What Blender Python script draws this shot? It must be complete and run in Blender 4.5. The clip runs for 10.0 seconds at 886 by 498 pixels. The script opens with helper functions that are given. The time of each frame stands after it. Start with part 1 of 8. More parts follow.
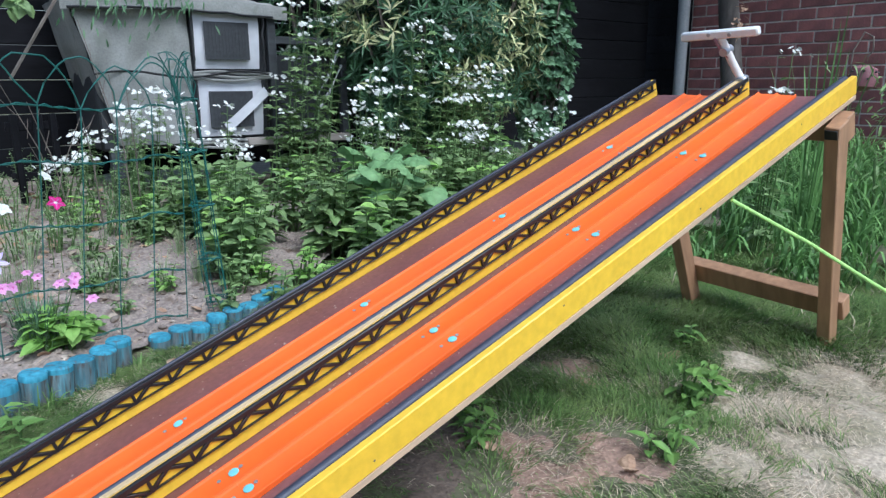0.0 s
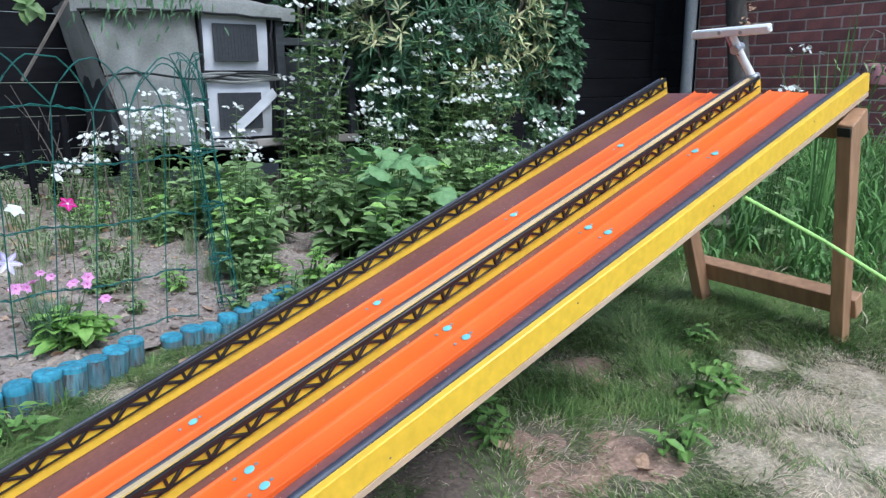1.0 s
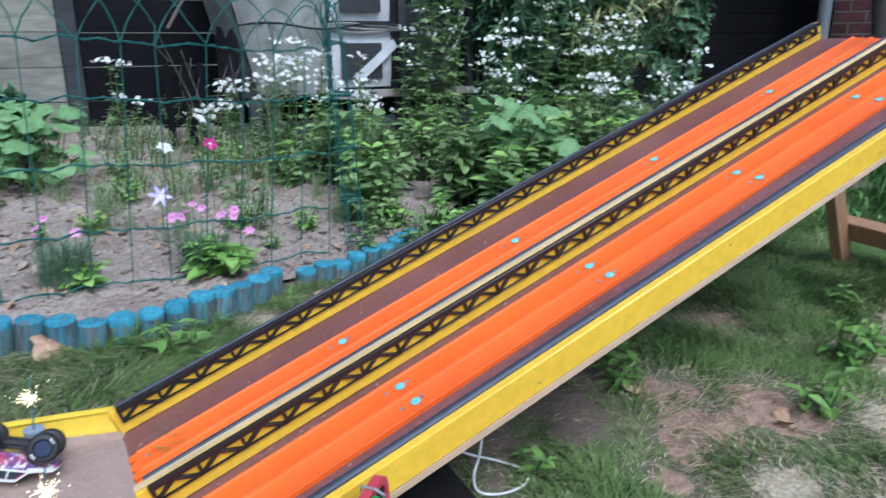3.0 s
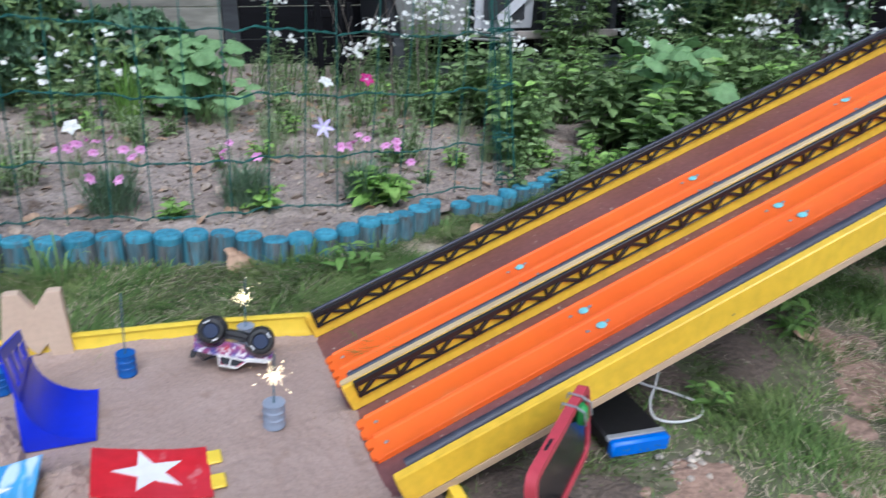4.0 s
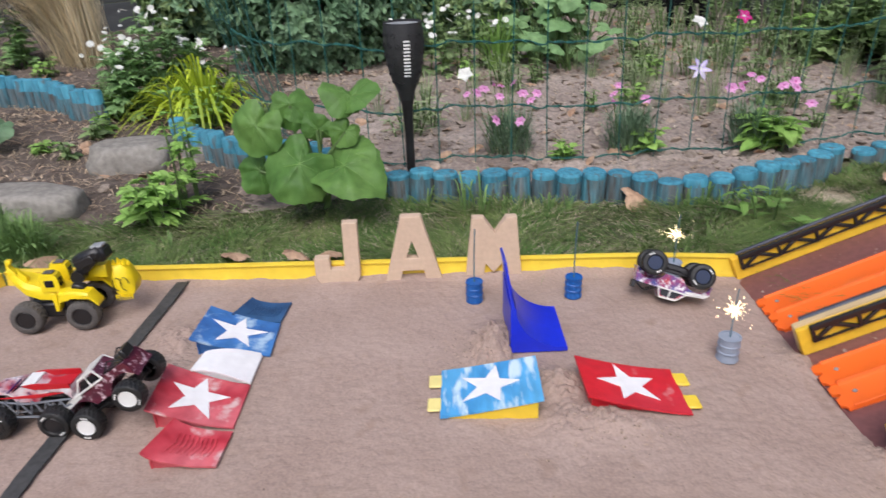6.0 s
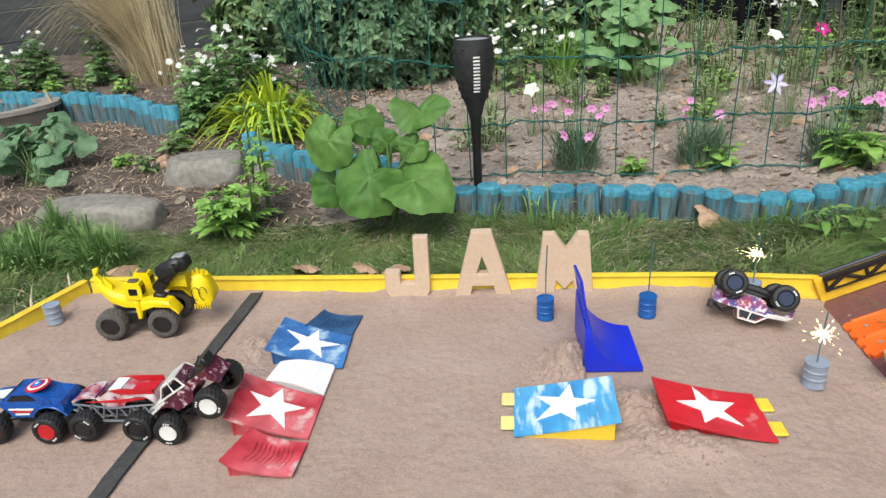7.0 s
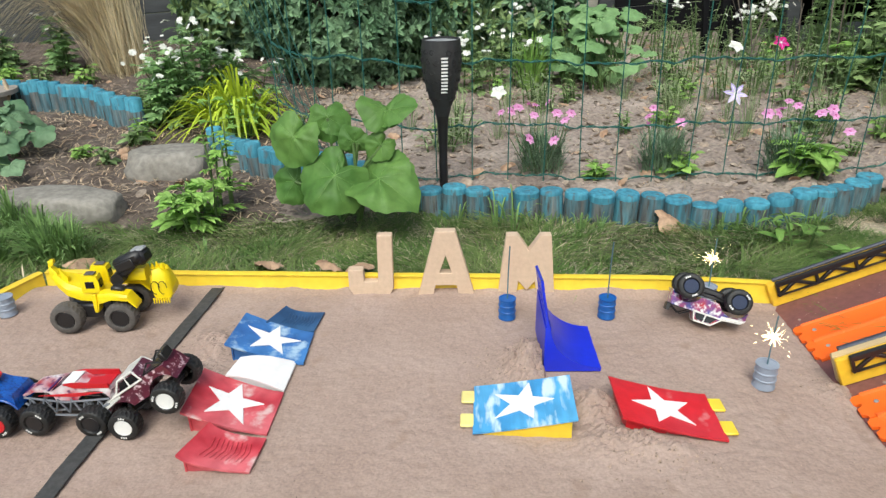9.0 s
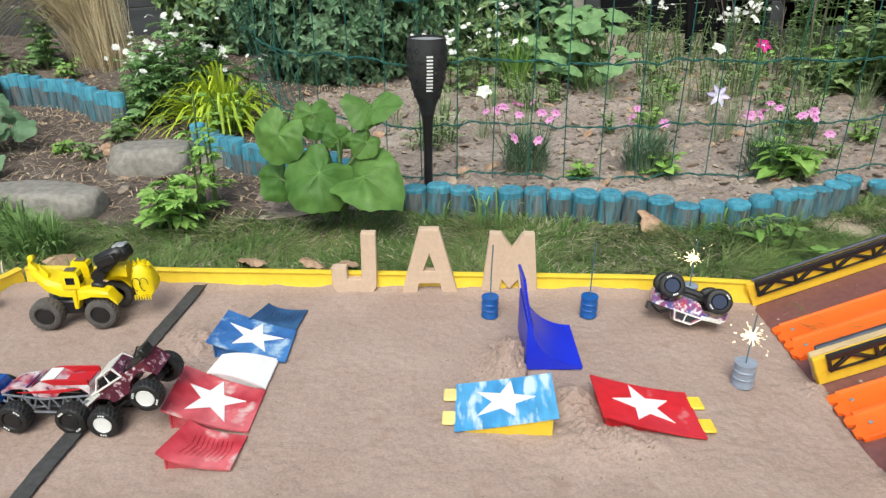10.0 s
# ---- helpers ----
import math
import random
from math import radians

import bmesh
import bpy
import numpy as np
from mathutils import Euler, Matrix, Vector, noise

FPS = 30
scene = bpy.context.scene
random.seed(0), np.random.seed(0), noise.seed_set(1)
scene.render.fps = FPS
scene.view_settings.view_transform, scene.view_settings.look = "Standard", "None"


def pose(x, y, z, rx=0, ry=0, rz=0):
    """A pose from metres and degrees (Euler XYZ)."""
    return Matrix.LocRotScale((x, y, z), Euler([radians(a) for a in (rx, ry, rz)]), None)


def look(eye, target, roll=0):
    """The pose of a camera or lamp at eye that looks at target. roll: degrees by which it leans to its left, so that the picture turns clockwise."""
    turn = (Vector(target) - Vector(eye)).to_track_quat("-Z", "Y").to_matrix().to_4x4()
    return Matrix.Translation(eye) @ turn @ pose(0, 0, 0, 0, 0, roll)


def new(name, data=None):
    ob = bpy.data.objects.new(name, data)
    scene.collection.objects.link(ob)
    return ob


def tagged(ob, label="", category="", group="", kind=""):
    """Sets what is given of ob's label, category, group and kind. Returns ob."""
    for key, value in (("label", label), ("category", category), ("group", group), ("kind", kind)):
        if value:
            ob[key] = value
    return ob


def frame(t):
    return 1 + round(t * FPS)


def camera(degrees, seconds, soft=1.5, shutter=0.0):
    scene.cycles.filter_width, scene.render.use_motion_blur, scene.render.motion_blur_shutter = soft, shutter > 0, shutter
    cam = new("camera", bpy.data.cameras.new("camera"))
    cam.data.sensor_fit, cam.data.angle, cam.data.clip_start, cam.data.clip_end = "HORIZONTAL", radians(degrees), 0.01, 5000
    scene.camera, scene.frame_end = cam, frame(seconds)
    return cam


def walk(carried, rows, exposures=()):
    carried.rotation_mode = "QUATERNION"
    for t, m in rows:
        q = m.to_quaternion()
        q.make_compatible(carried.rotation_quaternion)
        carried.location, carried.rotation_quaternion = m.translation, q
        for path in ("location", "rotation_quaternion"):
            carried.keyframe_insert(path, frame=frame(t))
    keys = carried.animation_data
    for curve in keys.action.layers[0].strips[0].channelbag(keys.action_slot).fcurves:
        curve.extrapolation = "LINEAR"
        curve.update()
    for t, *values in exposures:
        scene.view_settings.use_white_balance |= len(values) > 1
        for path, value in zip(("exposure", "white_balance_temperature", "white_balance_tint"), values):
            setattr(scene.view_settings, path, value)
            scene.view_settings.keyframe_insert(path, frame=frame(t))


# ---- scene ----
# the camera and its way
cam = camera(65.1, 10.0, soft=1.35, shutter=0.4)
PATH = [
    (0, (0.226, 0.289, 0.546), (1.505, 1.757, 0.088), 4.0),
    (0.5, (0.221, 0.294, 0.542), (1.494, 1.766, 0.081), 4.1),
    (1, (0.218, 0.294, 0.541), (1.484, 1.774, 0.086), 3.7),
    (1.5, (0.215, 0.294, 0.545), (1.479, 1.774, 0.085), 4.2),
    (2, (0.207, 0.294, 0.538), (1.458, 1.784, 0.07), 4.3),
    (2.2, (0.199, 0.297, 0.533), (1.43, 1.798, 0.051), 4.4),
    (3.3, (0.133, 0.322, 0.494), (1.079, 1.971, -0.128), 3.8),
    (3.5, (0.115, 0.326, 0.49), (1.009, 1.991, -0.164), 3.8),
    (4, (0.05, 0.33, 0.474), (0.802, 2.034, -0.255), 4.1),
    (4.5, (-0.012, 0.334, 0.459), (0.53, 2.083, -0.346), 3.0),
    (5, (-0.075, 0.33, 0.455), (0.17, 2.119, -0.406), -0.3),
    (5.5, (-0.124, 0.33, 0.458), (-0.049, 2.121, -0.429), -1.8),
    (6, (-0.157, 0.333, 0.465), (-0.184, 2.134, -0.403), -2.5),
    (6.2, (-0.166, 0.333, 0.467), (-0.25, 2.143, -0.38), -2.8),
    (7.3, (-0.179, 0.335, 0.466), (-0.365, 2.149, -0.356), -3.7),
    (7.5, (-0.179, 0.334, 0.466), (-0.357, 2.149, -0.355), -3.7),
    (8, (-0.179, 0.333, 0.464), (-0.32, 2.155, -0.349), -2.9),
    (8.5, (-0.178, 0.331, 0.464), (-0.288, 2.156, -0.346), -1.9),
    (9, (-0.176, 0.329, 0.465), (-0.26, 2.15, -0.358), -1.2),
    (9.5, (-0.174, 0.327, 0.464), (-0.232, 2.148, -0.36), -0.7),
    (10, (-0.173, 0.327, 0.465), (-0.216, 2.147, -0.361), -0.3),
]
EXPOSURES = [(0.0, 0.43, 5300, 6), (2.2, 0.43, 5300, 6), (3.4, 0.24, 5150, 7), (4.0, 0.17, 5450, 9), (4.6, 0.12, 5750, 13), (5.5, 0.11, 6000, 16), (6.4, 0.20, 6350, 9), (7.3, 0.38, 6450, 2), (10.0, 0.38, 6450, 2)]
walk(cam, [(t, look(eye, target, roll)) for t, eye, target, roll in PATH], EXPOSURES)


# ---- world and light ----
world = bpy.data.worlds.new("overcast_sky")
scene.world = world
world.use_nodes = True
wn, wl = world.node_tree.nodes, world.node_tree.links
SUN_EL, SUN_ROT = radians(55), radians(189)
sky = wn.new("ShaderNodeTexSky")
sky.sky_type, sky.sun_disc, sky.sun_elevation, sky.sun_rotation = "NISHITA", False, SUN_EL, SUN_ROT
sky.dust_density, sky.air_density = 4.0, 1.0
soften = wn.new("ShaderNodeHueSaturation")
soften.inputs["Saturation"].default_value = 0.85
wl.new(sky.outputs[0], soften.inputs["Color"])
wl.new(soften.outputs[0], wn["Background"].inputs["Color"])
wn["Background"].inputs["Strength"].default_value = 0.14
sun = new("sun", bpy.data.lights.new("sun", "SUN"))
sun.data.energy, sun.data.angle, sun.data.color = 1.8, radians(36), (1.0, 0.985, 0.96)
sun.matrix_world = look((-0.6, -4.0, 7.5), (0.2, 1.2, 0.0))


# ---- small mesh tools ----
class Geo:
    """Collects vertices and faces of one mesh."""

    def __init__(self):
        self.v, self.f = [], []

    def add(self, verts, faces, m=None):
        n = len(self.v)
        self.v += [tuple(m @ Vector(p)) if m else tuple(p) for p in verts]
        self.f += [tuple(i + n for i in face) for face in faces]
        return self

    def box(self, c, s, m=None, b=0.001):
        """A chamfered box round c with sides s."""
        hx, hy, hz = s[0] / 2, s[1] / 2, s[2] / 2
        b = min(b, hx * 0.9, hy * 0.9, hz * 0.9)
        bm = bmesh.new()
        bmesh.ops.create_cube(bm, size=1)
        for p in bm.verts:
            p.co = Vector((p.co.x * s[0], p.co.y * s[1], p.co.z * s[2]))
        if b > 0:
            bmesh.ops.bevel(bm, geom=bm.edges[:], offset=b, segments=1, affect="EDGES")
        for p in bm.verts:
            p.co += Vector(c)
        bm.verts.index_update()
        self.add([p.co[:] for p in bm.verts], [[p.index for p in face.verts] for face in bm.faces], m)
        bm.free()
        return self

    def cyl(self, p0, p1, r0, r1=None, n=12, m=None):
        p0, p1, r1 = Vector(p0), Vector(p1), r0 if r1 is None else r1
        q = (p1 - p0).to_track_quat("Z", "Y").to_matrix()
        v = []
        for p, r in ((p0, r0), (p1, r1)):
            v += [p + q @ Vector((r * math.cos(2 * math.pi * i / n), r * math.sin(2 * math.pi * i / n), 0)) for i in range(n)]
        f = [(i, (i + 1) % n, n + (i + 1) % n, n + i) for i in range(n)]
        f += [tuple(range(n - 1, -1, -1)), tuple(range(n, 2 * n))]
        return self.add(v, f, m)

    def lathe(self, profile, n=24, m=None):
        v = [(r * math.cos(2 * math.pi * i / n), r * math.sin(2 * math.pi * i / n), z) for r, z in profile for i in range(n)]
        f = [(k * n + i, k * n + (i + 1) % n, (k + 1) * n + (i + 1) % n, (k + 1) * n + i) for k in range(len(profile) - 1) for i in range(n)]
        if profile[0][0] > 1e-6:
            f.append(tuple(range(n - 1, -1, -1)))
        if profile[-1][0] > 1e-6:
            f.append(tuple(range((len(profile) - 1) * n, len(profile) * n)))
        return self.add(v, f, m)

    def tube(self, pts, r, n=6, m=None):
        """A round rod along a line of points; r is a number or a function of 0..1."""
        pts = [Vector(p) for p in pts]
        v, f, up = [], [], Vector((0.3, 0.2, 0.93))
        for k, p in enumerate(pts):
            d = (pts[min(k + 1, len(pts) - 1)] - pts[max(k - 1, 0)]).normalized()
            a = d.cross(up if abs(d.dot(up)) < 0.95 else Vector((1, 0, 0))).normalized()
            b = d.cross(a)
            rr = r(k / (len(pts) - 1)) if callable(r) else r
            v += [p + rr * (math.cos(2 * math.pi * i / n) * a + math.sin(2 * math.pi * i / n) * b) for i in range(n)]
        for k in range(len(pts) - 1):
            f += [(k * n + i, k * n + (i + 1) % n, (k + 1) * n + (i + 1) % n, (k + 1) * n + i) for i in range(n)]
        f += [tuple(range(n - 1, -1, -1)), tuple(range((len(pts) - 1) * n, len(pts) * n))]
        return self.add(v, f, m)

    def prism(self, poly, z0, z1, m=None):
        n = len(poly)
        v = [(x, y, z0) for x, y in poly] + [(x, y, z1) for x, y in poly]
        f = [tuple(range(n - 1, -1, -1)), tuple(range(n, 2 * n))]
        f += [(i, (i + 1) % n, n + (i + 1) % n, n + i) for i in range(n)]
        return self.add(v, f, m)

    def sheet(self, fn, nu, nv, thick=0.0, m=None):
        """A sheet fn(u, v) -> point, u and v from 0 to 1, with a thickness below it."""
        v = [Vector(fn(i / nu, j / nv)) for i in range(nu + 1) for j in range(nv + 1)]
        w = nv + 1
        f = [(i * w + j, (i + 1) * w + j, (i + 1) * w + j + 1, i * w + j + 1) for i in range(nu) for j in range(nv)]
        if thick:
            n = len(v)
            v += [p - Vector((0, 0, thick)) for p in v]
            f += [tuple(k + n for k in reversed(q)) for q in f[:]]
            rim = [i * w for i in range(nu + 1)] + [nu * w + j for j in range(1, w)] + [i * w + nv for i in range(nu - 1, -1, -1)] + [j for j in range(nv - 1, 0, -1)]
            f += [(a, a + n, b + n, b) for a, b in zip(rim, rim[1:] + rim[:1])]
        return self.add(v, f, m)

    def mesh(self, name, sharp=38):
        me = bpy.data.meshes.new(name)
        me.from_pydata(self.v, [], self.f)
        me.update()
        if sharp:
            me.polygons.foreach_set("use_smooth", [True] * len(me.polygons))
            me.set_sharp_from_angle(angle=radians(sharp))
        return me


def part(name, geo, material, parent=None, label="", m=None, sharp=38):
    """Links geo (or a ready mesh) as one mesh object under parent."""
    me = geo.mesh(name, sharp) if isinstance(geo, Geo) else geo
    ob = new(name, me)
    if material and not me.materials:
        me.materials.append(material)
    ob.parent = parent
    if m:
        ob.matrix_basis = m
    return tagged(ob, label) if label else ob


def thing(name, label, category, m=None, group="", kind=""):
    ob = new(name)
    ob.empty_display_size = 0.02
    if m:
        ob.matrix_basis = m
    return tagged(ob, label, category, group, kind)


def ground_z(x, y):
    """The lawn's height: level round the arena, rising towards the trestle and the house."""
    z = -0.021 + 0.066 * max(0.0, min(x - 0.75, 1.9)) + 0.05 * max(0.0, min(x, 8.0) - 2.65)
    if y > 1.65 and x < 1.2:
        z += 0.045 * min(y - 1.65, 2.5) * min(1.0, (1.2 - x) / 0.3)
    z -= 0.013 * max(0.0, 1 - abs(y - 1.44) / 0.2) * max(0.0, min(1.0, (0.75 - x) / 0.2))
    return z + 0.006 * noise.noise((x * 2.3, y * 2.3, 0.0))


# ---- materials ----
def mat(name, col, col2=None, rough=0.6, metal=0.0, scale=12.0, fine=90.0, var=0.12, bump=0.15, rand=0.0, spec=0.5, stretch=(1, 1, 1), dirt=None, dirt_at=0.6, coat=0.0, island=0.0):
    """Two colours mixed by broad noise, broken up by fine noise, with relief and, if asked, dirt in blotches."""
    ma = bpy.data.materials.new(name)
    ma.use_nodes = True
    nt = ma.node_tree
    nd, ln = nt.nodes, nt.links
    b = nd["Principled BSDF"]
    co = nd.new("ShaderNodeTexCoord")
    mp = nd.new("ShaderNodeMapping")
    mp.inputs["Scale"].default_value = stretch
    ln.new(co.outputs["Object"], mp.inputs["Vector"])

    def tex(s, detail=4.0):
        n = nd.new("ShaderNodeTexNoise")
        n.inputs["Scale"].default_value, n.inputs["Detail"].default_value = s, detail
        ln.new(mp.outputs[0], n.inputs["Vector"])
        return n

    def mix(fac, a, c, kind="MIX"):
        x = nd.new("ShaderNodeMix")
        x.data_type, x.blend_type = "RGBA", kind
        for socket, val in ((0, fac), (6, a), (7, c)):
            if hasattr(val, "default_value"):
                ln.new(val, x.inputs[socket])
            else:
                x.inputs[socket].default_value = val if socket == 0 else (*val, 1)
        return x.outputs[2]

    def ramp(src, lo, hi):
        r = nd.new("ShaderNodeMapRange")
        r.inputs["From Min"].default_value, r.inputs["From Max"].default_value = lo, hi
        ln.new(src, r.inputs["Value"])
        return r.outputs[0]

    big, small = tex(scale), tex(fine, 3.0)
    out = mix(ramp(big.outputs["Fac"], 0.35, 0.65), col, col2 or tuple(c * (1 - var) for c in col))
    lo, hi = tuple([1 - var] * 3), tuple([1 + var] * 3)
    out = mix(1.0, out, mix(ramp(small.outputs["Fac"], 0.3, 0.7), lo, hi), "MULTIPLY")
    if rand or island:
        info = nd.new("ShaderNodeObjectInfo" if rand else "ShaderNodeNewGeometry")
        val = info.outputs["Random"] if rand else info.outputs["Random Per Island"]
        k = rand or island
        out = mix(1.0, out, mix(val, tuple([1 - k] * 3), (1 + k, 1 + k * 0.9, 1 + k * 0.7)), "MULTIPLY")
    if dirt:
        d = tex(scale * 2.7, 6.0)
        out = mix(ramp(d.outputs["Fac"], dirt_at, dirt_at + 0.12), out, dirt)
    ln.new(out, b.inputs["Base Color"])
    b.inputs["Roughness"].default_value, b.inputs["Metallic"].default_value = rough, metal
    b.inputs["Specular IOR Level"].default_value = spec
    b.inputs["Coat Weight"].default_value = coat
    if bump:
        bp = nd.new("ShaderNodeBump")
        bp.inputs["Strength"].default_value, bp.inputs["Distance"].default_value = bump, 0.004
        ln.new(small.outputs["Fac"], bp.inputs["Height"])
        ln.new(bp.outputs[0], b.inputs["Normal"])
    return ma


def leaf_mat(name, col, col2, rough=0.5, through_light=0.25, island=0.3):
    """Leaves: colour that changes from leaf to leaf, and some light shining through."""
    ma = mat(name, col, col2, rough, scale=9, fine=60, var=0.15, bump=0.1, island=island, spec=0.28)
    nt = ma.node_tree
    b = nt.nodes["Principled BSDF"]
    tr = nt.nodes.new("ShaderNodeBsdfTranslucent")
    mx = nt.nodes.new("ShaderNodeMixShader")
    mx.inputs[0].default_value = through_light
    src = b.inputs["Base Color"].links[0].from_socket
    nt.links.new(src, tr.inputs["Color"])
    nt.links.new(b.outputs[0], mx.inputs[1])
    nt.links.new(tr.outputs[0], mx.inputs[2])
    nt.links.new(mx.outputs[0], nt.nodes["Material Output"].inputs["Surface"])
    return ma


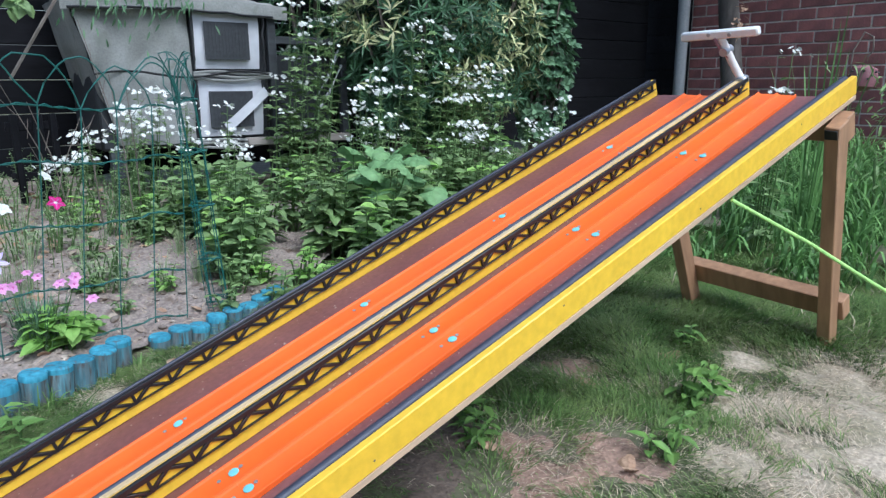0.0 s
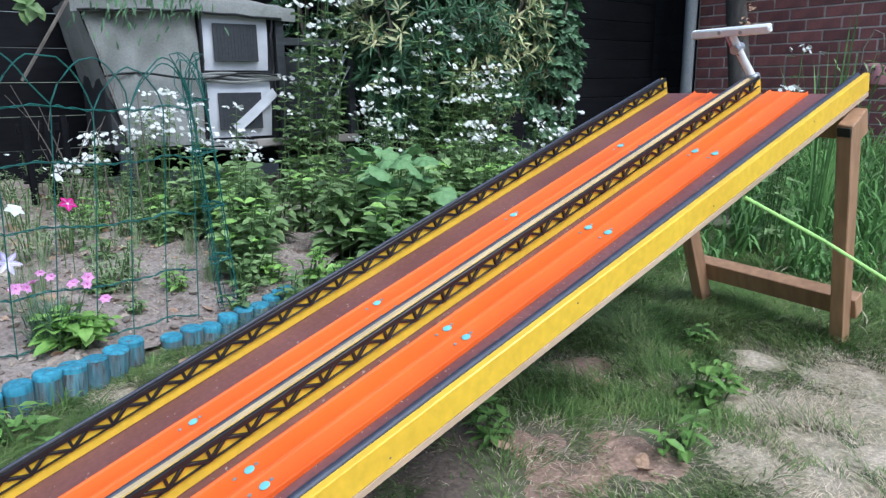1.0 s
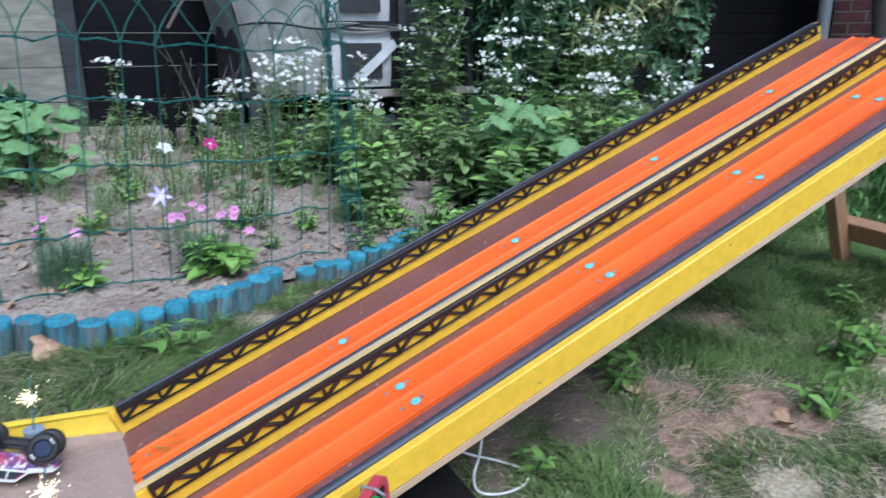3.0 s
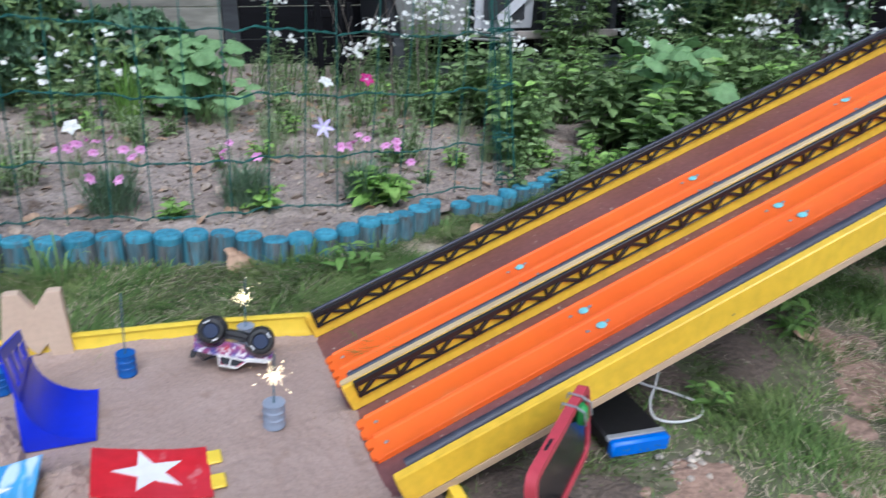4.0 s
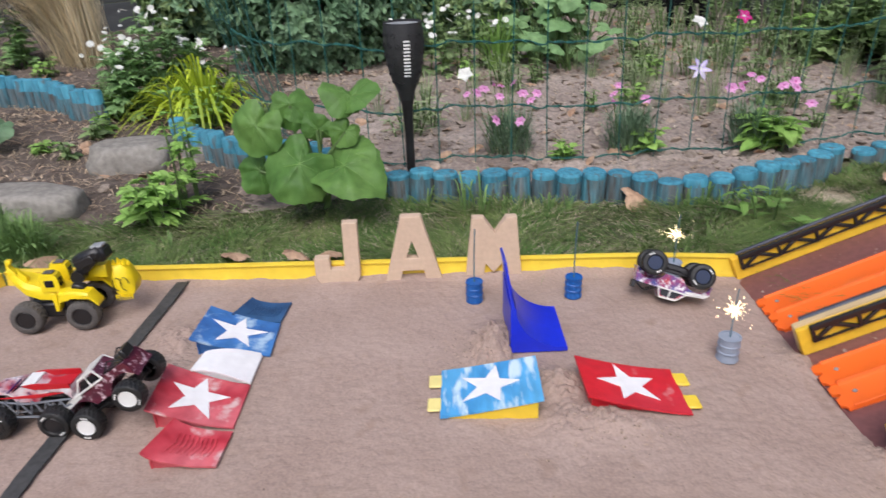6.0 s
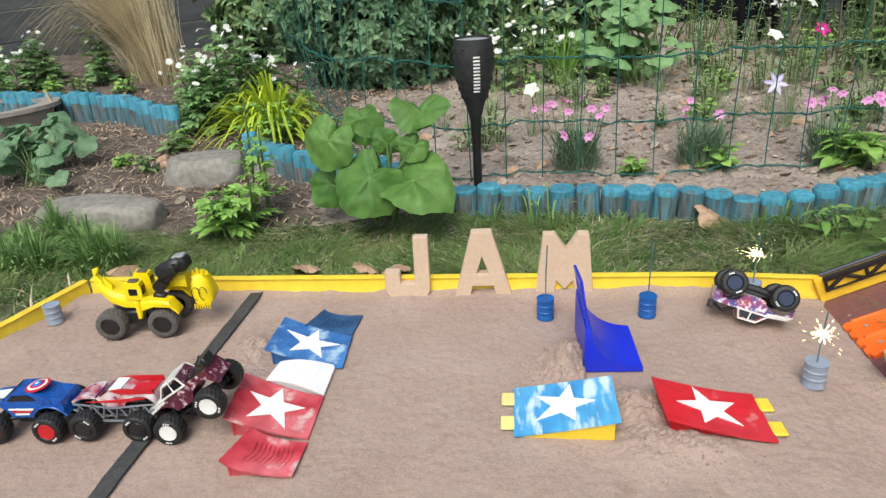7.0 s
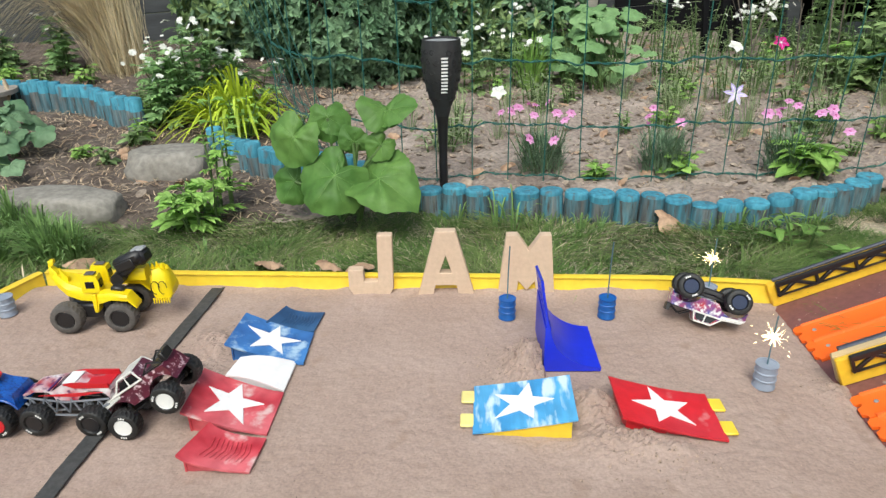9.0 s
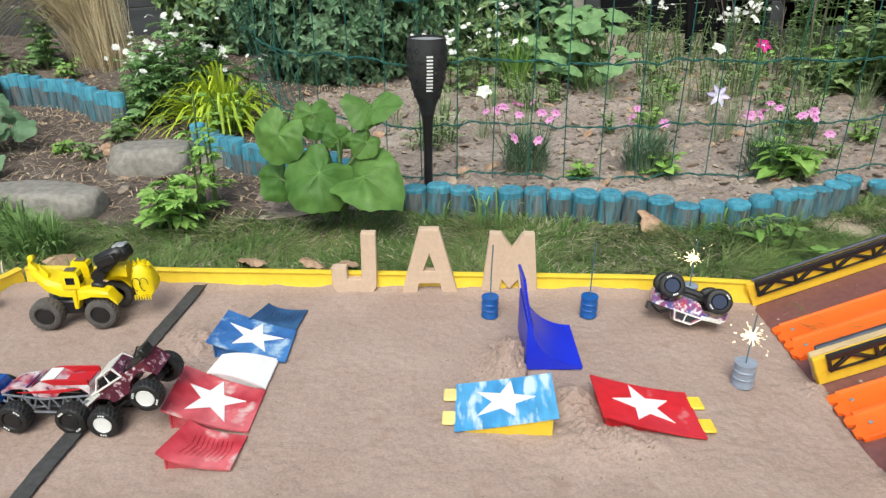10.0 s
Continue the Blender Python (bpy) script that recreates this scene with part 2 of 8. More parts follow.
M = {
    "deep_pink": leaf_mat("deep_pink_petals", (0.50, 0.10, 0.32), (0.58, 0.16, 0.40), 0.6, 0.2, 0.1),
    "torch_shell": mat("dark_grey_plastic", (0.032, 0.032, 0.034), (0.022, 0.022, 0.024), 0.5, scale=30, fine=120, var=0.2, bump=0.1),
    "bush_leaf": leaf_mat("blue_green_bush_leaves", (0.10, 0.195, 0.105), (0.17, 0.28, 0.16), 0.55, 0.2, 0.4),
    "grass_clump": leaf_mat("rough_grass_leaves", (0.15, 0.27, 0.085), (0.25, 0.38, 0.14), 0.5, 0.3, 0.35),
    "weed_leaf": leaf_mat("lawn_weed_leaves", (0.16, 0.30, 0.075), (0.24, 0.39, 0.11), 0.45, 0.3, 0.3),
    "fever_leaf": leaf_mat("feverfew_leaves", (0.19, 0.34, 0.13), (0.30, 0.46, 0.21), 0.55, 0.3, 0.3),
    "mallow": leaf_mat("soft_mallow_leaves", (0.15, 0.28, 0.115), (0.23, 0.38, 0.17), 0.55, 0.2, 0.3),
    "vein": mat("pale_leaf_vein", (0.16, 0.3, 0.07), None, 0.5, var=0.1, bump=0.0),
    "lawn": mat("lawn_soil", (0.10, 0.11, 0.055), (0.15, 0.13, 0.085), 0.95, scale=3.5, fine=60, var=0.3, bump=0.8, dirt=(0.22, 0.17, 0.12), dirt_at=0.62),
    "bare_sand": mat("red_brown_sandy_soil", (0.36, 0.235, 0.17), (0.25, 0.165, 0.125), 0.95, scale=14, fine=150, var=0.25, bump=0.9, dirt=(0.15, 0.11, 0.08), dirt_at=0.6),
    "thatch": mat("pale_dry_thatch", (0.45, 0.375, 0.28), (0.27, 0.235, 0.15), 0.95, scale=16, fine=150, var=0.3, bump=0.9, dirt=(0.20, 0.19, 0.10), dirt_at=0.62),
    "pebble": mat("pale_pebbles", (0.46, 0.41, 0.35), (0.34, 0.29, 0.24), 0.85, scale=30, fine=120, var=0.25, bump=0.3, island=0.35),
    # bare soil with the shade under the ramp mixed into its colour
    "ramp_shade_soil": mat("bare_soil_in_ramp_shade", (0.15, 0.113, 0.088), (0.105, 0.08, 0.062), 0.95, scale=12, fine=150, var=0.3, bump=1.0, dirt=(0.09, 0.07, 0.05), dirt_at=0.6),
    "soil": mat("bed_soil", (0.225, 0.178, 0.15), (0.335, 0.28, 0.24), 0.95, scale=5, fine=110, var=0.3, bump=1.0, dirt=(0.12, 0.08, 0.055), dirt_at=0.6),
    "sand": mat("damp_sand", (0.318, 0.231, 0.190), (0.364, 0.271, 0.226), 0.9, scale=11, fine=300, var=0.13, bump=0.25, dirt=(0.290, 0.205, 0.162), dirt_at=0.60),
    "mulch": mat("dark_bed_mulch", (0.075, 0.056, 0.044), (0.125, 0.098, 0.08), 0.95, scale=14, fine=130, var=0.35, bump=1.0, dirt=(0.26, 0.21, 0.17), dirt_at=0.62),
    "feather": leaf_mat("pale_feather_grass", (0.72, 0.64, 0.46), (0.58, 0.50, 0.34), 0.6, 0.3, 0.35),
    "pale_weed": leaf_mat("grey_green_wisps", (0.24, 0.33, 0.17), (0.36, 0.42, 0.24), 0.6, 0.3, 0.3),
    "litter": mat("dry_litter", (0.28, 0.20, 0.135), (0.46, 0.37, 0.27), 0.9, scale=20, fine=90, var=0.3, island=0.45, bump=0.2),
    "blue_rim": mat("blue_grey_metallic_rim", (0.025, 0.035, 0.07), None, 0.35, metal=0.5, var=0.1, bump=0.0),
    "peg_green": mat("green_plastic", (0.03, 0.24, 0.05), None, 0.45, var=0.1, bump=0.03),
    "crumb": mat("sand_grit", (0.33, 0.25, 0.2), (0.27, 0.205, 0.165), 0.95, scale=60, var=0.3, island=0.4, bump=0.0),
    "rail": mat("yellow_plastic", (0.82, 0.6, 0.05), (0.77, 0.53, 0.04), 0.4, scale=8, fine=70, var=0.06, bump=0.04),
    "yellow_paint": mat("yellow_paint", (0.8, 0.515, 0.036), (0.77, 0.475, 0.034), 0.38, scale=9, fine=80, var=0.08, bump=0.1, dirt=(0.55, 0.33, 0.04), dirt_at=0.70),
    "brown_board": mat("brown_board", (0.155, 0.06, 0.055), (0.2, 0.085, 0.078), 0.5, scale=6, fine=120, var=0.15, bump=0.15, dirt=(0.30, 0.18, 0.15), dirt_at=0.7),
    "ply": mat("raw_timber", (0.55, 0.40, 0.26), (0.46, 0.32, 0.2), 0.75, scale=8, fine=70, var=0.12, stretch=(0.2, 1, 1)),
    "tan_wood": mat("tan_wood", (0.62, 0.47, 0.26), (0.52, 0.38, 0.2), 0.65, scale=8, fine=70, var=0.12, stretch=(0.15, 1, 1)),
    "trestle": mat("stained_timber", (0.27, 0.145, 0.075), (0.36, 0.205, 0.11), 0.6, scale=9, fine=60, var=0.18, bump=0.2, stretch=(1, 1, 0.2)),
    "orange": mat("orange_plastic", (0.86, 0.15, 0.012), (0.84, 0.125, 0.011), 0.46, scale=5, fine=40, var=0.04, bump=0.02, dirt=(0.74, 0.19, 0.05), dirt_at=0.66),
    "black_plastic": mat("black_plastic", (0.014, 0.013, 0.014), None, 0.42, scale=20, fine=90, var=0.2, bump=0.06),
    "foam": mat("grey_foam_tube", (0.034, 0.037, 0.056), (0.046, 0.05, 0.072), 0.5, scale=12, fine=90, var=0.2, bump=0.1),
    "teal_dot": mat("turquoise_plastic", (0.23, 0.585, 0.597), None, 0.45, var=0.06, bump=0.0),
    "blue_log": mat("blue_log_top", (0.042, 0.205, 0.295), (0.062, 0.26, 0.355), 0.8, scale=30, fine=120, var=0.25, bump=0.5, rand=0.15, stretch=(1, 1, 0.3), dirt=(0.085, 0.12, 0.13), dirt_at=0.56),
    "log_side": mat("weathered_blue_log", (0.055, 0.2, 0.265), (0.13, 0.135, 0.135), 0.85, scale=60, fine=160, var=0.35, bump=0.6, stretch=(1, 1, 0.12), rand=0.22, dirt=(0.07, 0.066, 0.06), dirt_at=0.55),
    "wire": mat("green_coated_wire", (0.022, 0.12, 0.1), None, 0.45, var=0.15, bump=0.05),
    "brick": mat("red_brick", (0.235, 0.092, 0.088), (0.16, 0.066, 0.068), 0.85, scale=9, fine=120, var=0.2, bump=0.5, rand=0.22),
    "mortar": mat("mortar", (0.58, 0.52, 0.48), None, 0.95, scale=10, fine=120, var=0.2, bump=0.6),
    # black boards taken darker still: the nook's shade is in this colour
    "shade_board": mat("black_shaded_boards", (0.0045, 0.0045, 0.006), (0.008, 0.008, 0.010), 0.8, scale=6, fine=50, var=0.3, bump=0.3, stretch=(0.2, 1, 1), rand=0.2, spec=0.15),
    # paler board colour for the stretch of fence that catches the light
    "lit_board": mat("lit_grey_boards", (0.25, 0.245, 0.205), (0.17, 0.165, 0.14), 0.85, scale=6, fine=50, var=0.25, bump=0.4, stretch=(0.2, 1, 1), rand=0.15),
    "grey_board": mat("grey_weathered_boards", (0.048, 0.052, 0.056), (0.034, 0.037, 0.041), 0.85, scale=6, fine=50, var=0.25, bump=0.4, stretch=(0.2, 1, 1), rand=0.15),
    "canvas": mat("grey_green_canvas", (0.27, 0.27, 0.25), (0.195, 0.197, 0.182), 0.8, scale=5, fine=150, var=0.12, bump=0.3, dirt=(0.17, 0.18, 0.15), dirt_at=0.6),
    "card": mat("brown_papier_mache", (0.58, 0.435, 0.315), (0.54, 0.395, 0.285), 0.85, scale=12, fine=150, var=0.06, bump=0.12),
    "stone": mat("grey_stone", (0.20, 0.185, 0.16), (0.28, 0.26, 0.23), 0.9, scale=9, fine=80, var=0.22, bump=0.8),
    "clod": mat("soil_crumbs", (0.22, 0.17, 0.135), (0.32, 0.27, 0.225), 0.95, scale=20, fine=120, var=0.3, bump=0.5, island=0.35),
    "steel": mat("drainpipe_grey", (0.30, 0.31, 0.32), None, 0.5, scale=6, var=0.1, bump=0.05),
    "white_plastic": mat("white_plastic", (0.74, 0.74, 0.72), None, 0.4, var=0.05, bump=0.03),
    "tyre": mat("black_rubber", (0.009, 0.009, 0.009), (0.014, 0.014, 0.014), 0.55, scale=30, fine=140, var=0.2, bump=0.25),
    "grey_tyre": mat("dusty_rubber", (0.10, 0.09, 0.082), (0.075, 0.068, 0.062), 0.8, scale=30, fine=140, var=0.2, bump=0.3),
    "chrome": mat("silver_plastic", (0.42, 0.43, 0.45), None, 0.35, metal=0.6, var=0.1, bump=0.0),
    "toy_blue": mat("blue_toy_plastic", (0.012, 0.03, 0.60), (0.01, 0.025, 0.52), 0.35, scale=8, var=0.06, bump=0.02),
    "barrel_blue": mat("blue_barrel_plastic", (0.01, 0.10, 0.36), None, 0.45, scale=8, var=0.08, bump=0.03),
    "barrel_grey": mat("grey_barrel_plastic", (0.26, 0.30, 0.37), None, 0.45, scale=8, var=0.08, bump=0.03),
    "red_paint": mat("red_brush_paint", (0.60, 0.013, 0.022), (0.50, 0.025, 0.038), 0.38, scale=14, fine=60, var=0.14, bump=0.15, dirt=(0.60, 0.22, 0.22), dirt_at=0.66),
    "red_worn": mat("worn_red_paint", (0.45, 0.022, 0.038), (0.56, 0.13, 0.15), 0.45, scale=16, fine=60, var=0.2, bump=0.15, dirt=(0.64, 0.44, 0.42), dirt_at=0.605),
    "blue_worn": mat("worn_blue_paint", (0.03, 0.115, 0.34), (0.05, 0.18, 0.44), 0.6, scale=16, fine=60, var=0.2, bump=0.15, dirt=(0.36, 0.50, 0.64), dirt_at=0.57),
    "sky_paint": mat("streaky_light_blue_paint", (0.05, 0.27, 0.56), (0.10, 0.38, 0.66), 0.5, scale=14, fine=60, var=0.14, bump=0.15, stretch=(2, 0.5, 1), dirt=(0.58, 0.72, 0.79), dirt_at=0.535),
    "navy": mat("dark_blue_paint", (0.018, 0.06, 0.15), (0.03, 0.09, 0.2), 0.55, scale=16, fine=60, var=0.2, bump=0.15),
    "white_paint": mat("white_brush_paint", (0.80, 0.79, 0.78), (0.74, 0.73, 0.74), 0.55, scale=14, fine=80, var=0.05, bump=0.1),
    "tape": mat("black_grip_tape", (0.035, 0.036, 0.037), (0.06, 0.058, 0.055), 0.75, scale=14, fine=160, var=0.25, bump=0.2),
    "yellow_toy": mat("yellow_toy_plastic", (0.86, 0.66, 0.01), (0.80, 0.58, 0.005), 0.36, scale=10, var=0.06, bump=0.03),
    "pale_yellow": mat("cream_yellow_tab", (0.80, 0.68, 0.25), None, 0.5, var=0.06, bump=0.03),
    "black_glass": mat("dark_tinted_window", (0.01, 0.01, 0.012), None, 0.15, var=0.05, bump=0.0),
    "clear": mat("clear_pvc_window", (0.62, 0.62, 0.64), (0.5, 0.5, 0.53), 0.2, scale=5, var=0.1, bump=0.4, fine=14),
    # near black standing in for the shade inside the hutch
    "inside_shade": mat("hutch_inside_shade", (0.03, 0.032, 0.036), None, 0.6, var=0.2),
    "lantern_pink": mat("pink_enamel", (0.26, 0.11, 0.125), None, 0.45, var=0.12, bump=0.05),
    "ply_grey": mat("pale_grey_plank", (0.33, 0.29, 0.25), (0.27, 0.24, 0.21), 0.85, scale=8, fine=60, var=0.15, bump=0.3, stretch=(0.2, 1, 1)),
    "phone_red": mat("pink_red_case", (0.50, 0.055, 0.075), None, 0.45, var=0.08, bump=0.03),
    "bank_blue": mat("bright_blue_plastic", (0.01, 0.15, 0.66), None, 0.4, var=0.05, bump=0.02),
    "cable": mat("white_cable", (0.62, 0.62, 0.60), None, 0.5, var=0.05, bump=0.0),
    "rope": mat("lime_cord", (0.48, 0.80, 0.22), None, 0.7, fine=200, var=0.15, bump=0.3),
    "bark": mat("grey_bark", (0.13, 0.105, 0.085), (0.19, 0.16, 0.135), 0.9, scale=14, fine=60, var=0.25, bump=0.8, stretch=(1, 1, 0.3)),
    "trunk_bark": mat("dark_trunk_bark", (0.055, 0.047, 0.042), (0.085, 0.074, 0.066), 0.9, scale=14, fine=60, var=0.25, bump=0.8, stretch=(1, 1, 0.3)),
    "stem": mat("green_stem", (0.10, 0.17, 0.05), None, 0.6, var=0.2),
    "dead": mat("dead_leaf", (0.3, 0.18, 0.115), (0.42, 0.29, 0.195), 0.8, scale=20, var=0.2, island=0.3),
    "blade": leaf_mat("grass_blades", (0.115, 0.205, 0.055), (0.205, 0.275, 0.1), 0.55, 0.3, 0.4),
    "long_blade": leaf_mat("long_grass", (0.109, 0.224, 0.064), (0.192, 0.346, 0.109), 0.5, 0.3, 0.35),
    "straw": leaf_mat("dry_grass", (0.66, 0.57, 0.45), (0.54, 0.45, 0.34), 0.7, 0.2, 0.3),
    "nettle": leaf_mat("mid_green_leaves", (0.185, 0.285, 0.115), (0.28, 0.39, 0.17), 0.5, 0.3, 0.35),
    "fresh": leaf_mat("fresh_green_leaves", (0.24, 0.43, 0.1), (0.33, 0.52, 0.14), 0.45, 0.3, 0.25),
    "dark_leaf": leaf_mat("dark_evergreen_leaves", (0.045, 0.10, 0.05), (0.08, 0.16, 0.078), 0.4, 0.1, 0.4),
    "cream_leaf": leaf_mat("cream_edged_leaves", (0.62, 0.6, 0.34), (0.34, 0.4, 0.18), 0.45, 0.15, 0.35),
    "big_leaf": leaf_mat("broad_green_leaf", (0.07, 0.165, 0.036), (0.14, 0.265, 0.068), 0.5, 0.22, 0.35),
    "lime_leaf": leaf_mat("lime_strap_leaves", (0.46, 0.56, 0.04), (0.36, 0.50, 0.05), 0.45, 0.3, 0.25),
    "blue_leaf": leaf_mat("blue_green_needles", (0.13, 0.22, 0.135), (0.2, 0.29, 0.18), 0.6, 0.15, 0.3),
    "white_petal": leaf_mat("white_petals", (0.78, 0.78, 0.74), (0.72, 0.73, 0.68), 0.6, 0.2, 0.08),
    "pink_petal": leaf_mat("pink_petals", (0.62, 0.22, 0.5), (0.72, 0.42, 0.64), 0.6, 0.2, 0.15),
    "magenta_petal": leaf_mat("magenta_petals", (0.50, 0.008, 0.17), (0.60, 0.02, 0.24), 0.6, 0.2, 0.1),
    "lilac_petal": leaf_mat("lilac_striped_petals", (0.5, 0.4, 0.78), (0.72, 0.66, 0.84), 0.6, 0.2, 0.1),
}


# ---- ground, bed and arena floor ----
def strip_axis(lo, hi, near_lo, near_hi, fine_n, coarse_n):
    a = [near_lo - (near_lo - lo) * (i / coarse_n) ** 3 for i in range(coarse_n, 0, -1)]
    return a + [near_lo + (near_hi - near_lo) * i / fine_n for i in range(fine_n + 1)] + [near_hi + (hi - near_hi) * (i / coarse_n) ** 3 for i in range(1, coarse_n + 1)]


gx, gy = strip_axis(-400, 400, -2.5, 4.5, 140, 10), strip_axis(-400, 400, -1.0, 5.0, 120, 10)
geo = Geo()
geo.v = [(x, y, ground_z(x, y)) for x in gx for y in gy]
w = len(gy)
geo.f = [(i * w + j, (i + 1) * w + j, (i + 1) * w + j + 1, i * w + j + 1) for i in range(len(gx) - 1) for j in range(w - 1)]
ground = tagged(part("ground", geo, M["lawn"]), "garden lawn with worn, sandy bare patches", "lawn", kind="structure")

LOGS_A = [(-0.30, 1.590), (-0.17, 1.566), (0.0, 1.552), (0.13, 1.545), (0.22, 1.525), (0.33, 1.520), (0.40, 1.529), (0.45, 1.550), (0.50, 1.572), (0.56, 1.605), (0.612, 1.648)]
LOGS_B = [(0.677, 1.672), (0.776, 1.692), (0.833, 1.712), (0.925, 1.735), (1.015, 1.81)]


def log_line_y(x):
    pts = [(-3.0, 1.5), (-1.0, 1.48), (-0.6, 1.50), (-0.40, 1.56)] + LOGS_A + LOGS_B + [(2.5, 2.9)]
    for (x0, y0), (x1, y1) in zip(pts, pts[1:]):
        if x0 <= x <= x1:
            return y0 + (y1 - y0) * (x - x0) / (x1 - x0)
    return 2.2


def clod(x, y, s=1.0):
    return s * (0.010 * noise.noise((x * 9, y * 9, 3.0)) + 0.007 * noise.noise((x * 26, y * 26, 7.0)) + 0.0055 * noise.noise((x * 62, y * 62, 9.0)))


def bed_z(x, y):
    rise = min(1.0, max(0.0, (y - log_line_y(x)) / 0.14)) if x < -0.34 else 1.0
    return ground_z(x, y) + 0.003 + 0.015 * rise + clod(x, y) * (0.3 + 0.7 * rise)


geo, nx, ny = Geo(), 380, 210
for i in range(nx + 1):
    x = -2.4 + 4.6 * i / nx
    y0 = log_line_y(x) + 0.012
    for j in range(ny + 1):
        y = y0 + (3.4 - y0) * (j / ny) ** 1.3
        geo.v.append((x, y, bed_z(x, y)))
cells = [(i, j) for i in range(nx) for j in range(ny)]
mulch = Geo()
mulch.v = geo.v
for g, keep in ((geo, False), (mulch, True)):
    g.f = [(i * (ny + 1) + j, (i + 1) * (ny + 1) + j, (i + 1) * (ny + 1) + j + 1, i * (ny + 1) + j + 1) for i, j in cells if (-2.4 + 4.6 * i / nx + 0.10 * noise.noise((j * 0.058, 1, 2)) + 0.05 * noise.noise((i * 0.31, j * 0.26, 2)) < -0.56) == keep]
bed = tagged(part("bed_soil", geo, M["soil"], sharp=0), "dry brown flower-bed soil with clods and stones", "soil", kind="structure")
tagged(part("bed_mulch", mulch, M["mulch"], sharp=0), "dark brown mulched soil with dry litter", "soil", kind="structure")


# small mounds of sand heaped against the jumps
MOUNDS = [(-0.108, 1.036, 0.027, 0.022), (-0.125, 1.008, 0.022, 0.008), (-0.049, 0.945, 0.022, 0.017), (-0.040, 0.890, 0.028, 0.009), (-0.005, 0.884, 0.018, 0.010), (0.025, 0.880, 0.016, 0.006), (-0.50, 1.06, 0.03, 0.013), (-0.50, 0.985, 0.03, 0.012), (0.26, 0.83, 0.03, 0.010),
          (0.235, 0.99, 0.02, 0.009), (-0.115, 1.0, 0.022, 0.014)]


def sand_z(x, y):
    z = -0.12 * max(0.0, x - 0.10) + 0.0017 * noise.noise((x * 14, y * 14, 1.0)) + 0.0011 * noise.noise((x * 45, y * 45, 2.0)) + 0.0010 * noise.noise((x * 120, y * 120, 8.0))
    rim = min(back_y(x) - y, x - left_x(y))
    if rim < 0.02:
        z += 0.006 * (1 - max(rim, 0.0) / 0.02) * (0.5 + 1.2 * max(0.0, noise.noise((x * 22, y * 22, 9.0)) + 0.25))
    for mx, my, r, h in MOUNDS:
        if my > 0.97 and mx > -0.2 and x > -0.0935 and mx < -0.0935:
            continue
        d2 = ((x - mx) ** 2 + (y - my) ** 2) / (r * r)
        if d2 < 5:
            z += h * math.exp(-d2) * (1 + 0.55 * noise.noise((x * 75, y * 75, 5.0)) + 0.4 * noise.noise((x * 190, y * 190, 6.0)))
    return z


BACK_Y, FRONT_Y, RIGHT_X = 1.228, 0.752, 0.297


def front_y(x):
    return 0.746 - 0.05 * x


def back_y(x):
    return 1.222 - 0.026 * max(0.0, min(x, 0.3) + 0.48)


def floor_z(x):
    return -0.12 * max(0.0, x - 0.10)


def left_x(y):
    return -0.806 - 0.36 * (1.23 - y)


geo, nx, ny = Geo(), 400, 170
for i in range(nx + 1):
    for j in range(ny + 1):
        y0 = front_y(-0.96 + 1.26 * i / nx)
        y = y0 + (back_y(-0.96 + 1.26 * i / nx) - y0) * j / ny
        x = left_x(y) + (RIGHT_X - left_x(y)) * i / nx
        geo.v.append((x, y, sand_z(x, y)))
geo.f = [(i * (ny + 1) + j, (i + 1) * (ny + 1) + j, (i + 1) * (ny + 1) + j + 1, i * (ny + 1) + j + 1) for i in range(nx) for j in range(ny)]
n0 = len(geo.v)
rim = [(left_x(front_y(-0.96)), front_y(-0.96)), (RIGHT_X, front_y(RIGHT_X)), (RIGHT_X, back_y(RIGHT_X)), (left_x(BACK_Y), back_y(-0.8))]
geo.add([(x, y, -0.04) for x, y in rim] + [(x, y, floor_z(x) - 0.003) for x, y in rim],
        [(0, 1, 5, 4), (1, 2, 6, 5), (2, 3, 7, 6), (3, 0, 4, 7), (3, 2, 1, 0)])
tagged(part("arena_floor", geo, M["sand"], sharp=0), "flat arena floor of compacted pinkish-brown sand", "sand floor", kind="structure")


# yellow edging of the arena: an upright strip with a lip, length by length
def edging(a, b, h=0.023, sink=1.0):
    a, b = Vector(a), Vector(b)
    d, n = (b - a), 24
    L = d.length
    m = Matrix.Translation((a.x, a.y, 0)) @ Matrix.Rotation(math.atan2(d.y, d.x), 4, "Z")
    drop = [floor_z(a.x + d.x * k / n) * sink for k in range(n + 1)]
    strip = thing("arena_edging", "bright yellow plastic edging strip round the sand arena", "edging", m, "arena edging")
    face = [(-0.004, -0.006), (-0.002, 0.0), (0.0, 0.004), (0.001, h - 0.003), (0.0035, h - 0.003), (0.0035, -0.035), (0.0, -0.035)]
    lip = [(0.0005, h - 0.0035), (-0.001, h), (0.006, h + 0.0015), (0.012, h), (0.012, h - 0.004), (0.0040, h - 0.005)]
    for name, prof in (("upright_strip", face), ("top_lip", lip)):
        g = Geo()
        for k in range(n + 1):
            wob = 0.0012 * noise.noise((a.x * 3 + k * 0.7, a.y, 0))
            g.v += [(L * k / n, y + wob, z + drop[k]) for y, z in prof]
        q = len(prof)
        g.f = [(k * q + i, k * q + (i + 1) % q, (k + 1) * q + (i + 1) % q, (k + 1) * q + i) for k in range(n) for i in range(q)]
        g.f += [tuple(range(q)), tuple(range(n * q + q - 1, n * q - 1, -1))]
        part(name, g, M["rail"], strip)
    return strip


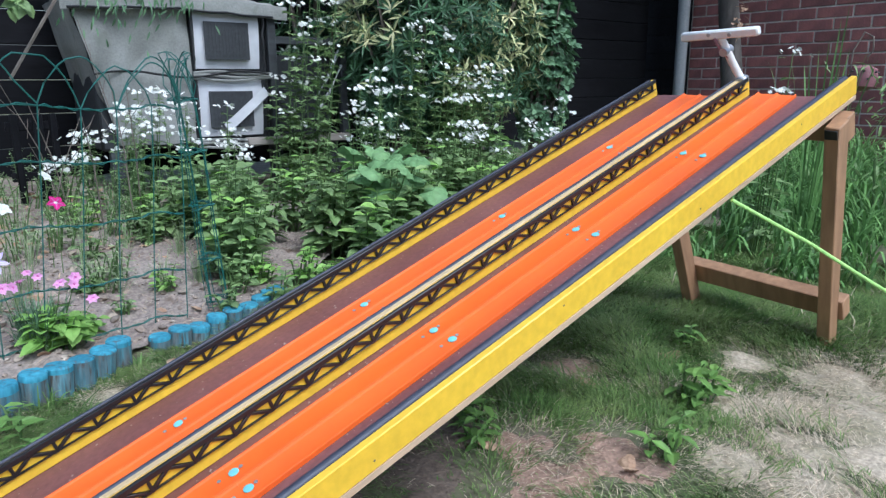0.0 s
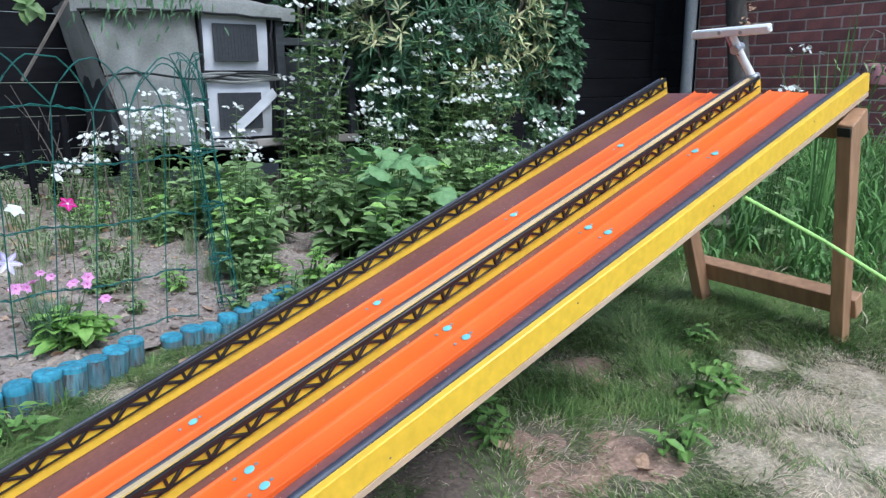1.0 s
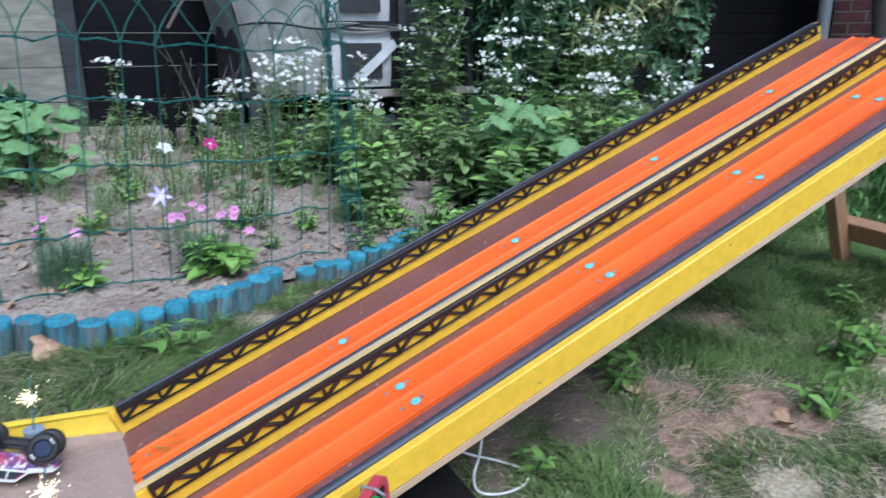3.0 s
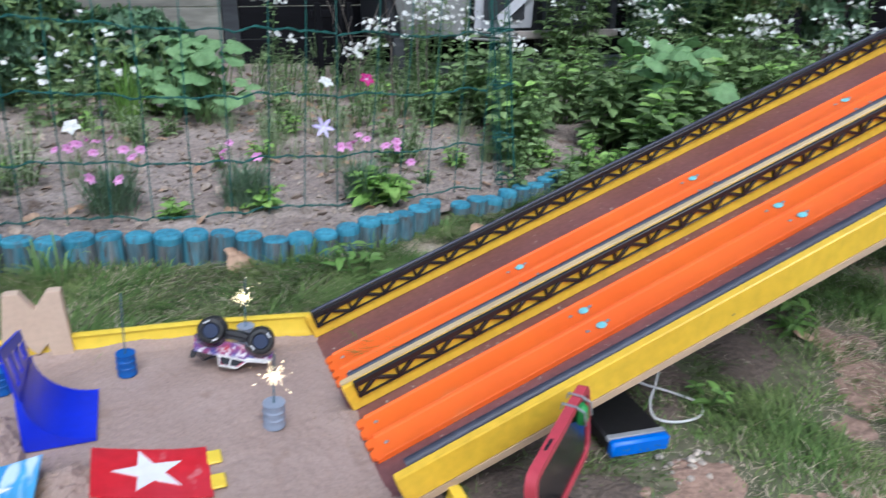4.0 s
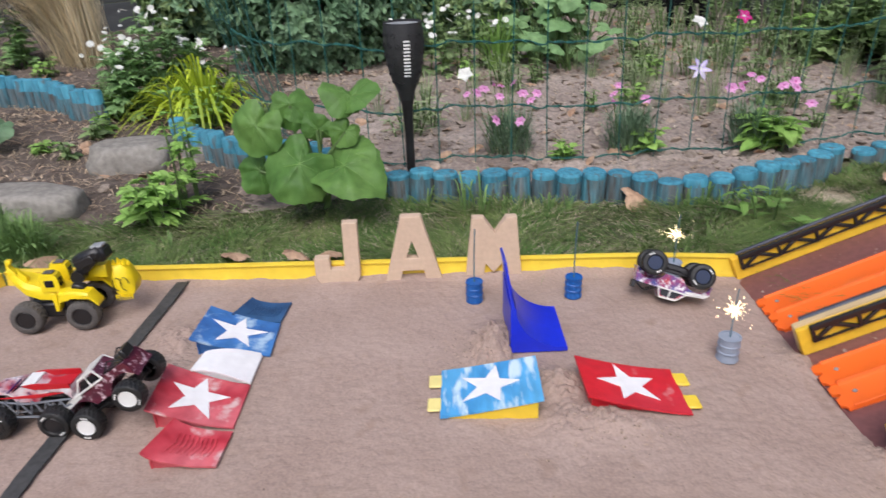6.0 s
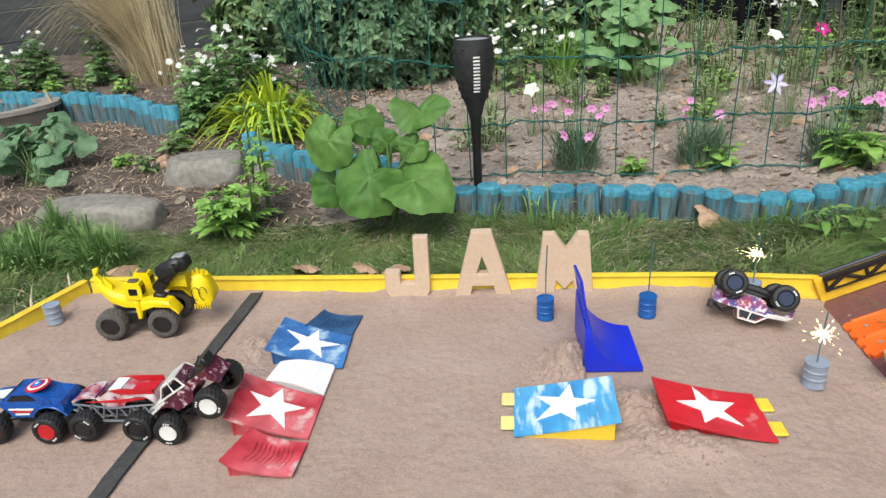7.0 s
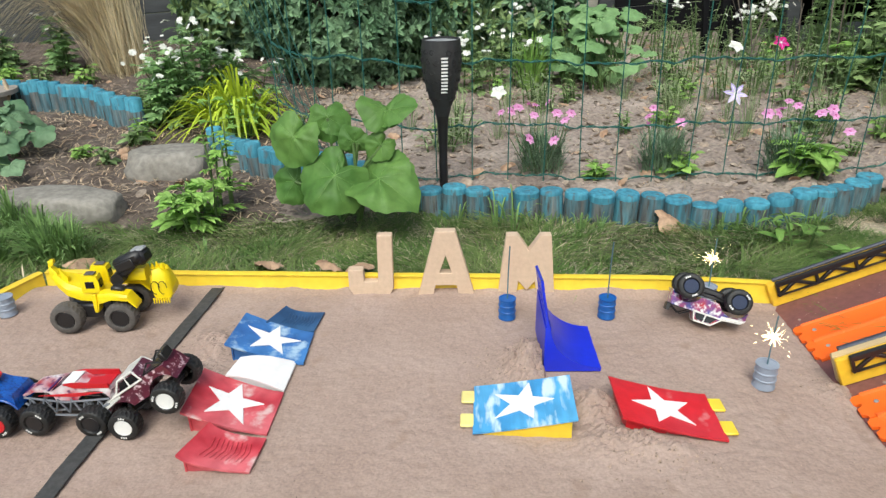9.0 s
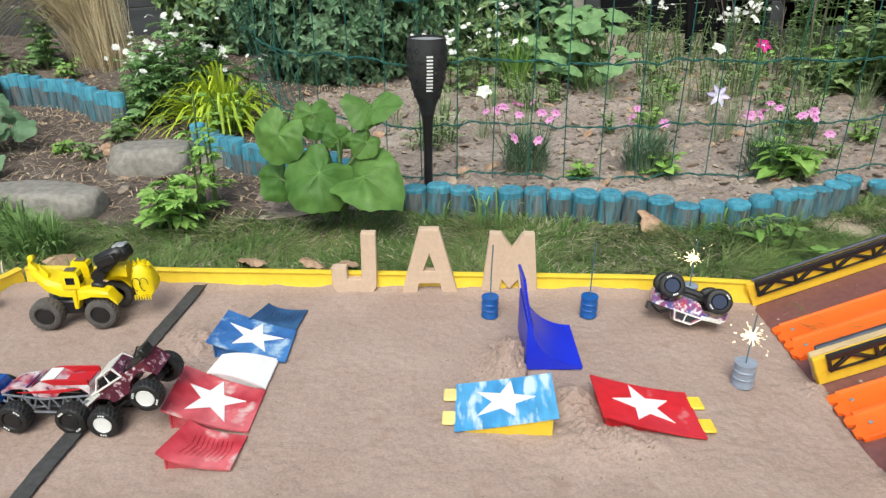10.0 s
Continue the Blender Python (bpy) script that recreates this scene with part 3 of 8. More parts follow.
edging((left_x(BACK_Y), BACK_Y - 0.003), (RIGHT_X + 0.02, back_y(RIGHT_X) - 0.002), sink=0.36)
edging((left_x(front_y(-0.96)), front_y(-0.96)), (left_x(BACK_Y) - 0.002, BACK_Y - 0.004))
edging((RIGHT_X, 0.838), (RIGHT_X + 0.002, front_y(RIGHT_X)))
edging((RIGHT_X + 0.012, front_y(RIGHT_X) - 0.004), (left_x(front_y(-0.96)), front_y(-0.96) - 0.004), sink=0.8)

# black tape line across the sand
geo = Geo()
geo.sheet(lambda u, v: (-0.578 + 0.018 * v + 0.024 * (u ** 1.2) + 0.001 * noise.noise((u * 30, v, 0)), 0.76 + 0.46 * u, 0.0042 + 0.0012 * noise.noise((u * 9, v * 2, 4))), 40, 3, 0.0012)
tagged(part("tape_line", geo, M["tape"]), "dusty black tape line stuck across the sand", "tape")

# ---- the ramp ----
SLOPE = math.atan(0.4174)
RAMP = Matrix.Translation((0.243, 0, -0.0166)) @ Matrix.Rotation(-SLOPE, 4, "Y")
RLEN = 1.5
ramp_thing = thing("toy_truck_ramp", "two-lane wooden ramp with orange track and yellow sides", "ramp", RAMP)
geo = Geo().prism([(0, 0.8365), (1.541, 0.8112), (1.490, 1.204), (0, 1.204)], -0.009, 0.0)
part("deck", geo, M["brown_board"], ramp_thing, "chestnut-brown painted deck board")
SKEW = Matrix.Translation((0, 0.0067, 0)) @ Matrix.Rotation(-0.0165, 4, "Z")
part("deck_edge", Geo().box((0.770, 0.829, -0.0045), (1.54, 0.003, 0.0085), b=0.0005), M["ply"], ramp_thing, "raw plywood deck edge", SKEW)


def side_plank(name, y, t, h, material, length=RLEN):
    return part(name, Geo().box((length / 2, y, h / 2), (length, t, h), b=0.0015), material, ramp_thing)


side_plank("side_plank", 0.8335, 0.011, 0.0355, M["yellow_paint"], 1.545).matrix_basis = SKEW @ Matrix.Translation((-0.002, 0, 0))
side_plank("side_plank", 1.199, 0.012, 0.036, M["yellow_paint"], 1.488)
DIVIDER = [side_plank("divider_plank", 1.0075, 0.007, 0.038, M["yellow_paint"], 1.518), side_plank("divider_plank", 1.0155, 0.0088, 0.0395, M["tan_wood"], 1.512)]


def truss(y, z0, z1, start, end):
    """A black lattice strip: two rails, uprights and slanting braces."""
    g = Geo()
    t, length = 0.004, end - start
    g.box((start + length / 2, y, z1 - 0.0035), (length, 0.0055, 0.008), b=0.001)
    g.box((start + length / 2, y, z0 + 0.001), (length, t, 0.0016), b=0.0005)
    cell = 0.026
    n = int(length / cell)
    for k in range(n + 1):
        x = start + k * cell
        if k % 2 == 0:
            g.box((x + 0.002, y, (z0 + z1) / 2 - 0.003), (0.0040, t, z1 - z0 - 0.007), b=0.0004)
        if k < n:
            xa, xb = (x, x + cell) if k % 2 == 0 else (x + cell, x)
            a, b = Vector((xa, y, z0 + 0.001)), Vector((xb, y, z1 - 0.0075))
            mid, d = (a + b) / 2, b - a
            g.box((0, 0, 0), (d.length, t * 0.96, 0.0042), Matrix.Translation(mid) @ Matrix.Rotation(-math.atan2(d.z, d.x), 4, "Y"), b=0.0004)
    return part("lattice_strip", g, M["black_plastic"], ramp_thing, "black plastic lattice strip")


truss(1.1905, 0.0165, 0.0395, 0.010, 1.480)
DIVIDER.append(truss(1.0015, 0.0175, 0.0410, 0.014, 1.505))
for y, z, r, x0, x1 in ((1.0245, 0.0350, 0.0046, 0.012, 1.49), (1.2010, 0.0375, 0.0028, 0.010, 1.475), (0.8440, 0.0330, 0.0062, 0.014, 1.53)):
    tube_ob = part("foam_tube", Geo().tube([(x0 + (x1 - x0) * k / 12, y, z + 0.0006 * math.sin(k * 2.1)) for k in range(13)], r, 10), M["foam"], ramp_thing, "dark grey foam tube")
    if y < 0.9:
        tube_ob.matrix_basis = SKEW
    if 1.0 < y < 1.05:
        DIVIDER.append(tube_ob)
for ob in DIVIDER:
    ob.matrix_basis = Matrix.Rotation(-0.004, 4, "Z")

# orange track pieces, in lengths joined end to end
NEAR_JOINTS, FAR_JOINTS = [0.0, 0.299, 0.606, 0.909, 1.212, 1.523], [0.0, 0.290, 0.593, 0.894, 1.197, 1.494]
TONGUE = [(0.0122, -0.0187), (0.004, -0.0187), (0.0, -0.0150), (0.0, -0.0075), (0.0030, -0.0055), (0.0068, -0.0050), (0.0072, -0.0020), (0.0040, 0.0), (0.0006, 0.0015), (0.0, 0.0110), (0.0045, 0.0140), (0.0050, 0.0187), (0.0122, 0.0187)]
TRACK = [(-0.0189, 0.0), (-0.0189, 0.0064), (-0.0180, 0.0068), (-0.0168, 0.0064), (-0.0156, 0.0042), (-0.0130, 0.0034), (0.0130, 0.0034), (0.0156, 0.0042), (0.0168, 0.0064), (0.0180, 0.0068), (0.0189, 0.0064), (0.0189, 0.0)]
for yc in (0.9235, 0.9620, 1.0740, 1.1115):
    joints = NEAR_JOINTS if yc < 1.0 else FAR_JOINTS
    for x0, x1 in zip(joints, joints[1:]):
        g = Geo()
        for x in (x0 + (0.012 if x0 == 0 else 0.0001), x1 - 0.0001):
            g.v += [(x, y, z + 0.0004) for y, z in TRACK]
        q = len(TRACK)
        g.f = [(i, q + i, q + (i + 1) % q, (i + 1) % q) for i in range(q)] + [tuple(range(q)), tuple(range(2 * q - 1, q - 1, -1))]
        piece = part("track_piece", g, M["orange"], ramp_thing, "", Matrix.Translation((0, yc, 0)), sharp=20)
        if x0 == 0.0:
            part("end_tongue", Geo().prism([(-0.0 + px, -py) for px, py in reversed(TONGUE)], 0.0004, 0.0046), M["orange"], piece)
        if x0 > 0.1 and yc != 1.0740:
            part("connector_dot", Geo().lathe([(0.0062, 0.0), (0.0062, 0.0010), (0.0052, 0.0016), (0.0, 0.0016)], 14, Matrix.Translation((x0 + 0.006, 0, 0.0045))), M["teal_dot"], piece, "turquoise connector dot")
        for dx in (0.022,) if x0 == 0 else (0.016, -0.012):
            part("screw_head", Geo().lathe([(0.0026, 0.0), (0.0022, 0.0008), (0.0, 0.001)], 10, Matrix.Translation((x0 + dx, 0.002, 0.0045))), M["chrome"], piece)

# grit and sand thrown up on the deck
rnd, g = random.Random(15), Geo()
for k in range(420):
    x, y = rnd.uniform(0.01, 1.4) * rnd.uniform(0.5, 1.0), rnd.choice((rnd.uniform(0.858, 0.903), rnd.uniform(1.135, 1.185), rnd.uniform(0.86, 0.90), rnd.uniform(0.984, 0.998)))
    s = rnd.choice((0.0007, 0.0009, 0.0012, 0.0018)) * rnd.uniform(0.7, 1.3)
    g.lathe([(0.0, -s * 0.3), (s, 0.0), (0.0, s * 0.6)], 5, pose(x, y, s * 0.3, rnd.uniform(-30, 30), 0, rnd.uniform(0, 360)))
tagged(part("deck_grit", g, M["sand"], ramp_thing, "sandy grit on the deck"), kind="stuff")
for k in range(4):
    x = 0.40 + 0.31 * k
    part("nail_head", Geo().lathe([(0.0015, 0.0), (0.0012, 0.0003), (0.0, 0.0004)], 8, SKEW @ Matrix.Translation((x, 0.8278, 0.012 + 0.012 * (k % 2))) @ Matrix.Rotation(math.pi / 2, 4, "X")), M["bark"], ramp_thing, "rusty nail head")

# ---- trestle under the top of the ramp ----
tz = RAMP @ pose(1.446, 0, -0.013, 0, -5, 0)
trestle = thing("trestle", "brown-stained timber trestle holding up the ramp's top end", "trestle", tz)
for y, splay in ((0.797, -3), (1.170, 2)):
    part("leg", Geo().box((0.0, 0.0, -0.30), (0.040, 0.027, 0.60), b=0.002), M["trestle"], trestle, m=pose(0, y, 0, -splay, 0, 0))
part("top_rail", Geo().box((0.042, 0.988, -0.030), (0.036, 0.395, 0.05), b=0.002), M["trestle"], trestle)
part("cross_bar", Geo().box((0.036, 0.990, -0.455), (0.034, 0.385, 0.05), b=0.002), M["trestle"], trestle)
for y in (0.797, 1.170):
    part("bracket", Geo().box((-0.0245, y, -0.012), (0.003, 0.022, 0.018), b=0.0005), M["black_plastic"], trestle, "black metal bracket")

# start gate at the top: a white bar on a hinged arm
gate = thing("start_gate", "white plastic start-gate bar raised on a hinged arm", "start gate", RAMP @ pose(1.505, 1.004, 0.034, 0, 0, 0))
part("arm", Geo().tube([(0, 0, 0.0), (-0.006, 0.018, 0.045), (-0.012, 0.034, 0.092)], 0.0078, 12), M["white_plastic"], gate)
part("rubber_band", Geo().tube([(-0.010, 0.016, 0.048), (-0.018, 0.034, 0.070), (-0.020, 0.044, 0.094)], 0.0030, 8), M["lantern_pink"], gate, "faded pink rubber band")
part("bar", Geo().box((0.0, 0.0, 0.0), (0.016, 0.165, 0.017), pose(-0.012, 0.038, 0.100, -4, 0, 0), b=0.003), M["white_plastic"], gate)
part("hinge", Geo().box((0.0, 0.0, 0.004), (0.022, 0.02, 0.016), b=0.003), M["chrome"], gate, "steel hinge")
part("clamp", Geo().cyl((-0.022, 0.026, 0.066), (0.004, 0.026, 0.066), 0.009, n=12), M["chrome"], gate, "steel hose clamp")
for y in (0.012, 0.056):
    part("bolt", Geo().cyl((-0.022, y, 0.101), (-0.018, y, 0.101), 0.004, n=8), M["chrome"], gate, "steel bolt head")

# ---- log edging round the bed ----
def log_run(pts, top=0.034, r=0.0238, pitch=0.0458, seed=1, skirt=0.003, ragged=0.012):
    rnd = random.Random(seed)
    run = thing("log_roll", "half-round log edging with faded blue paint, beside the soil", "log edging", group="log edging")
    total = [0.0]
    for a, b in zip(pts, pts[1:]):
        total.append(total[-1] + math.dist(a, b))
    for k in range(int(total[-1] / pitch) + 1):
        s = k * pitch
        i = max(j for j in range(len(pts) - 1) if total[j] <= s + 1e-9)
        u = (s - total[i]) / (total[i + 1] - total[i])
        x, y = (pts[i][c] + (pts[i + 1][c] - pts[i][c]) * u for c in (0, 1))
        h, rr = top + rnd.uniform(-0.005, 0.005), r * rnd.uniform(0.92, 1.02)
        z0 = ground_z(x, y) - 0.05
        tilt = pose(x, y, 0, rnd.uniform(-4, 4), rnd.uniform(-4, 4), rnd.uniform(0, 360))
        zt = ground_z(x, y) + 0.021 + h - 0.013 * math.exp(-((x - 0.26) / 0.09) ** 2)
        n = 18
        g = Geo().lathe([(rr, z0), (rr * 1.01, (z0 + zt) / 2), (rr, zt - 0.004)], n, tilt)
        log = part("log", g, M["log_side"], run)
        cap = Geo().lathe([(rr * 1.004, zt - skirt - rnd.uniform(0, ragged)), (rr * 1.004, zt - 0.003), (rr * 0.9, zt), (rr * 0.4, zt + 0.001), (0.0, zt + 0.0005)], n, tilt)
        part("painted_top", cap, M["blue_log"], log, "chalky blue painted log end")
    return run


log_run(LOGS_A, seed=3)
log_run(LOGS_B, top=0.012, seed=4)
log_run([(-0.765, 1.875), (-0.70, 1.80), (-0.62, 1.745), (-0.52, 1.70), (-0.42, 1.66), (-0.33, 1.60)], top=0.062, r=0.018, pitch=0.034, seed=5, skirt=0.04, ragged=0.03)
log_run([(-1.85, 2.40), (-1.6, 2.33), (-1.46, 2.305), (-1.36, 2.28), (-1.25, 2.235), (-1.14, 2.15), (-1.03, 2.07)], top=0.078, r=0.0175, pitch=0.033, seed=6, skirt=0.085, ragged=0.05)

# ---- letters ----
def letter(name, polys, holes, x, y, yaw, label):
    """A block letter cut from polygons in the upright plane, with holes bridged in."""
    bm = bmesh.new()
    for poly in polys:
        vs = [bm.verts.new((px, 0, pz)) for px, pz in poly]
        bm.faces.new(vs)
    bmesh.ops.remove_doubles(bm, verts=bm.verts[:], dist=1e-5)
    ext = bmesh.ops.extrude_face_region(bm, geom=bm.faces[:])
    bmesh.ops.translate(bm, verts=[e for e in ext["geom"] if isinstance(e, bmesh.types.BMVert)], vec=(0, 0.016, 0))
    bmesh.ops.recalc_face_normals(bm, faces=bm.faces[:])
    bmesh.ops.bevel(bm, geom=[e for e in bm.edges if len(e.link_faces) == 2 and e.calc_face_angle() > 0.6], offset=0.0009, segments=1, affect="EDGES")
    me = bpy.data.meshes.new(name)
    bm.to_mesh(me)
    bm.free()
    ob = part(name, me, M["card"], m=pose(x, y, -0.003, -3, 0, yaw))
    return tagged(ob, label, "letter", "letters on the sand")


LJ = [[(0.0, 0.012), (0.006, 0.003), (0.014, 0.0), (0.05, 0.0), (0.058, 0.003), (0.063, 0.011), (0.064, 0.092), (0.043, 0.092), (0.042, 0.023), (0.022, 0.023), (0.021, 0.041), (0.0, 0.041)]]
LA = [[(0.0, 0.0), (0.022, 0.0), (0.025, 0.017), (0.040, 0.017), (0.040, 0.036), (0.031, 0.036), (0.040, 0.062), (0.040, 0.098), (0.026, 0.098)],
      [(0.040, 0.062), (0.0485, 0.036), (0.040, 0.036), (0.040, 0.017), (0.055, 0.017), (0.058, 0.0), (0.081, 0.0), (0.054, 0.098), (0.040, 0.098)]]
LM = [[(0.0, 0.0), (0.026, 0.0), (0.029, 0.022), (0.0405, 0.008), (0.052, 0.022), (0.055, 0.0), (0.080, 0.0), (0.073, 0.091), (0.058, 0.091), (0.0425, 0.068), (0.027, 0.091), (0.011, 0.091)]]
letter("letter_J", LJ, 0, -0.351, 1.199, 2, "brown papier-mache capital letter J standing on the sand")
letter("letter_A", LA, 0, -0.253, 1.200, 1, "brown papier-mache capital letter A standing on the sand")
letter("letter_M", LM, 0, -0.140, 1.204, -1, "brown papier-mache capital letter M standing on the sand")


# ---- drums with sparklers ----
def drum(x, y, material, label, r=0.0115, h=0.027, stick=0.0, spark=0.0):
    t = thing("toy_drum", label, "toy drum", pose(x, y, floor_z(x) + 0.001), "toy drums")
    prof = [(r * 0.98, 0.0), (r, 0.001), (r, h * 0.06), (r * 0.94, h * 0.1), (r * 0.94, h * 0.32), (r, h * 0.35), (r, h * 0.4), (r * 0.94, h * 0.43), (r * 0.94, h * 0.62), (r, h * 0.65), (r, h * 0.7), (r * 0.94, h * 0.73),
            (r * 0.94, h * 0.92), (r, h * 0.95), (r, h), (r * 0.9, h), (r * 0.88, h * 0.96), (0.0, h * 0.96)]
    part("barrel_body", Geo().lathe(prof, 24), material, t)
    if stick:
        part("sparkler_stick", Geo().tube([(0, 0, h * 0.8), (0.0006, 0.001, h + stick / 2), (0.002, 0.001, h + stick)], 0.0009, 6), M["log_side"], t, "burnt grey sparkler wire")
    if spark:
        rnd = random.Random(int(x * 1000))
        g = Geo()
        c = Vector((0.001, 0.001, h + spark))
        drift = Vector((rnd.uniform(-0.6, 0.2), rnd.uniform(-0.3, 0.3), rnd.uniform(-0.1, 0.5)))
        for k in range(70):
            d = (Vector((rnd.gauss(0, 1), rnd.gauss(0, 1), rnd.gauss(0, 0.7))) + drift).normalized()
            a = rnd.uniform(0.0, 0.006) if k < 46 else rnd.uniform(0.006, 0.026)
            L = rnd.uniform(0.002, 0.011) if k < 46 else rnd.uniform(0.001, 0.004)
            r = rnd.choice((0.00012, 0.0002, 0.0004))
            g.cyl(c + d * a, c + d * (a + L), r, r * 0.4, 4)
        g.lathe([(0.0, -0.004), (0.0022, 0.0), (0.0, 0.005)], 8, Matrix.Translation(c))
        part("spark_burst", g, M["spark"], t, "white-hot burning sparkler sparks")
    return t


sp = bpy.data.materials.new("sparkler_glow")
sp.use_nodes = True
sp.node_tree.nodes["Principled BSDF"].inputs["Emission Color"].default_value = (1.0, 0.72, 0.34, 1)
sp.node_tree.nodes["Principled BSDF"].inputs["Emission Strength"].default_value = 5.0
M["spark"] = sp
drum(-0.130, 1.135, M["barrel_blue"], "small blue toy drum with a spent sparkler in it", h=0.029, stick=0.074)
drum(0.001, 1.138, M["barrel_blue"], "small blue toy drum with a spent sparkler in it", h=0.029, stick=0.078)
drum(0.152, 0.993, M["barrel_grey"], "small grey toy drum with a burning sparkler in it", 0.0125, 0.030, 0.06, 0.034)
drum(0.147, 1.185, M["barrel_grey"], "small grey toy drum with a burning sparkler in it", 0.0115, 0.027, 0.07, 0.040)
drum(-0.814, 1.14, M["barrel_grey"], "small grey toy drum on the sand by the edging", 0.0118, 0.028)


# ---- jumps ----
def star(r, turn, seed):
    """A hand-painted five-pointed star, its points a little uneven."""
    rnd = random.Random(seed)
    return [((r * rnd.uniform(0.93, 1.12) if k % 2 == 0 else r * 0.40) * math.cos(turn + k * math.pi / 5 + rnd.uniform(-0.06, 0.06)),
             (r * rnd.uniform(0.93, 1.12) if k % 2 == 0 else r * 0.40) * math.sin(turn + k * math.pi / 5 + rnd.uniform(-0.06, 0.06))) for k in range(10)]


class Patch:
    """A curved jump top over four ground corners: high far, low far, low near, high near. u runs from low to high, v from far to near."""

    def __init__(self, corners, h, curve):
        self.c = [Vector(p) for p in corners]
        self.mid = sum(self.c, Vector((0, 0))) / 4
        self.h, self.curve = h, curve

    def at(self, u, v):
        a, b, c, d = self.c
        p = b.lerp(a, u).lerp(c.lerp(d, u), v) - self.mid
        return (p.x, p.y, 0.0045 + self.h * self.curve(u))

    def skin(self, n=16, m=6, thick=0.0024):
        return Geo().sheet(lambda u, v: self.at(u, v), n, m, thick)

    def wall(self, line, thick, n=12):
        """An upright wall under the line (k -> u, v) of the top; thick moves it sideways."""
        g = Geo()
        for k in range(n + 1):
            u, v = line(k / n)
            x, y, z = self.at(u, v)
            g.v += [(x, y, z - 0.0023), (x + thick[0], y + thick[1], z - 0.0023), (x + thick[0], y + thick[1], -0.004), (x, y, -0.004)]
        g.f = [(4 * k + i, 4 * k + (i + 1) % 4, 4 * k + 4 + (i + 1) % 4, 4 * k + 4 + i) for k in range(n) for i in range(4)]
        g.f += [(3, 2, 1, 0), (4 * n, 4 * n + 1, 4 * n + 2, 4 * n + 3)]
        return g


def jump(name, label, corners, h, curve, skin, side, tabs=None, star_r=0.0, turn=90, seed=1, centre=(0.5, 0.5)):
    p = Patch(corners, h, curve)
    t = thing(name, label, "toy jump", pose(p.mid.x, p.mid.y, 0.0), "painted jumps")
    part("deck_panel", p.skin(), skin, t)
    part("side_wall", p.wall(lambda k: (0.10 + 0.85 * k, 0.09), (0, -0.002)), side, t)
    part("side_wall", p.wall(lambda k: (0.10 + 0.85 * k, 0.97 if tabs is M["pale_yellow"] else 0.90), (0, 0.002)), side, t)
    part("end_wall", p.wall(lambda k: (0.95, 0.08 + 0.84 * k), (0.002 if p.c[1].x > p.c[0].x else -0.002, 0)), side, t)
    if tabs:
        away = -1 if p.c[1].x < p.c[0].x else 1
        for v in (0.24, 0.74):
            x, y, z = p.at(0.0, v)
            part("tab", Geo().box((x + away * 0.006, y, 0.0035), (0.015, 0.021, 0.0034), b=0.0014), tabs, t)
    if star_r:
        a, b, c, d = p.c
        size_u, size_v = abs((a.x + d.x - b.x - c.x) / 2), (a.y + b.y - c.y - d.y) / 2
        way = 1 if a.x > b.x else -1
        ring = [(centre[0] + way * x / size_u, centre[1] - y / size_v) for x, y in star(star_r, radians(turn), seed)] + [centre]
        g, n = Geo(), 10
        for dz in (0.0003, 0.0012):
            g.v += [(*p.at(u, v)[:2], p.at(u, v)[2] + dz) for u, v in ring]
        g.f = [(i, (i + 1) % n, n) for i in range(n)] + [(n + 1 + i, n + 1 + (i + 1) % n, 2 * n + 1) for i in range(n)] + [(i, (i + 1) % n, n + 1 + (i + 1) % n, n + 1 + i) for i in range(n)]
        part("painted_star", g, M["white_paint"], t, "white painted star", sharp=0)
    return t, p


jump("jump_ramp", "streaky light blue jump with a white star and yellow base", ((-0.070, 0.968), (-0.174, 0.975), (-0.176, 0.895), (-0.071, 0.891)), 0.021, lambda u: u ** 1.15, M["sky_paint"], M["rail"], M["pale_yellow"], 0.033, 73, 1)
jump("jump_ramp", "glossy red jump with a white star and yellow tabs", ((-0.028, 0.967), (0.077, 0.963), (0.078, 0.887), (-0.026, 0.896)), 0.020, lambda u: u ** 1.5, M["red_paint"], M["red_paint"], M["rail"], 0.033, 34, 2, (0.52, 0.5))
jump("jump_ramp", "worn red jump with a white star", ((-0.477, 0.974), (-0.386, 0.961), (-0.386, 0.890), (-0.474, 0.894)), 0.023, lambda u: u ** 1.5, M["red_worn"], M["red_worn"], None, 0.033, 88, 3, (0.52, 0.5))
jump("jump_ramp", "worn blue jump with a white star", ((-0.467, 1.100), (-0.379, 1.089), (-0.377, 1.018), (-0.471, 1.024)), 0.023, lambda u: u ** 1.5, M["blue_worn"], M["blue_worn"], None, 0.032, 90, 4, (0.50, 0.5))


def kicker(name, label, corners, h, skin):
    """A quarter-pipe kicker with raised chevrons pressed into its top."""
    t, p = jump(name, label, corners, h, lambda u: 1 - math.sqrt(max(0.0, 1 - (0.97 * u) ** 2)), skin, skin)
    for k in range(9):
        u = 0.14 + 0.075 * k
        for v in (0.24, 0.76):
            pts = [(*p.at(u + 0.05 * q, 0.5 + (v - 0.5) * q)[:2], p.at(u + 0.05 * q, 0.5)[2] + 0.0004) for q in (0, 0.5, 1)]
            part("rib", Geo().tube(pts, 0.0007, 4), skin, t)


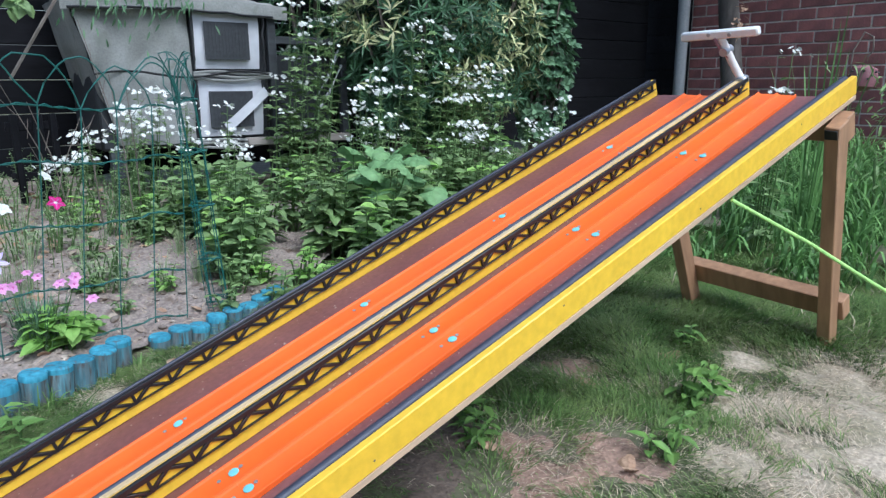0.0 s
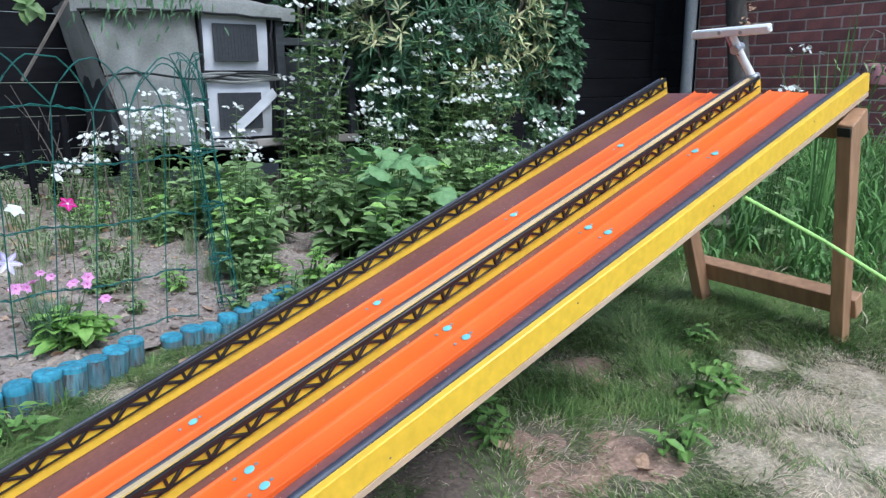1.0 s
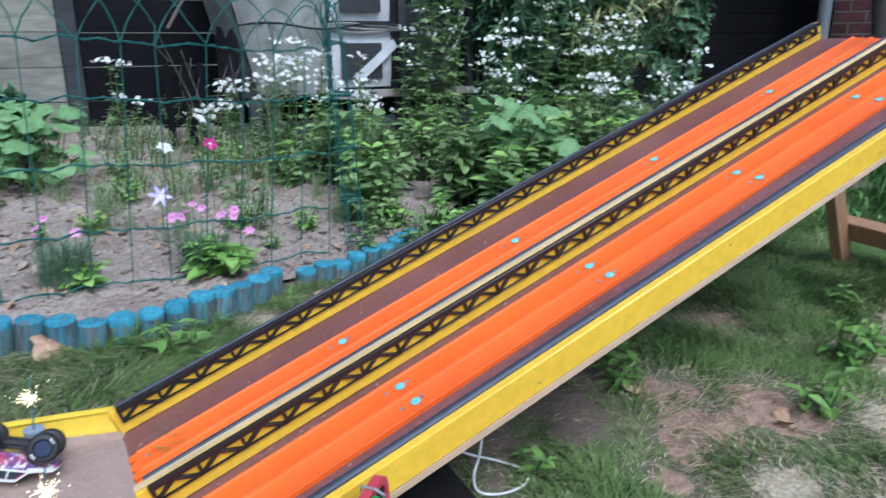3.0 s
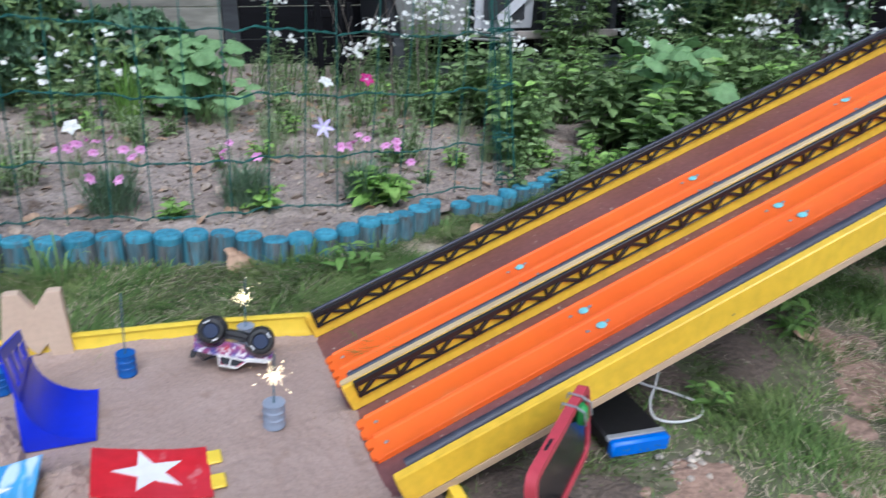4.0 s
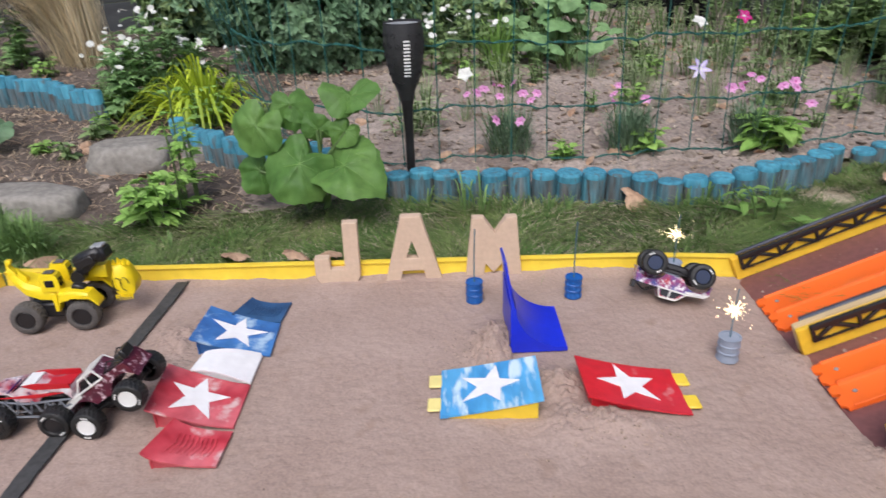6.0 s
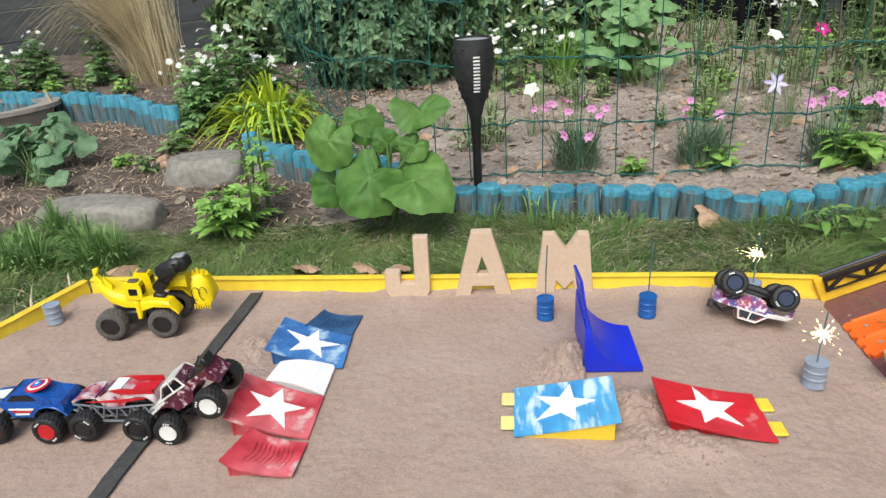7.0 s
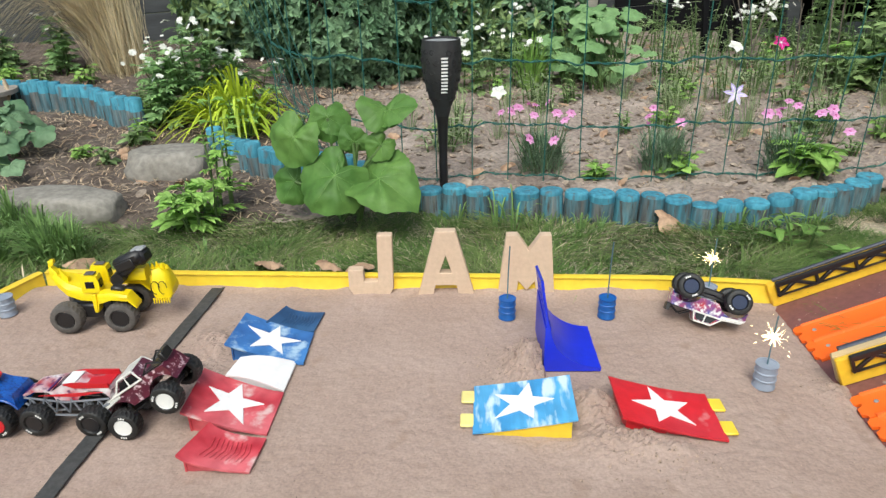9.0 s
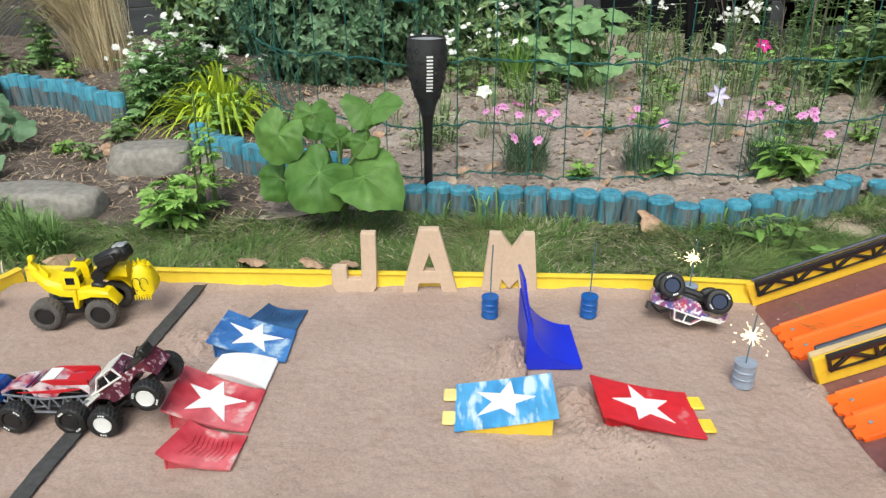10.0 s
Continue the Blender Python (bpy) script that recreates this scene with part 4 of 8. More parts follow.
kicker("quarter_pipe", "dark red curved kicker with raised chevrons", ((-0.441, 0.886), (-0.385, 0.884), (-0.388, 0.835), (-0.457, 0.836)), 0.024, M["red_worn"])
kicker("quarter_pipe", "dark blue curved kicker with raised chevrons", ((-0.424, 1.134), (-0.375, 1.142), (-0.380, 1.092), (-0.440, 1.091)), 0.019, M["navy"])
jump("hump_jump", "plain white painted hump between two jumps", ((-0.446, 1.004), (-0.386, 1.022), (-0.387, 0.964), (-0.452, 0.968)), 0.018, lambda u: math.sin(u * 1.75), M["white_paint"], M["white_paint"])

# blue quarter pipe with a tall slotted wall
qp = thing("stunt_wall", "royal blue plastic quarter-pipe with a tall slotted wall", "toy jump", pose(-0.028, 1.057, 0.0035, 0, 0, 181))
part("deck_panel", Geo().sheet(lambda u, v: (0.060 * math.sin(u * 1.57), 0.092 * (v - 0.5), 0.002 + 0.054 * (1 - math.cos(u * 1.57))), 18, 4, 0.002), M["toy_blue"], qp)
for s in (-1, 1):
    pts = [(0.060 * math.sin(k / 14 * 1.57), 0.0025 + 0.054 * (1 - math.cos(k / 14 * 1.57))) for k in range(15)]
    part("side_wall", Geo().prism([(0.066, -0.002), (0.0, -0.002)] + pts + [(0.066, 0.056)], -0.001, 0.001, Matrix.Translation((0, s * 0.046, 0)) @ Matrix.Rotation(math.pi / 2, 4, "X")), M["toy_blue"], qp)
part("back_wall", Geo().box((0.065, 0, 0.027), (0.003, 0.092, 0.058), b=0.0006), M["toy_blue"], qp)
LEAN = pose(0.0625, 0, 0.053, 0, 9, 0)
for k in range(4):
    y0, top = 0.040 - k * 0.0265, 0.052 - k * 0.0085
    part("wall_slat", Geo().box((0.0, y0, top / 2 - 0.002), (0.003, 0.0145, top), LEAN, b=0.0006), M["toy_blue"], qp)
for z0, z1 in ((0.0, 0.010), (0.026, 0.056)):
    rise = (z1 - 0.010) * 0.55 if z0 else 0.0
    part("wall_rail", Geo().prism([(-0.0462, z0), (0.0472, z0 + rise), (0.0472, z0 + rise + 0.012), (-0.0462, z0 + 0.011)], -0.0016, 0.0016, LEAN @ Matrix.Rotation(math.pi / 2, 4, "Z") @ Matrix.Rotation(math.pi / 2, 4, "X")), M["toy_blue"], qp)


# ---- toy monster trucks ----
def hull(g, stations, m=None):
    """A body lofted along x from stations (x, z low, z high, half width low, half width high)."""
    v, f = [], []
    for x, z0, z1, w0, w1 in stations:
        zm = z0 + (z1 - z0) * 0.62
        v += [(x, -w0, z0), (x, w0, z0), (x, w0 * 1.02, zm), (x, w1, z1), (x, -w1, z1), (x, -w0 * 1.02, zm)]
    n = 6
    for k in range(len(stations) - 1):
        f += [(k * n + i, (k + 1) * n + i, (k + 1) * n + (i + 1) % n, k * n + (i + 1) % n) for i in range(n)]
    f += [tuple(range(n)), tuple(range(len(v) - 1, len(v) - n - 1, -1))]
    return g.add(v, f, m)


def tyre_geo(r, w):
    """A fat tyre whose tread steps in and out in slanting lugs."""
    g, n = Geo(), 88
    prof = [(0.50, -0.30, 0), (0.56, -0.42, 0), (0.62, -0.5, 0), (0.84, -0.5, 0), (0.93, -0.44, 0.5), (0.965, -0.30, 1), (0.975, -0.14, 1), (0.978, -0.02, 1), (0.978, 0.02, 1), (0.975, 0.14, 1), (0.965, 0.30, 1), (0.93, 0.44, 0.5), (0.84, 0.5, 0), (0.62, 0.5, 0), (0.56, 0.42, 0), (0.50, 0.30, 0)]
    for f, z, tread in prof:
        for i in range(n):
            ph = (i / n * 22 + abs(z) * 1.3 + (0.5 if z > 0 else 0.0)) % 1.0
            rr = f + tread * (0.022 if ph < 0.5 else -0.03)
            a = 2 * math.pi * i / n
            g.v.append((r * rr * math.cos(a), r * rr * math.sin(a), w * z))
    m = len(prof)
    g.f = [(k * n + i, k * n + (i + 1) % n, ((k + 1) % m) * n + (i + 1) % n, ((k + 1) % m) * n + i) for k in range(m) for i in range(n)]
    return g


def rim_geo(r, w):
    g = Geo().lathe([(r * 0.57, w * 0.44), (r * 0.54, w * 0.48), (r * 0.50, w * 0.40), (r * 0.40, w * 0.26), (r * 0.20, w * 0.27), (r * 0.16, w * 0.34), (0.0, w * 0.34)], 24)
    for k in range(6):
        a = 2 * math.pi * k / 6
        g.cyl((r * 0.28 * math.cos(a), r * 0.28 * math.sin(a), w * 0.26), (r * 0.28 * math.cos(a), r * 0.28 * math.sin(a), w * 0.32), r * 0.04, n=6)
    return g


TYRE, RIM = tyre_geo(0.0165, 0.0160).mesh("tyre"), rim_geo(0.0165, 0.0160).mesh("rim")


def add_wheels(t, base, track, r, tyre_mesh, rim_mesh, tyre_mat, rim_mat, lettering=True):
    tyre_mark_z = max(p.co.z for p in tyre_mesh.vertices)
    for sx in (1, -1):
        for sy in (1, -1):
            m = Matrix.Translation((sx * base / 2, sy * track / 2, r)) @ Matrix.Rotation(-sy * math.pi / 2, 4, "X")
            wheel = part("wheel", Geo().cyl((0, 0, -r * 0.5), (0, 0, r * 0.2), r * 0.3, n=10), M["black_plastic"], t, m=m)
            part("tyre", tyre_mesh.copy(), tyre_mat, wheel, "chunky lugged rubber tyre")
            part("rim", rim_mesh.copy(), rim_mat, wheel)
            if lettering:
                for k in range(2):
                    a = k * math.pi + 0.9 * sx
                    for j in (-1, 0, 1):
                        mm = Matrix.Rotation(a + j * 0.2, 4, "Z") @ Matrix.Translation((r * 0.73, 0, tyre_mark_z))
                        part("tyre_mark", Geo().box((0, 0, 0), (r * 0.13, r * 0.10, r * 0.012), mm, b=0.0001), M["white_plastic"], wheel)


def chassis(t, base, r, material, bars):
    g = Geo().box((0, 0, r * 1.25), (base * 1.15, 0.016, 0.006), b=0.001)
    g.box((0, 0, r * 0.95), (base * 0.5, 0.02, 0.008), b=0.002)
    part("chassis", g, M["black_plastic"], t)
    for sx in (1, -1):
        part("axle", Geo().cyl((sx * base / 2, -0.02, r), (sx * base / 2, 0.02, r), 0.0032, n=8), M["black_plastic"], t)
        for sy in (1, -1):
            part("link_bar", Geo().tube([(sx * base * 0.48, sy * 0.014, r * 1.05), (sx * base * 0.1, sy * 0.010, r * 1.15)], 0.0011, 6), bars, t)
            part("shock", Geo().cyl((sx * base * 0.42, sy * 0.013, r * 1.1), (sx * base * 0.36, sy * 0.011, r * 1.75), 0.002, n=8), bars, t)


def paint(name, base, other, accent, scale=150, at=0.52):
    return mat(name, base, other, 0.32, scale=scale, fine=240, var=0.08, bump=0.02, dirt=accent, dirt_at=at, coat=0.3)


def arch(cx, cz, r, a0, a1, n=9):
    return [(cx + r * math.cos(radians(a0 + (a1 - a0) * k / n)), cz + r * math.sin(radians(a0 + (a1 - a0) * k / n))) for k in range(n + 1)]


def side_cut(top, w0, w1, z0=0.026, z1=0.056, nose=0.0, lift=0.0):
    """A truck shell from its side outline with wheel arches; it narrows upwards and towards the nose."""
    outline = top + arch(-0.030, 0.0175 + lift, 0.0205, 155, 25) + arch(0.030, 0.0175 + lift, 0.0205, 155, 25)
    g = Geo()
    for s in (-1, 1):
        for x, z in outline:
            wd = w0 + (w1 - w0) * max(0.0, (z - z0) / (z1 - z0)) - nose * max(0.0, x - 0.02)
            g.v.append((x, s * wd, z))
    n = len(outline)
    g.f = [(i, (i + 1) % n, n + (i + 1) % n, n + i) for i in range(n)]
    bm = bmesh.new()
    for s in (0, 1):
        vs = [bm.verts.new(p) for p in g.v[s * n:s * n + n]]
        fc = bm.faces.new(vs)
        tri = bmesh.ops.triangulate(bm, faces=[fc])["faces"]
        bm.verts.index_update()
        g.f += [tuple(p.index for p in t.verts) for t in tri]
    bm.free()
    return g


def slab(pts, w, w1, t=0.0012):
    """A thin panel laid along a line of (x, z) points, w wide at the first and w1 at the last."""
    n = len(pts) - 1

    def at(u, v):
        k = min(int(u * n), n - 1)
        f = u * n - k
        x, z = pts[k][0] + (pts[k + 1][0] - pts[k][0]) * f, pts[k][1] + (pts[k + 1][1] - pts[k][1]) * f
        return (x, (w + (w1 - w) * u) * (v - 0.5), z + t)

    return Geo().sheet(at, n * 2, 2, t * 0.9)


def monster_truck(label, m, body_mat, roof_mat, rim_mat, bars, style):
    t = thing("toy_monster_truck", label, "toy truck", m, "toy monster trucks")
    base, r = 0.060, 0.0165
    chassis(t, base, r, M["black_plastic"], bars)
    add_wheels(t, base, 0.050, r, TYRE, RIM, M["tyre"], rim_mat)
    if style == "pickup":
        body = part("body", side_cut([(0.0475, 0.031), (0.048, 0.0375), (0.044, 0.0415), (0.021, 0.0445), (0.010, 0.0555), (-0.011, 0.0562), (-0.0155, 0.0455), (-0.044, 0.0455), (-0.0465, 0.037), (-0.0465, 0.031)], 0.0185, 0.0135, nose=0.10), body_mat, t)
        part("hood", slab([(0.0478, 0.0378), (0.0435, 0.0418), (0.0215, 0.0447)], 0.021, 0.028), roof_mat, body)
        part("roof_panel", slab([(0.0095, 0.0556), (-0.0108, 0.0563)], 0.026, 0.026), roof_mat, body)
        part("windscreen", slab([(0.0205, 0.0455), (0.0108, 0.0549)], 0.028, 0.025), M["black_glass"], body)
        part("bed_opening", slab([(-0.018, 0.0456), (-0.0425, 0.0456)], 0.025, 0.025), M["black_plastic"], body)
        part("roll_wing", Geo().box((-0.045, 0, 0.050), (0.006, 0.018, 0.010), b=0.001), M["black_plastic"], body)
        part("grille", Geo().box((0.0475, 0, 0.0335), (0.002, 0.022, 0.006), b=0.0004), M["black_plastic"], body)
        for sy in (1, -1):
            part("side_window", Geo().prism([(0.0155, 0.0458), (0.0085, 0.0535), (0.0015, 0.0538), (0.0015, 0.0458)], -0.0006, 0.0006, Matrix.Translation((0, sy * 0.0150, 0)) @ Matrix.Rotation(math.pi / 2, 4, "X")), M["black_glass"], body)
            part("side_window", Geo().prism([(-0.0005, 0.0458), (-0.0005, 0.0538), (-0.0095, 0.0538), (-0.0120, 0.0458)], -0.0006, 0.0006, Matrix.Translation((0, sy * 0.0150, 0)) @ Matrix.Rotation(math.pi / 2, 4, "X")), M["black_glass"], body)
            part("headlight", Geo().box((0.0474, sy * 0.0115, 0.0365), (0.002, 0.005, 0.003), b=0.0005), M["white_plastic"], body)
            flat = Matrix.Translation((0, sy * 0.0180, 0)) @ Matrix.Rotation(math.pi / 2, 4, "X")
            part("door_panel", Geo().prism([(0.047, 0.0375), (0.043, 0.0405), (0.021, 0.0435), (0.0185, 0.0435), (0.0185, 0.0405), (0.040, 0.0375)], -0.0008, 0.0008, Matrix.Translation((0, -sy * 0.0022, 0)) @ flat), roof_mat, body)
            for x0, x1 in ((0.0215, 0.0100), (0.0012, 0.0000), (-0.0150, -0.0112)):
                part("window_post", Geo().tube([(x0, sy * 0.0162, 0.0440), (x1, sy * 0.0142, 0.0556)], 0.0010, 6), roof_mat, body)
            part("roof_rail", Geo().tube([(0.0100, sy * 0.0138, 0.0558), (-0.0112, sy * 0.0138, 0.0565)], 0.0013, 6), roof_mat, body)
            part("window_sill", Geo().tube([(0.0470, sy * 0.0135, 0.0380), (0.0425, sy * 0.0152, 0.0415), (0.0215, sy * 0.0164, 0.0444), (-0.0150, sy * 0.0164, 0.0446)], 0.0012, 6), roof_mat, body)
            part("cage_bar", Geo().tube([(-0.016, sy * 0.012, 0.0455), (-0.03, sy * 0.012, 0.0545), (-0.043, sy * 0.012, 0.047)], 0.0009, 5), M["black_plastic"], body)
    elif style == "round":
        body = part("body", side_cut([(0.0475, 0.029), (0.0478, 0.034), (0.042, 0.0405), (0.022, 0.0425), (0.010, 0.0520), (-0.012, 0.0528), (-0.028, 0.0455), (-0.044, 0.0425), (-0.0465, 0.036), (-0.0465, 0.030)], 0.0195, 0.013, nose=0.12), body_mat, t)
        part("windscreen", slab([(0.0212, 0.0435), (0.0108, 0.0514)], 0.029, 0.025), M["black_glass"], body)
        for rr, ma, z in ((0.0130, "disc_red", 0.0), (0.0104, "white_plastic", 0.0006), (0.0078, "disc_red", 0.0012), (0.0052, "bank_blue", 0.0018), (0.0022, "white_plastic", 0.0022)):
            part("roof_disc", Geo().lathe([(rr, 0.0), (rr, 0.0012), (rr * 0.9, 0.0016), (0.0, 0.0018)], 24, Matrix.Translation((-0.013, 0, 0.0525 + z)) @ Matrix.Rotation(0.12, 4, "Y")), M[ma], body)
        part("hood", slab([(0.0474, 0.0345), (0.042, 0.0407), (0.0225, 0.0427)], 0.012, 0.016), M["white_plastic"], body)
        for sy in (1, -1):
            part("side_window", Geo().prism([(0.0155, 0.0438), (0.0085, 0.0502), (-0.010, 0.0507), (-0.018, 0.0438)], -0.0006, 0.0006, Matrix.Translation((0, sy * 0.0153, 0)) @ Matrix.Rotation(math.pi / 2, 4, "X")), M["black_glass"], body)
            for z, ma in ((0.0355, "white_plastic"), (0.0325, "disc_red"), (0.0295, "white_plastic")):
                part("side_stripe", Geo().box((0.0, sy * 0.0186, z), (0.016 + (z - 0.0295) * 2, 0.0015, 0.0022), b=0.0004), M[ma], body)
            part("fender_trim", Geo().tube([(x, sy * 0.0192, z) for x, z in arch(-0.030, 0.0175, 0.0212, 152, 28)], 0.0012, 5), body_mat, body)
            part("headlight", Geo().box((0.0472, sy * 0.0105, 0.0345), (0.002, 0.005, 0.003), b=0.0005), M["white_plastic"], body)
    else:
        body = part("body", side_cut([(0.050, 0.0345), (0.050, 0.0362), (0.036, 0.0405), (0.016, 0.0425), (0.004, 0.0505), (-0.010, 0.0515), (-0.018, 0.0470), (-0.046, 0.0490), (-0.048, 0.046), (-0.046, 0.0405)], 0.0165, 0.0120, nose=0.16, lift=0.0075), body_mat, t)
        part("nose_panel", slab([(0.0502, 0.0352), (0.036, 0.0407), (0.019, 0.0424)], 0.014, 0.025), M["purple"], body, "purple nose panel")
        part("windscreen", slab([(0.0152, 0.0433), (0.0050, 0.0500)], 0.024, 0.021), M["black_glass"], body)
        part("roof_panel", slab([(0.0038, 0.0507), (-0.0098, 0.0517)], 0.022, 0.022), M["white_plastic"], body)
        part("rear_deck", slab([(-0.019, 0.0473), (-0.0455, 0.0492)], 0.010, 0.022), roof_mat, body)
        for sy in (1, -1):
            part("side_fin", Geo().prism([(-0.047, 0.049), (-0.010, 0.0475), (0.002, 0.0515), (-0.008, 0.0535), (-0.046, 0.0545)], -0.0010, 0.0010, Matrix.Translation((0, sy * 0.0125, 0)) @ Matrix.Rotation(math.pi / 2, 4, "X")), roof_mat, body)
            part("side_stripe", Geo().prism([(0.030, 0.0385), (-0.030, 0.0445), (-0.040, 0.0445), (-0.010, 0.0385)], -0.0006, 0.0006, Matrix.Translation((0, sy * 0.0148, 0)) @ Matrix.Rotation(math.pi / 2, 4, "X")), roof_mat, body)
            for k in range(6):
                x = -0.044 + 0.0145 * k
                part("cage_bar", Geo().tube([(x, sy * 0.0165, 0.0195), (x + 0.009, sy * 0.0172, 0.0365)], 0.0010, 6), M["cage_grey"], t)
                part("cage_bar", Geo().tube([(x + 0.009, sy * 0.0172, 0.0365), (x + 0.0145, sy * 0.0165, 0.0198)], 0.0010, 6), M["cage_grey"], t)
            part("cage_bar", Geo().tube([(-0.047, sy * 0.0172, 0.0385), (0.0, sy * 0.0178, 0.0335), (0.047, sy * 0.0130, 0.0345)], 0.0012, 6), M["cage_grey"], t)
            part("cage_bar", Geo().tube([(-0.046, sy * 0.0175, 0.033), (-0.02, sy * 0.018, 0.0175), (0.02, sy * 0.018, 0.0175), (0.046, sy * 0.015, 0.029)], 0.0013, 6), M["cage_grey"], t)
    return t


M["cage_grey"] = mat("light_grey_plastic", (0.17, 0.18, 0.205), None, 0.4, var=0.08, bump=0.0)
M["disc_red"] = mat("red_toy_plastic", (0.5, 0.012, 0.02), None, 0.35, var=0.06, bump=0.0)
M["purple"] = mat("purple_toy_paint", (0.07, 0.02, 0.12), None, 0.35, var=0.1, bump=0.0)
P_BLUE = paint("blue_toy_paint", (0.008, 0.06, 0.30), (0.012, 0.10, 0.42), (0.008, 0.035, 0.17))
P_RED = paint("red_silver_toy_paint", (0.62, 0.60, 0.62), (0.38, 0.03, 0.05), (0.09, 0.02, 0.08), 60, 0.55)
P_MAROON = paint("maroon_white_toy_paint", (0.060, 0.008, 0.022), (0.11, 0.012, 0.03), (0.60, 0.46, 0.50), 75, 0.55)
P_WHITE = paint("white_toy_paint", (0.78, 0.77, 0.73), (0.72, 0.70, 0.66), (0.6, 0.58, 0.54))
P_CROWD = paint("white_red_blue_toy_paint", (0.05, 0.07, 0.30), (0.42, 0.03, 0.05), (0.74, 0.72, 0.74), 60, 0.50)
monster_truck("blue toy monster truck with a ringed roof disc and red rims", pose(-0.693, 0.914, 0.001, 0, 0, 181), P_BLUE, P_BLUE, M["disc_red"], M["black_plastic"], "round")
monster_truck("red, white and purple toy monster truck with a silver cage", pose(-0.594, 0.918, 0.001, 0, 0, 179), P_RED, M["disc_red"], M["black_plastic"], M["chrome"], "cage")
monster_truck("white and maroon toy monster truck tilted against a jump", pose(-0.497, 0.916, 0.018, 0, 34, 180), P_MAROON, P_WHITE, M["white_plastic"], M["black_plastic"], "pickup")
monster_truck("toy monster truck lying upside down on its roof", pose(0.136, 1.138, 0.0535, 154, 14, -16), P_CROWD, P_WHITE, M["blue_rim"], M["black_plastic"], "pickup")

# yellow digger-shaped toy truck
yt = thing("toy_digger_truck", "yellow toy truck shaped like a digger with a toothed bucket", "toy truck", pose(-0.668, 1.126, 0.001, 0, 0, 4) @ Matrix.Scale(0.94, 4))
Y_TYRE, Y_RIM = tyre_geo(0.0222, 0.021).mesh("tyre"), rim_geo(0.0222, 0.021).mesh("rim")
add_wheels(yt, 0.074, 0.058, 0.0222, Y_TYRE, Y_RIM, M["grey_tyre"], M["black_plastic"], False)
part("chassis", Geo().box((0, 0, 0.032), (0.074, 0.028, 0.016), b=0.003).box((-0.008, 0, 0.026), (0.036, 0.042, 0.022), b=0.003), M["black_plastic"], yt)
ybody = part("body", hull(Geo(), [(0.020, 0.040, 0.050, 0.016, 0.012), (0.006, 0.041, 0.058, 0.021, 0.017), (-0.018, 0.044, 0.062, 0.022, 0.018), (-0.036, 0.051, 0.068, 0.020, 0.015), (-0.050, 0.060, 0.076, 0.012, 0.008), (-0.058, 0.068, 0.080, 0.006, 0.004)]), M["yellow_toy"], yt)
part("tail_hook", hull(Geo(), [(-0.050, 0.066, 0.078, 0.007, 0.005), (-0.060, 0.070, 0.090, 0.006, 0.004), (-0.060, 0.084, 0.096, 0.004, 0.003), (-0.053, 0.093, 0.098, 0.003, 0.001)]), M["yellow_toy"], ybody)
part("tail_hook", hull(Geo(), [(-0.034, 0.064, 0.074, 0.004, 0.003), (-0.042, 0.068, 0.084, 0.003, 0.002), (-0.044, 0.080, 0.088, 0.002, 0.001)], Matrix.Translation((0, -0.008, 0))), M["yellow_toy"], ybody)
for sy in (1, -1):
    fender = part("fender", hull(Geo(), [(0.062, 0.036, 0.042, 0.010, 0.008), (0.052, 0.048, 0.056, 0.011, 0.009), (0.030, 0.050, 0.060, 0.011, 0.008), (0.012, 0.044, 0.058, 0.009, 0.007), (0.008, 0.030, 0.040, 0.006, 0.005)], Matrix.Translation((0, sy * 0.026, 0))), M["yellow_toy"], ybody)
    part("step_bar", Geo().box((0.002, sy * 0.024, 0.040), (0.006, 0.005, 0.028), b=0.001), M["yellow_toy"], ybody)
    cab = part("cab_frame", hull(Geo(), [(0.012, 0.056, 0.070, 0.008, 0.007), (0.010, 0.056, 0.080, 0.008, 0.007), (-0.010, 0.056, 0.082, 0.008, 0.007), (-0.012, 0.056, 0.076, 0.008, 0.007)], Matrix.Translation((0, sy * 0.016, 0))), M["yellow_toy"], ybody)
    part("side_window", Geo().box((0.0, sy * 0.0243, 0.068), (0.012, 0.0012, 0.010), b=0.0004), M["black_glass"], cab)
    part("front_window", Geo().box((0.0118, sy * 0.016, 0.068), (0.0012, 0.011, 0.012), b=0.0004), M["black_glass"], cab)
    part("roof_hatch", Geo().box((0.0, sy * 0.016, 0.0825), (0.013, 0.010, 0.0014), b=0.0003), M["grey_tyre"], cab)
arm = part("arm", Geo().box((0.020, -0.020, 0.052), (0.017, 0.012, 0.038), pose(0, 0, 0, 0, 14, 0), b=0.002).box((0.044, -0.004, 0.080), (0.040, 0.014, 0.014), Matrix.Translation((0.044, -0.004, 0.080)) @ Matrix.Rotation(-0.75, 4, "Y") @ Matrix.Translation((-0.044, 0.004, -0.080)), b=0.003), M["black_plastic"], yt, "black digger arm")
part("arm_cover", Geo().box((0, 0, 0), (0.046, 0.024, 0.017), pose(0.050, 0.0, 0.0945, 0, -24, -8), b=0.005).box((0, 0, 0), (0.020, 0.027, 0.021), pose(0.066, 0.003, 0.0975, 0, -10, -8), b=0.005), M["black_plastic"], arm)
part("arm_fin", Geo().box((0, 0, 0), (0.030, 0.003, 0.012), pose(0.047, -0.0125, 0.090, 0, -24, -8), b=0.001), M["black_plastic"], arm)
part("arm_joint", Geo().cyl((0.022, -0.030, 0.040), (0.022, -0.012, 0.040), 0.006, n=12), M["black_plastic"], arm)
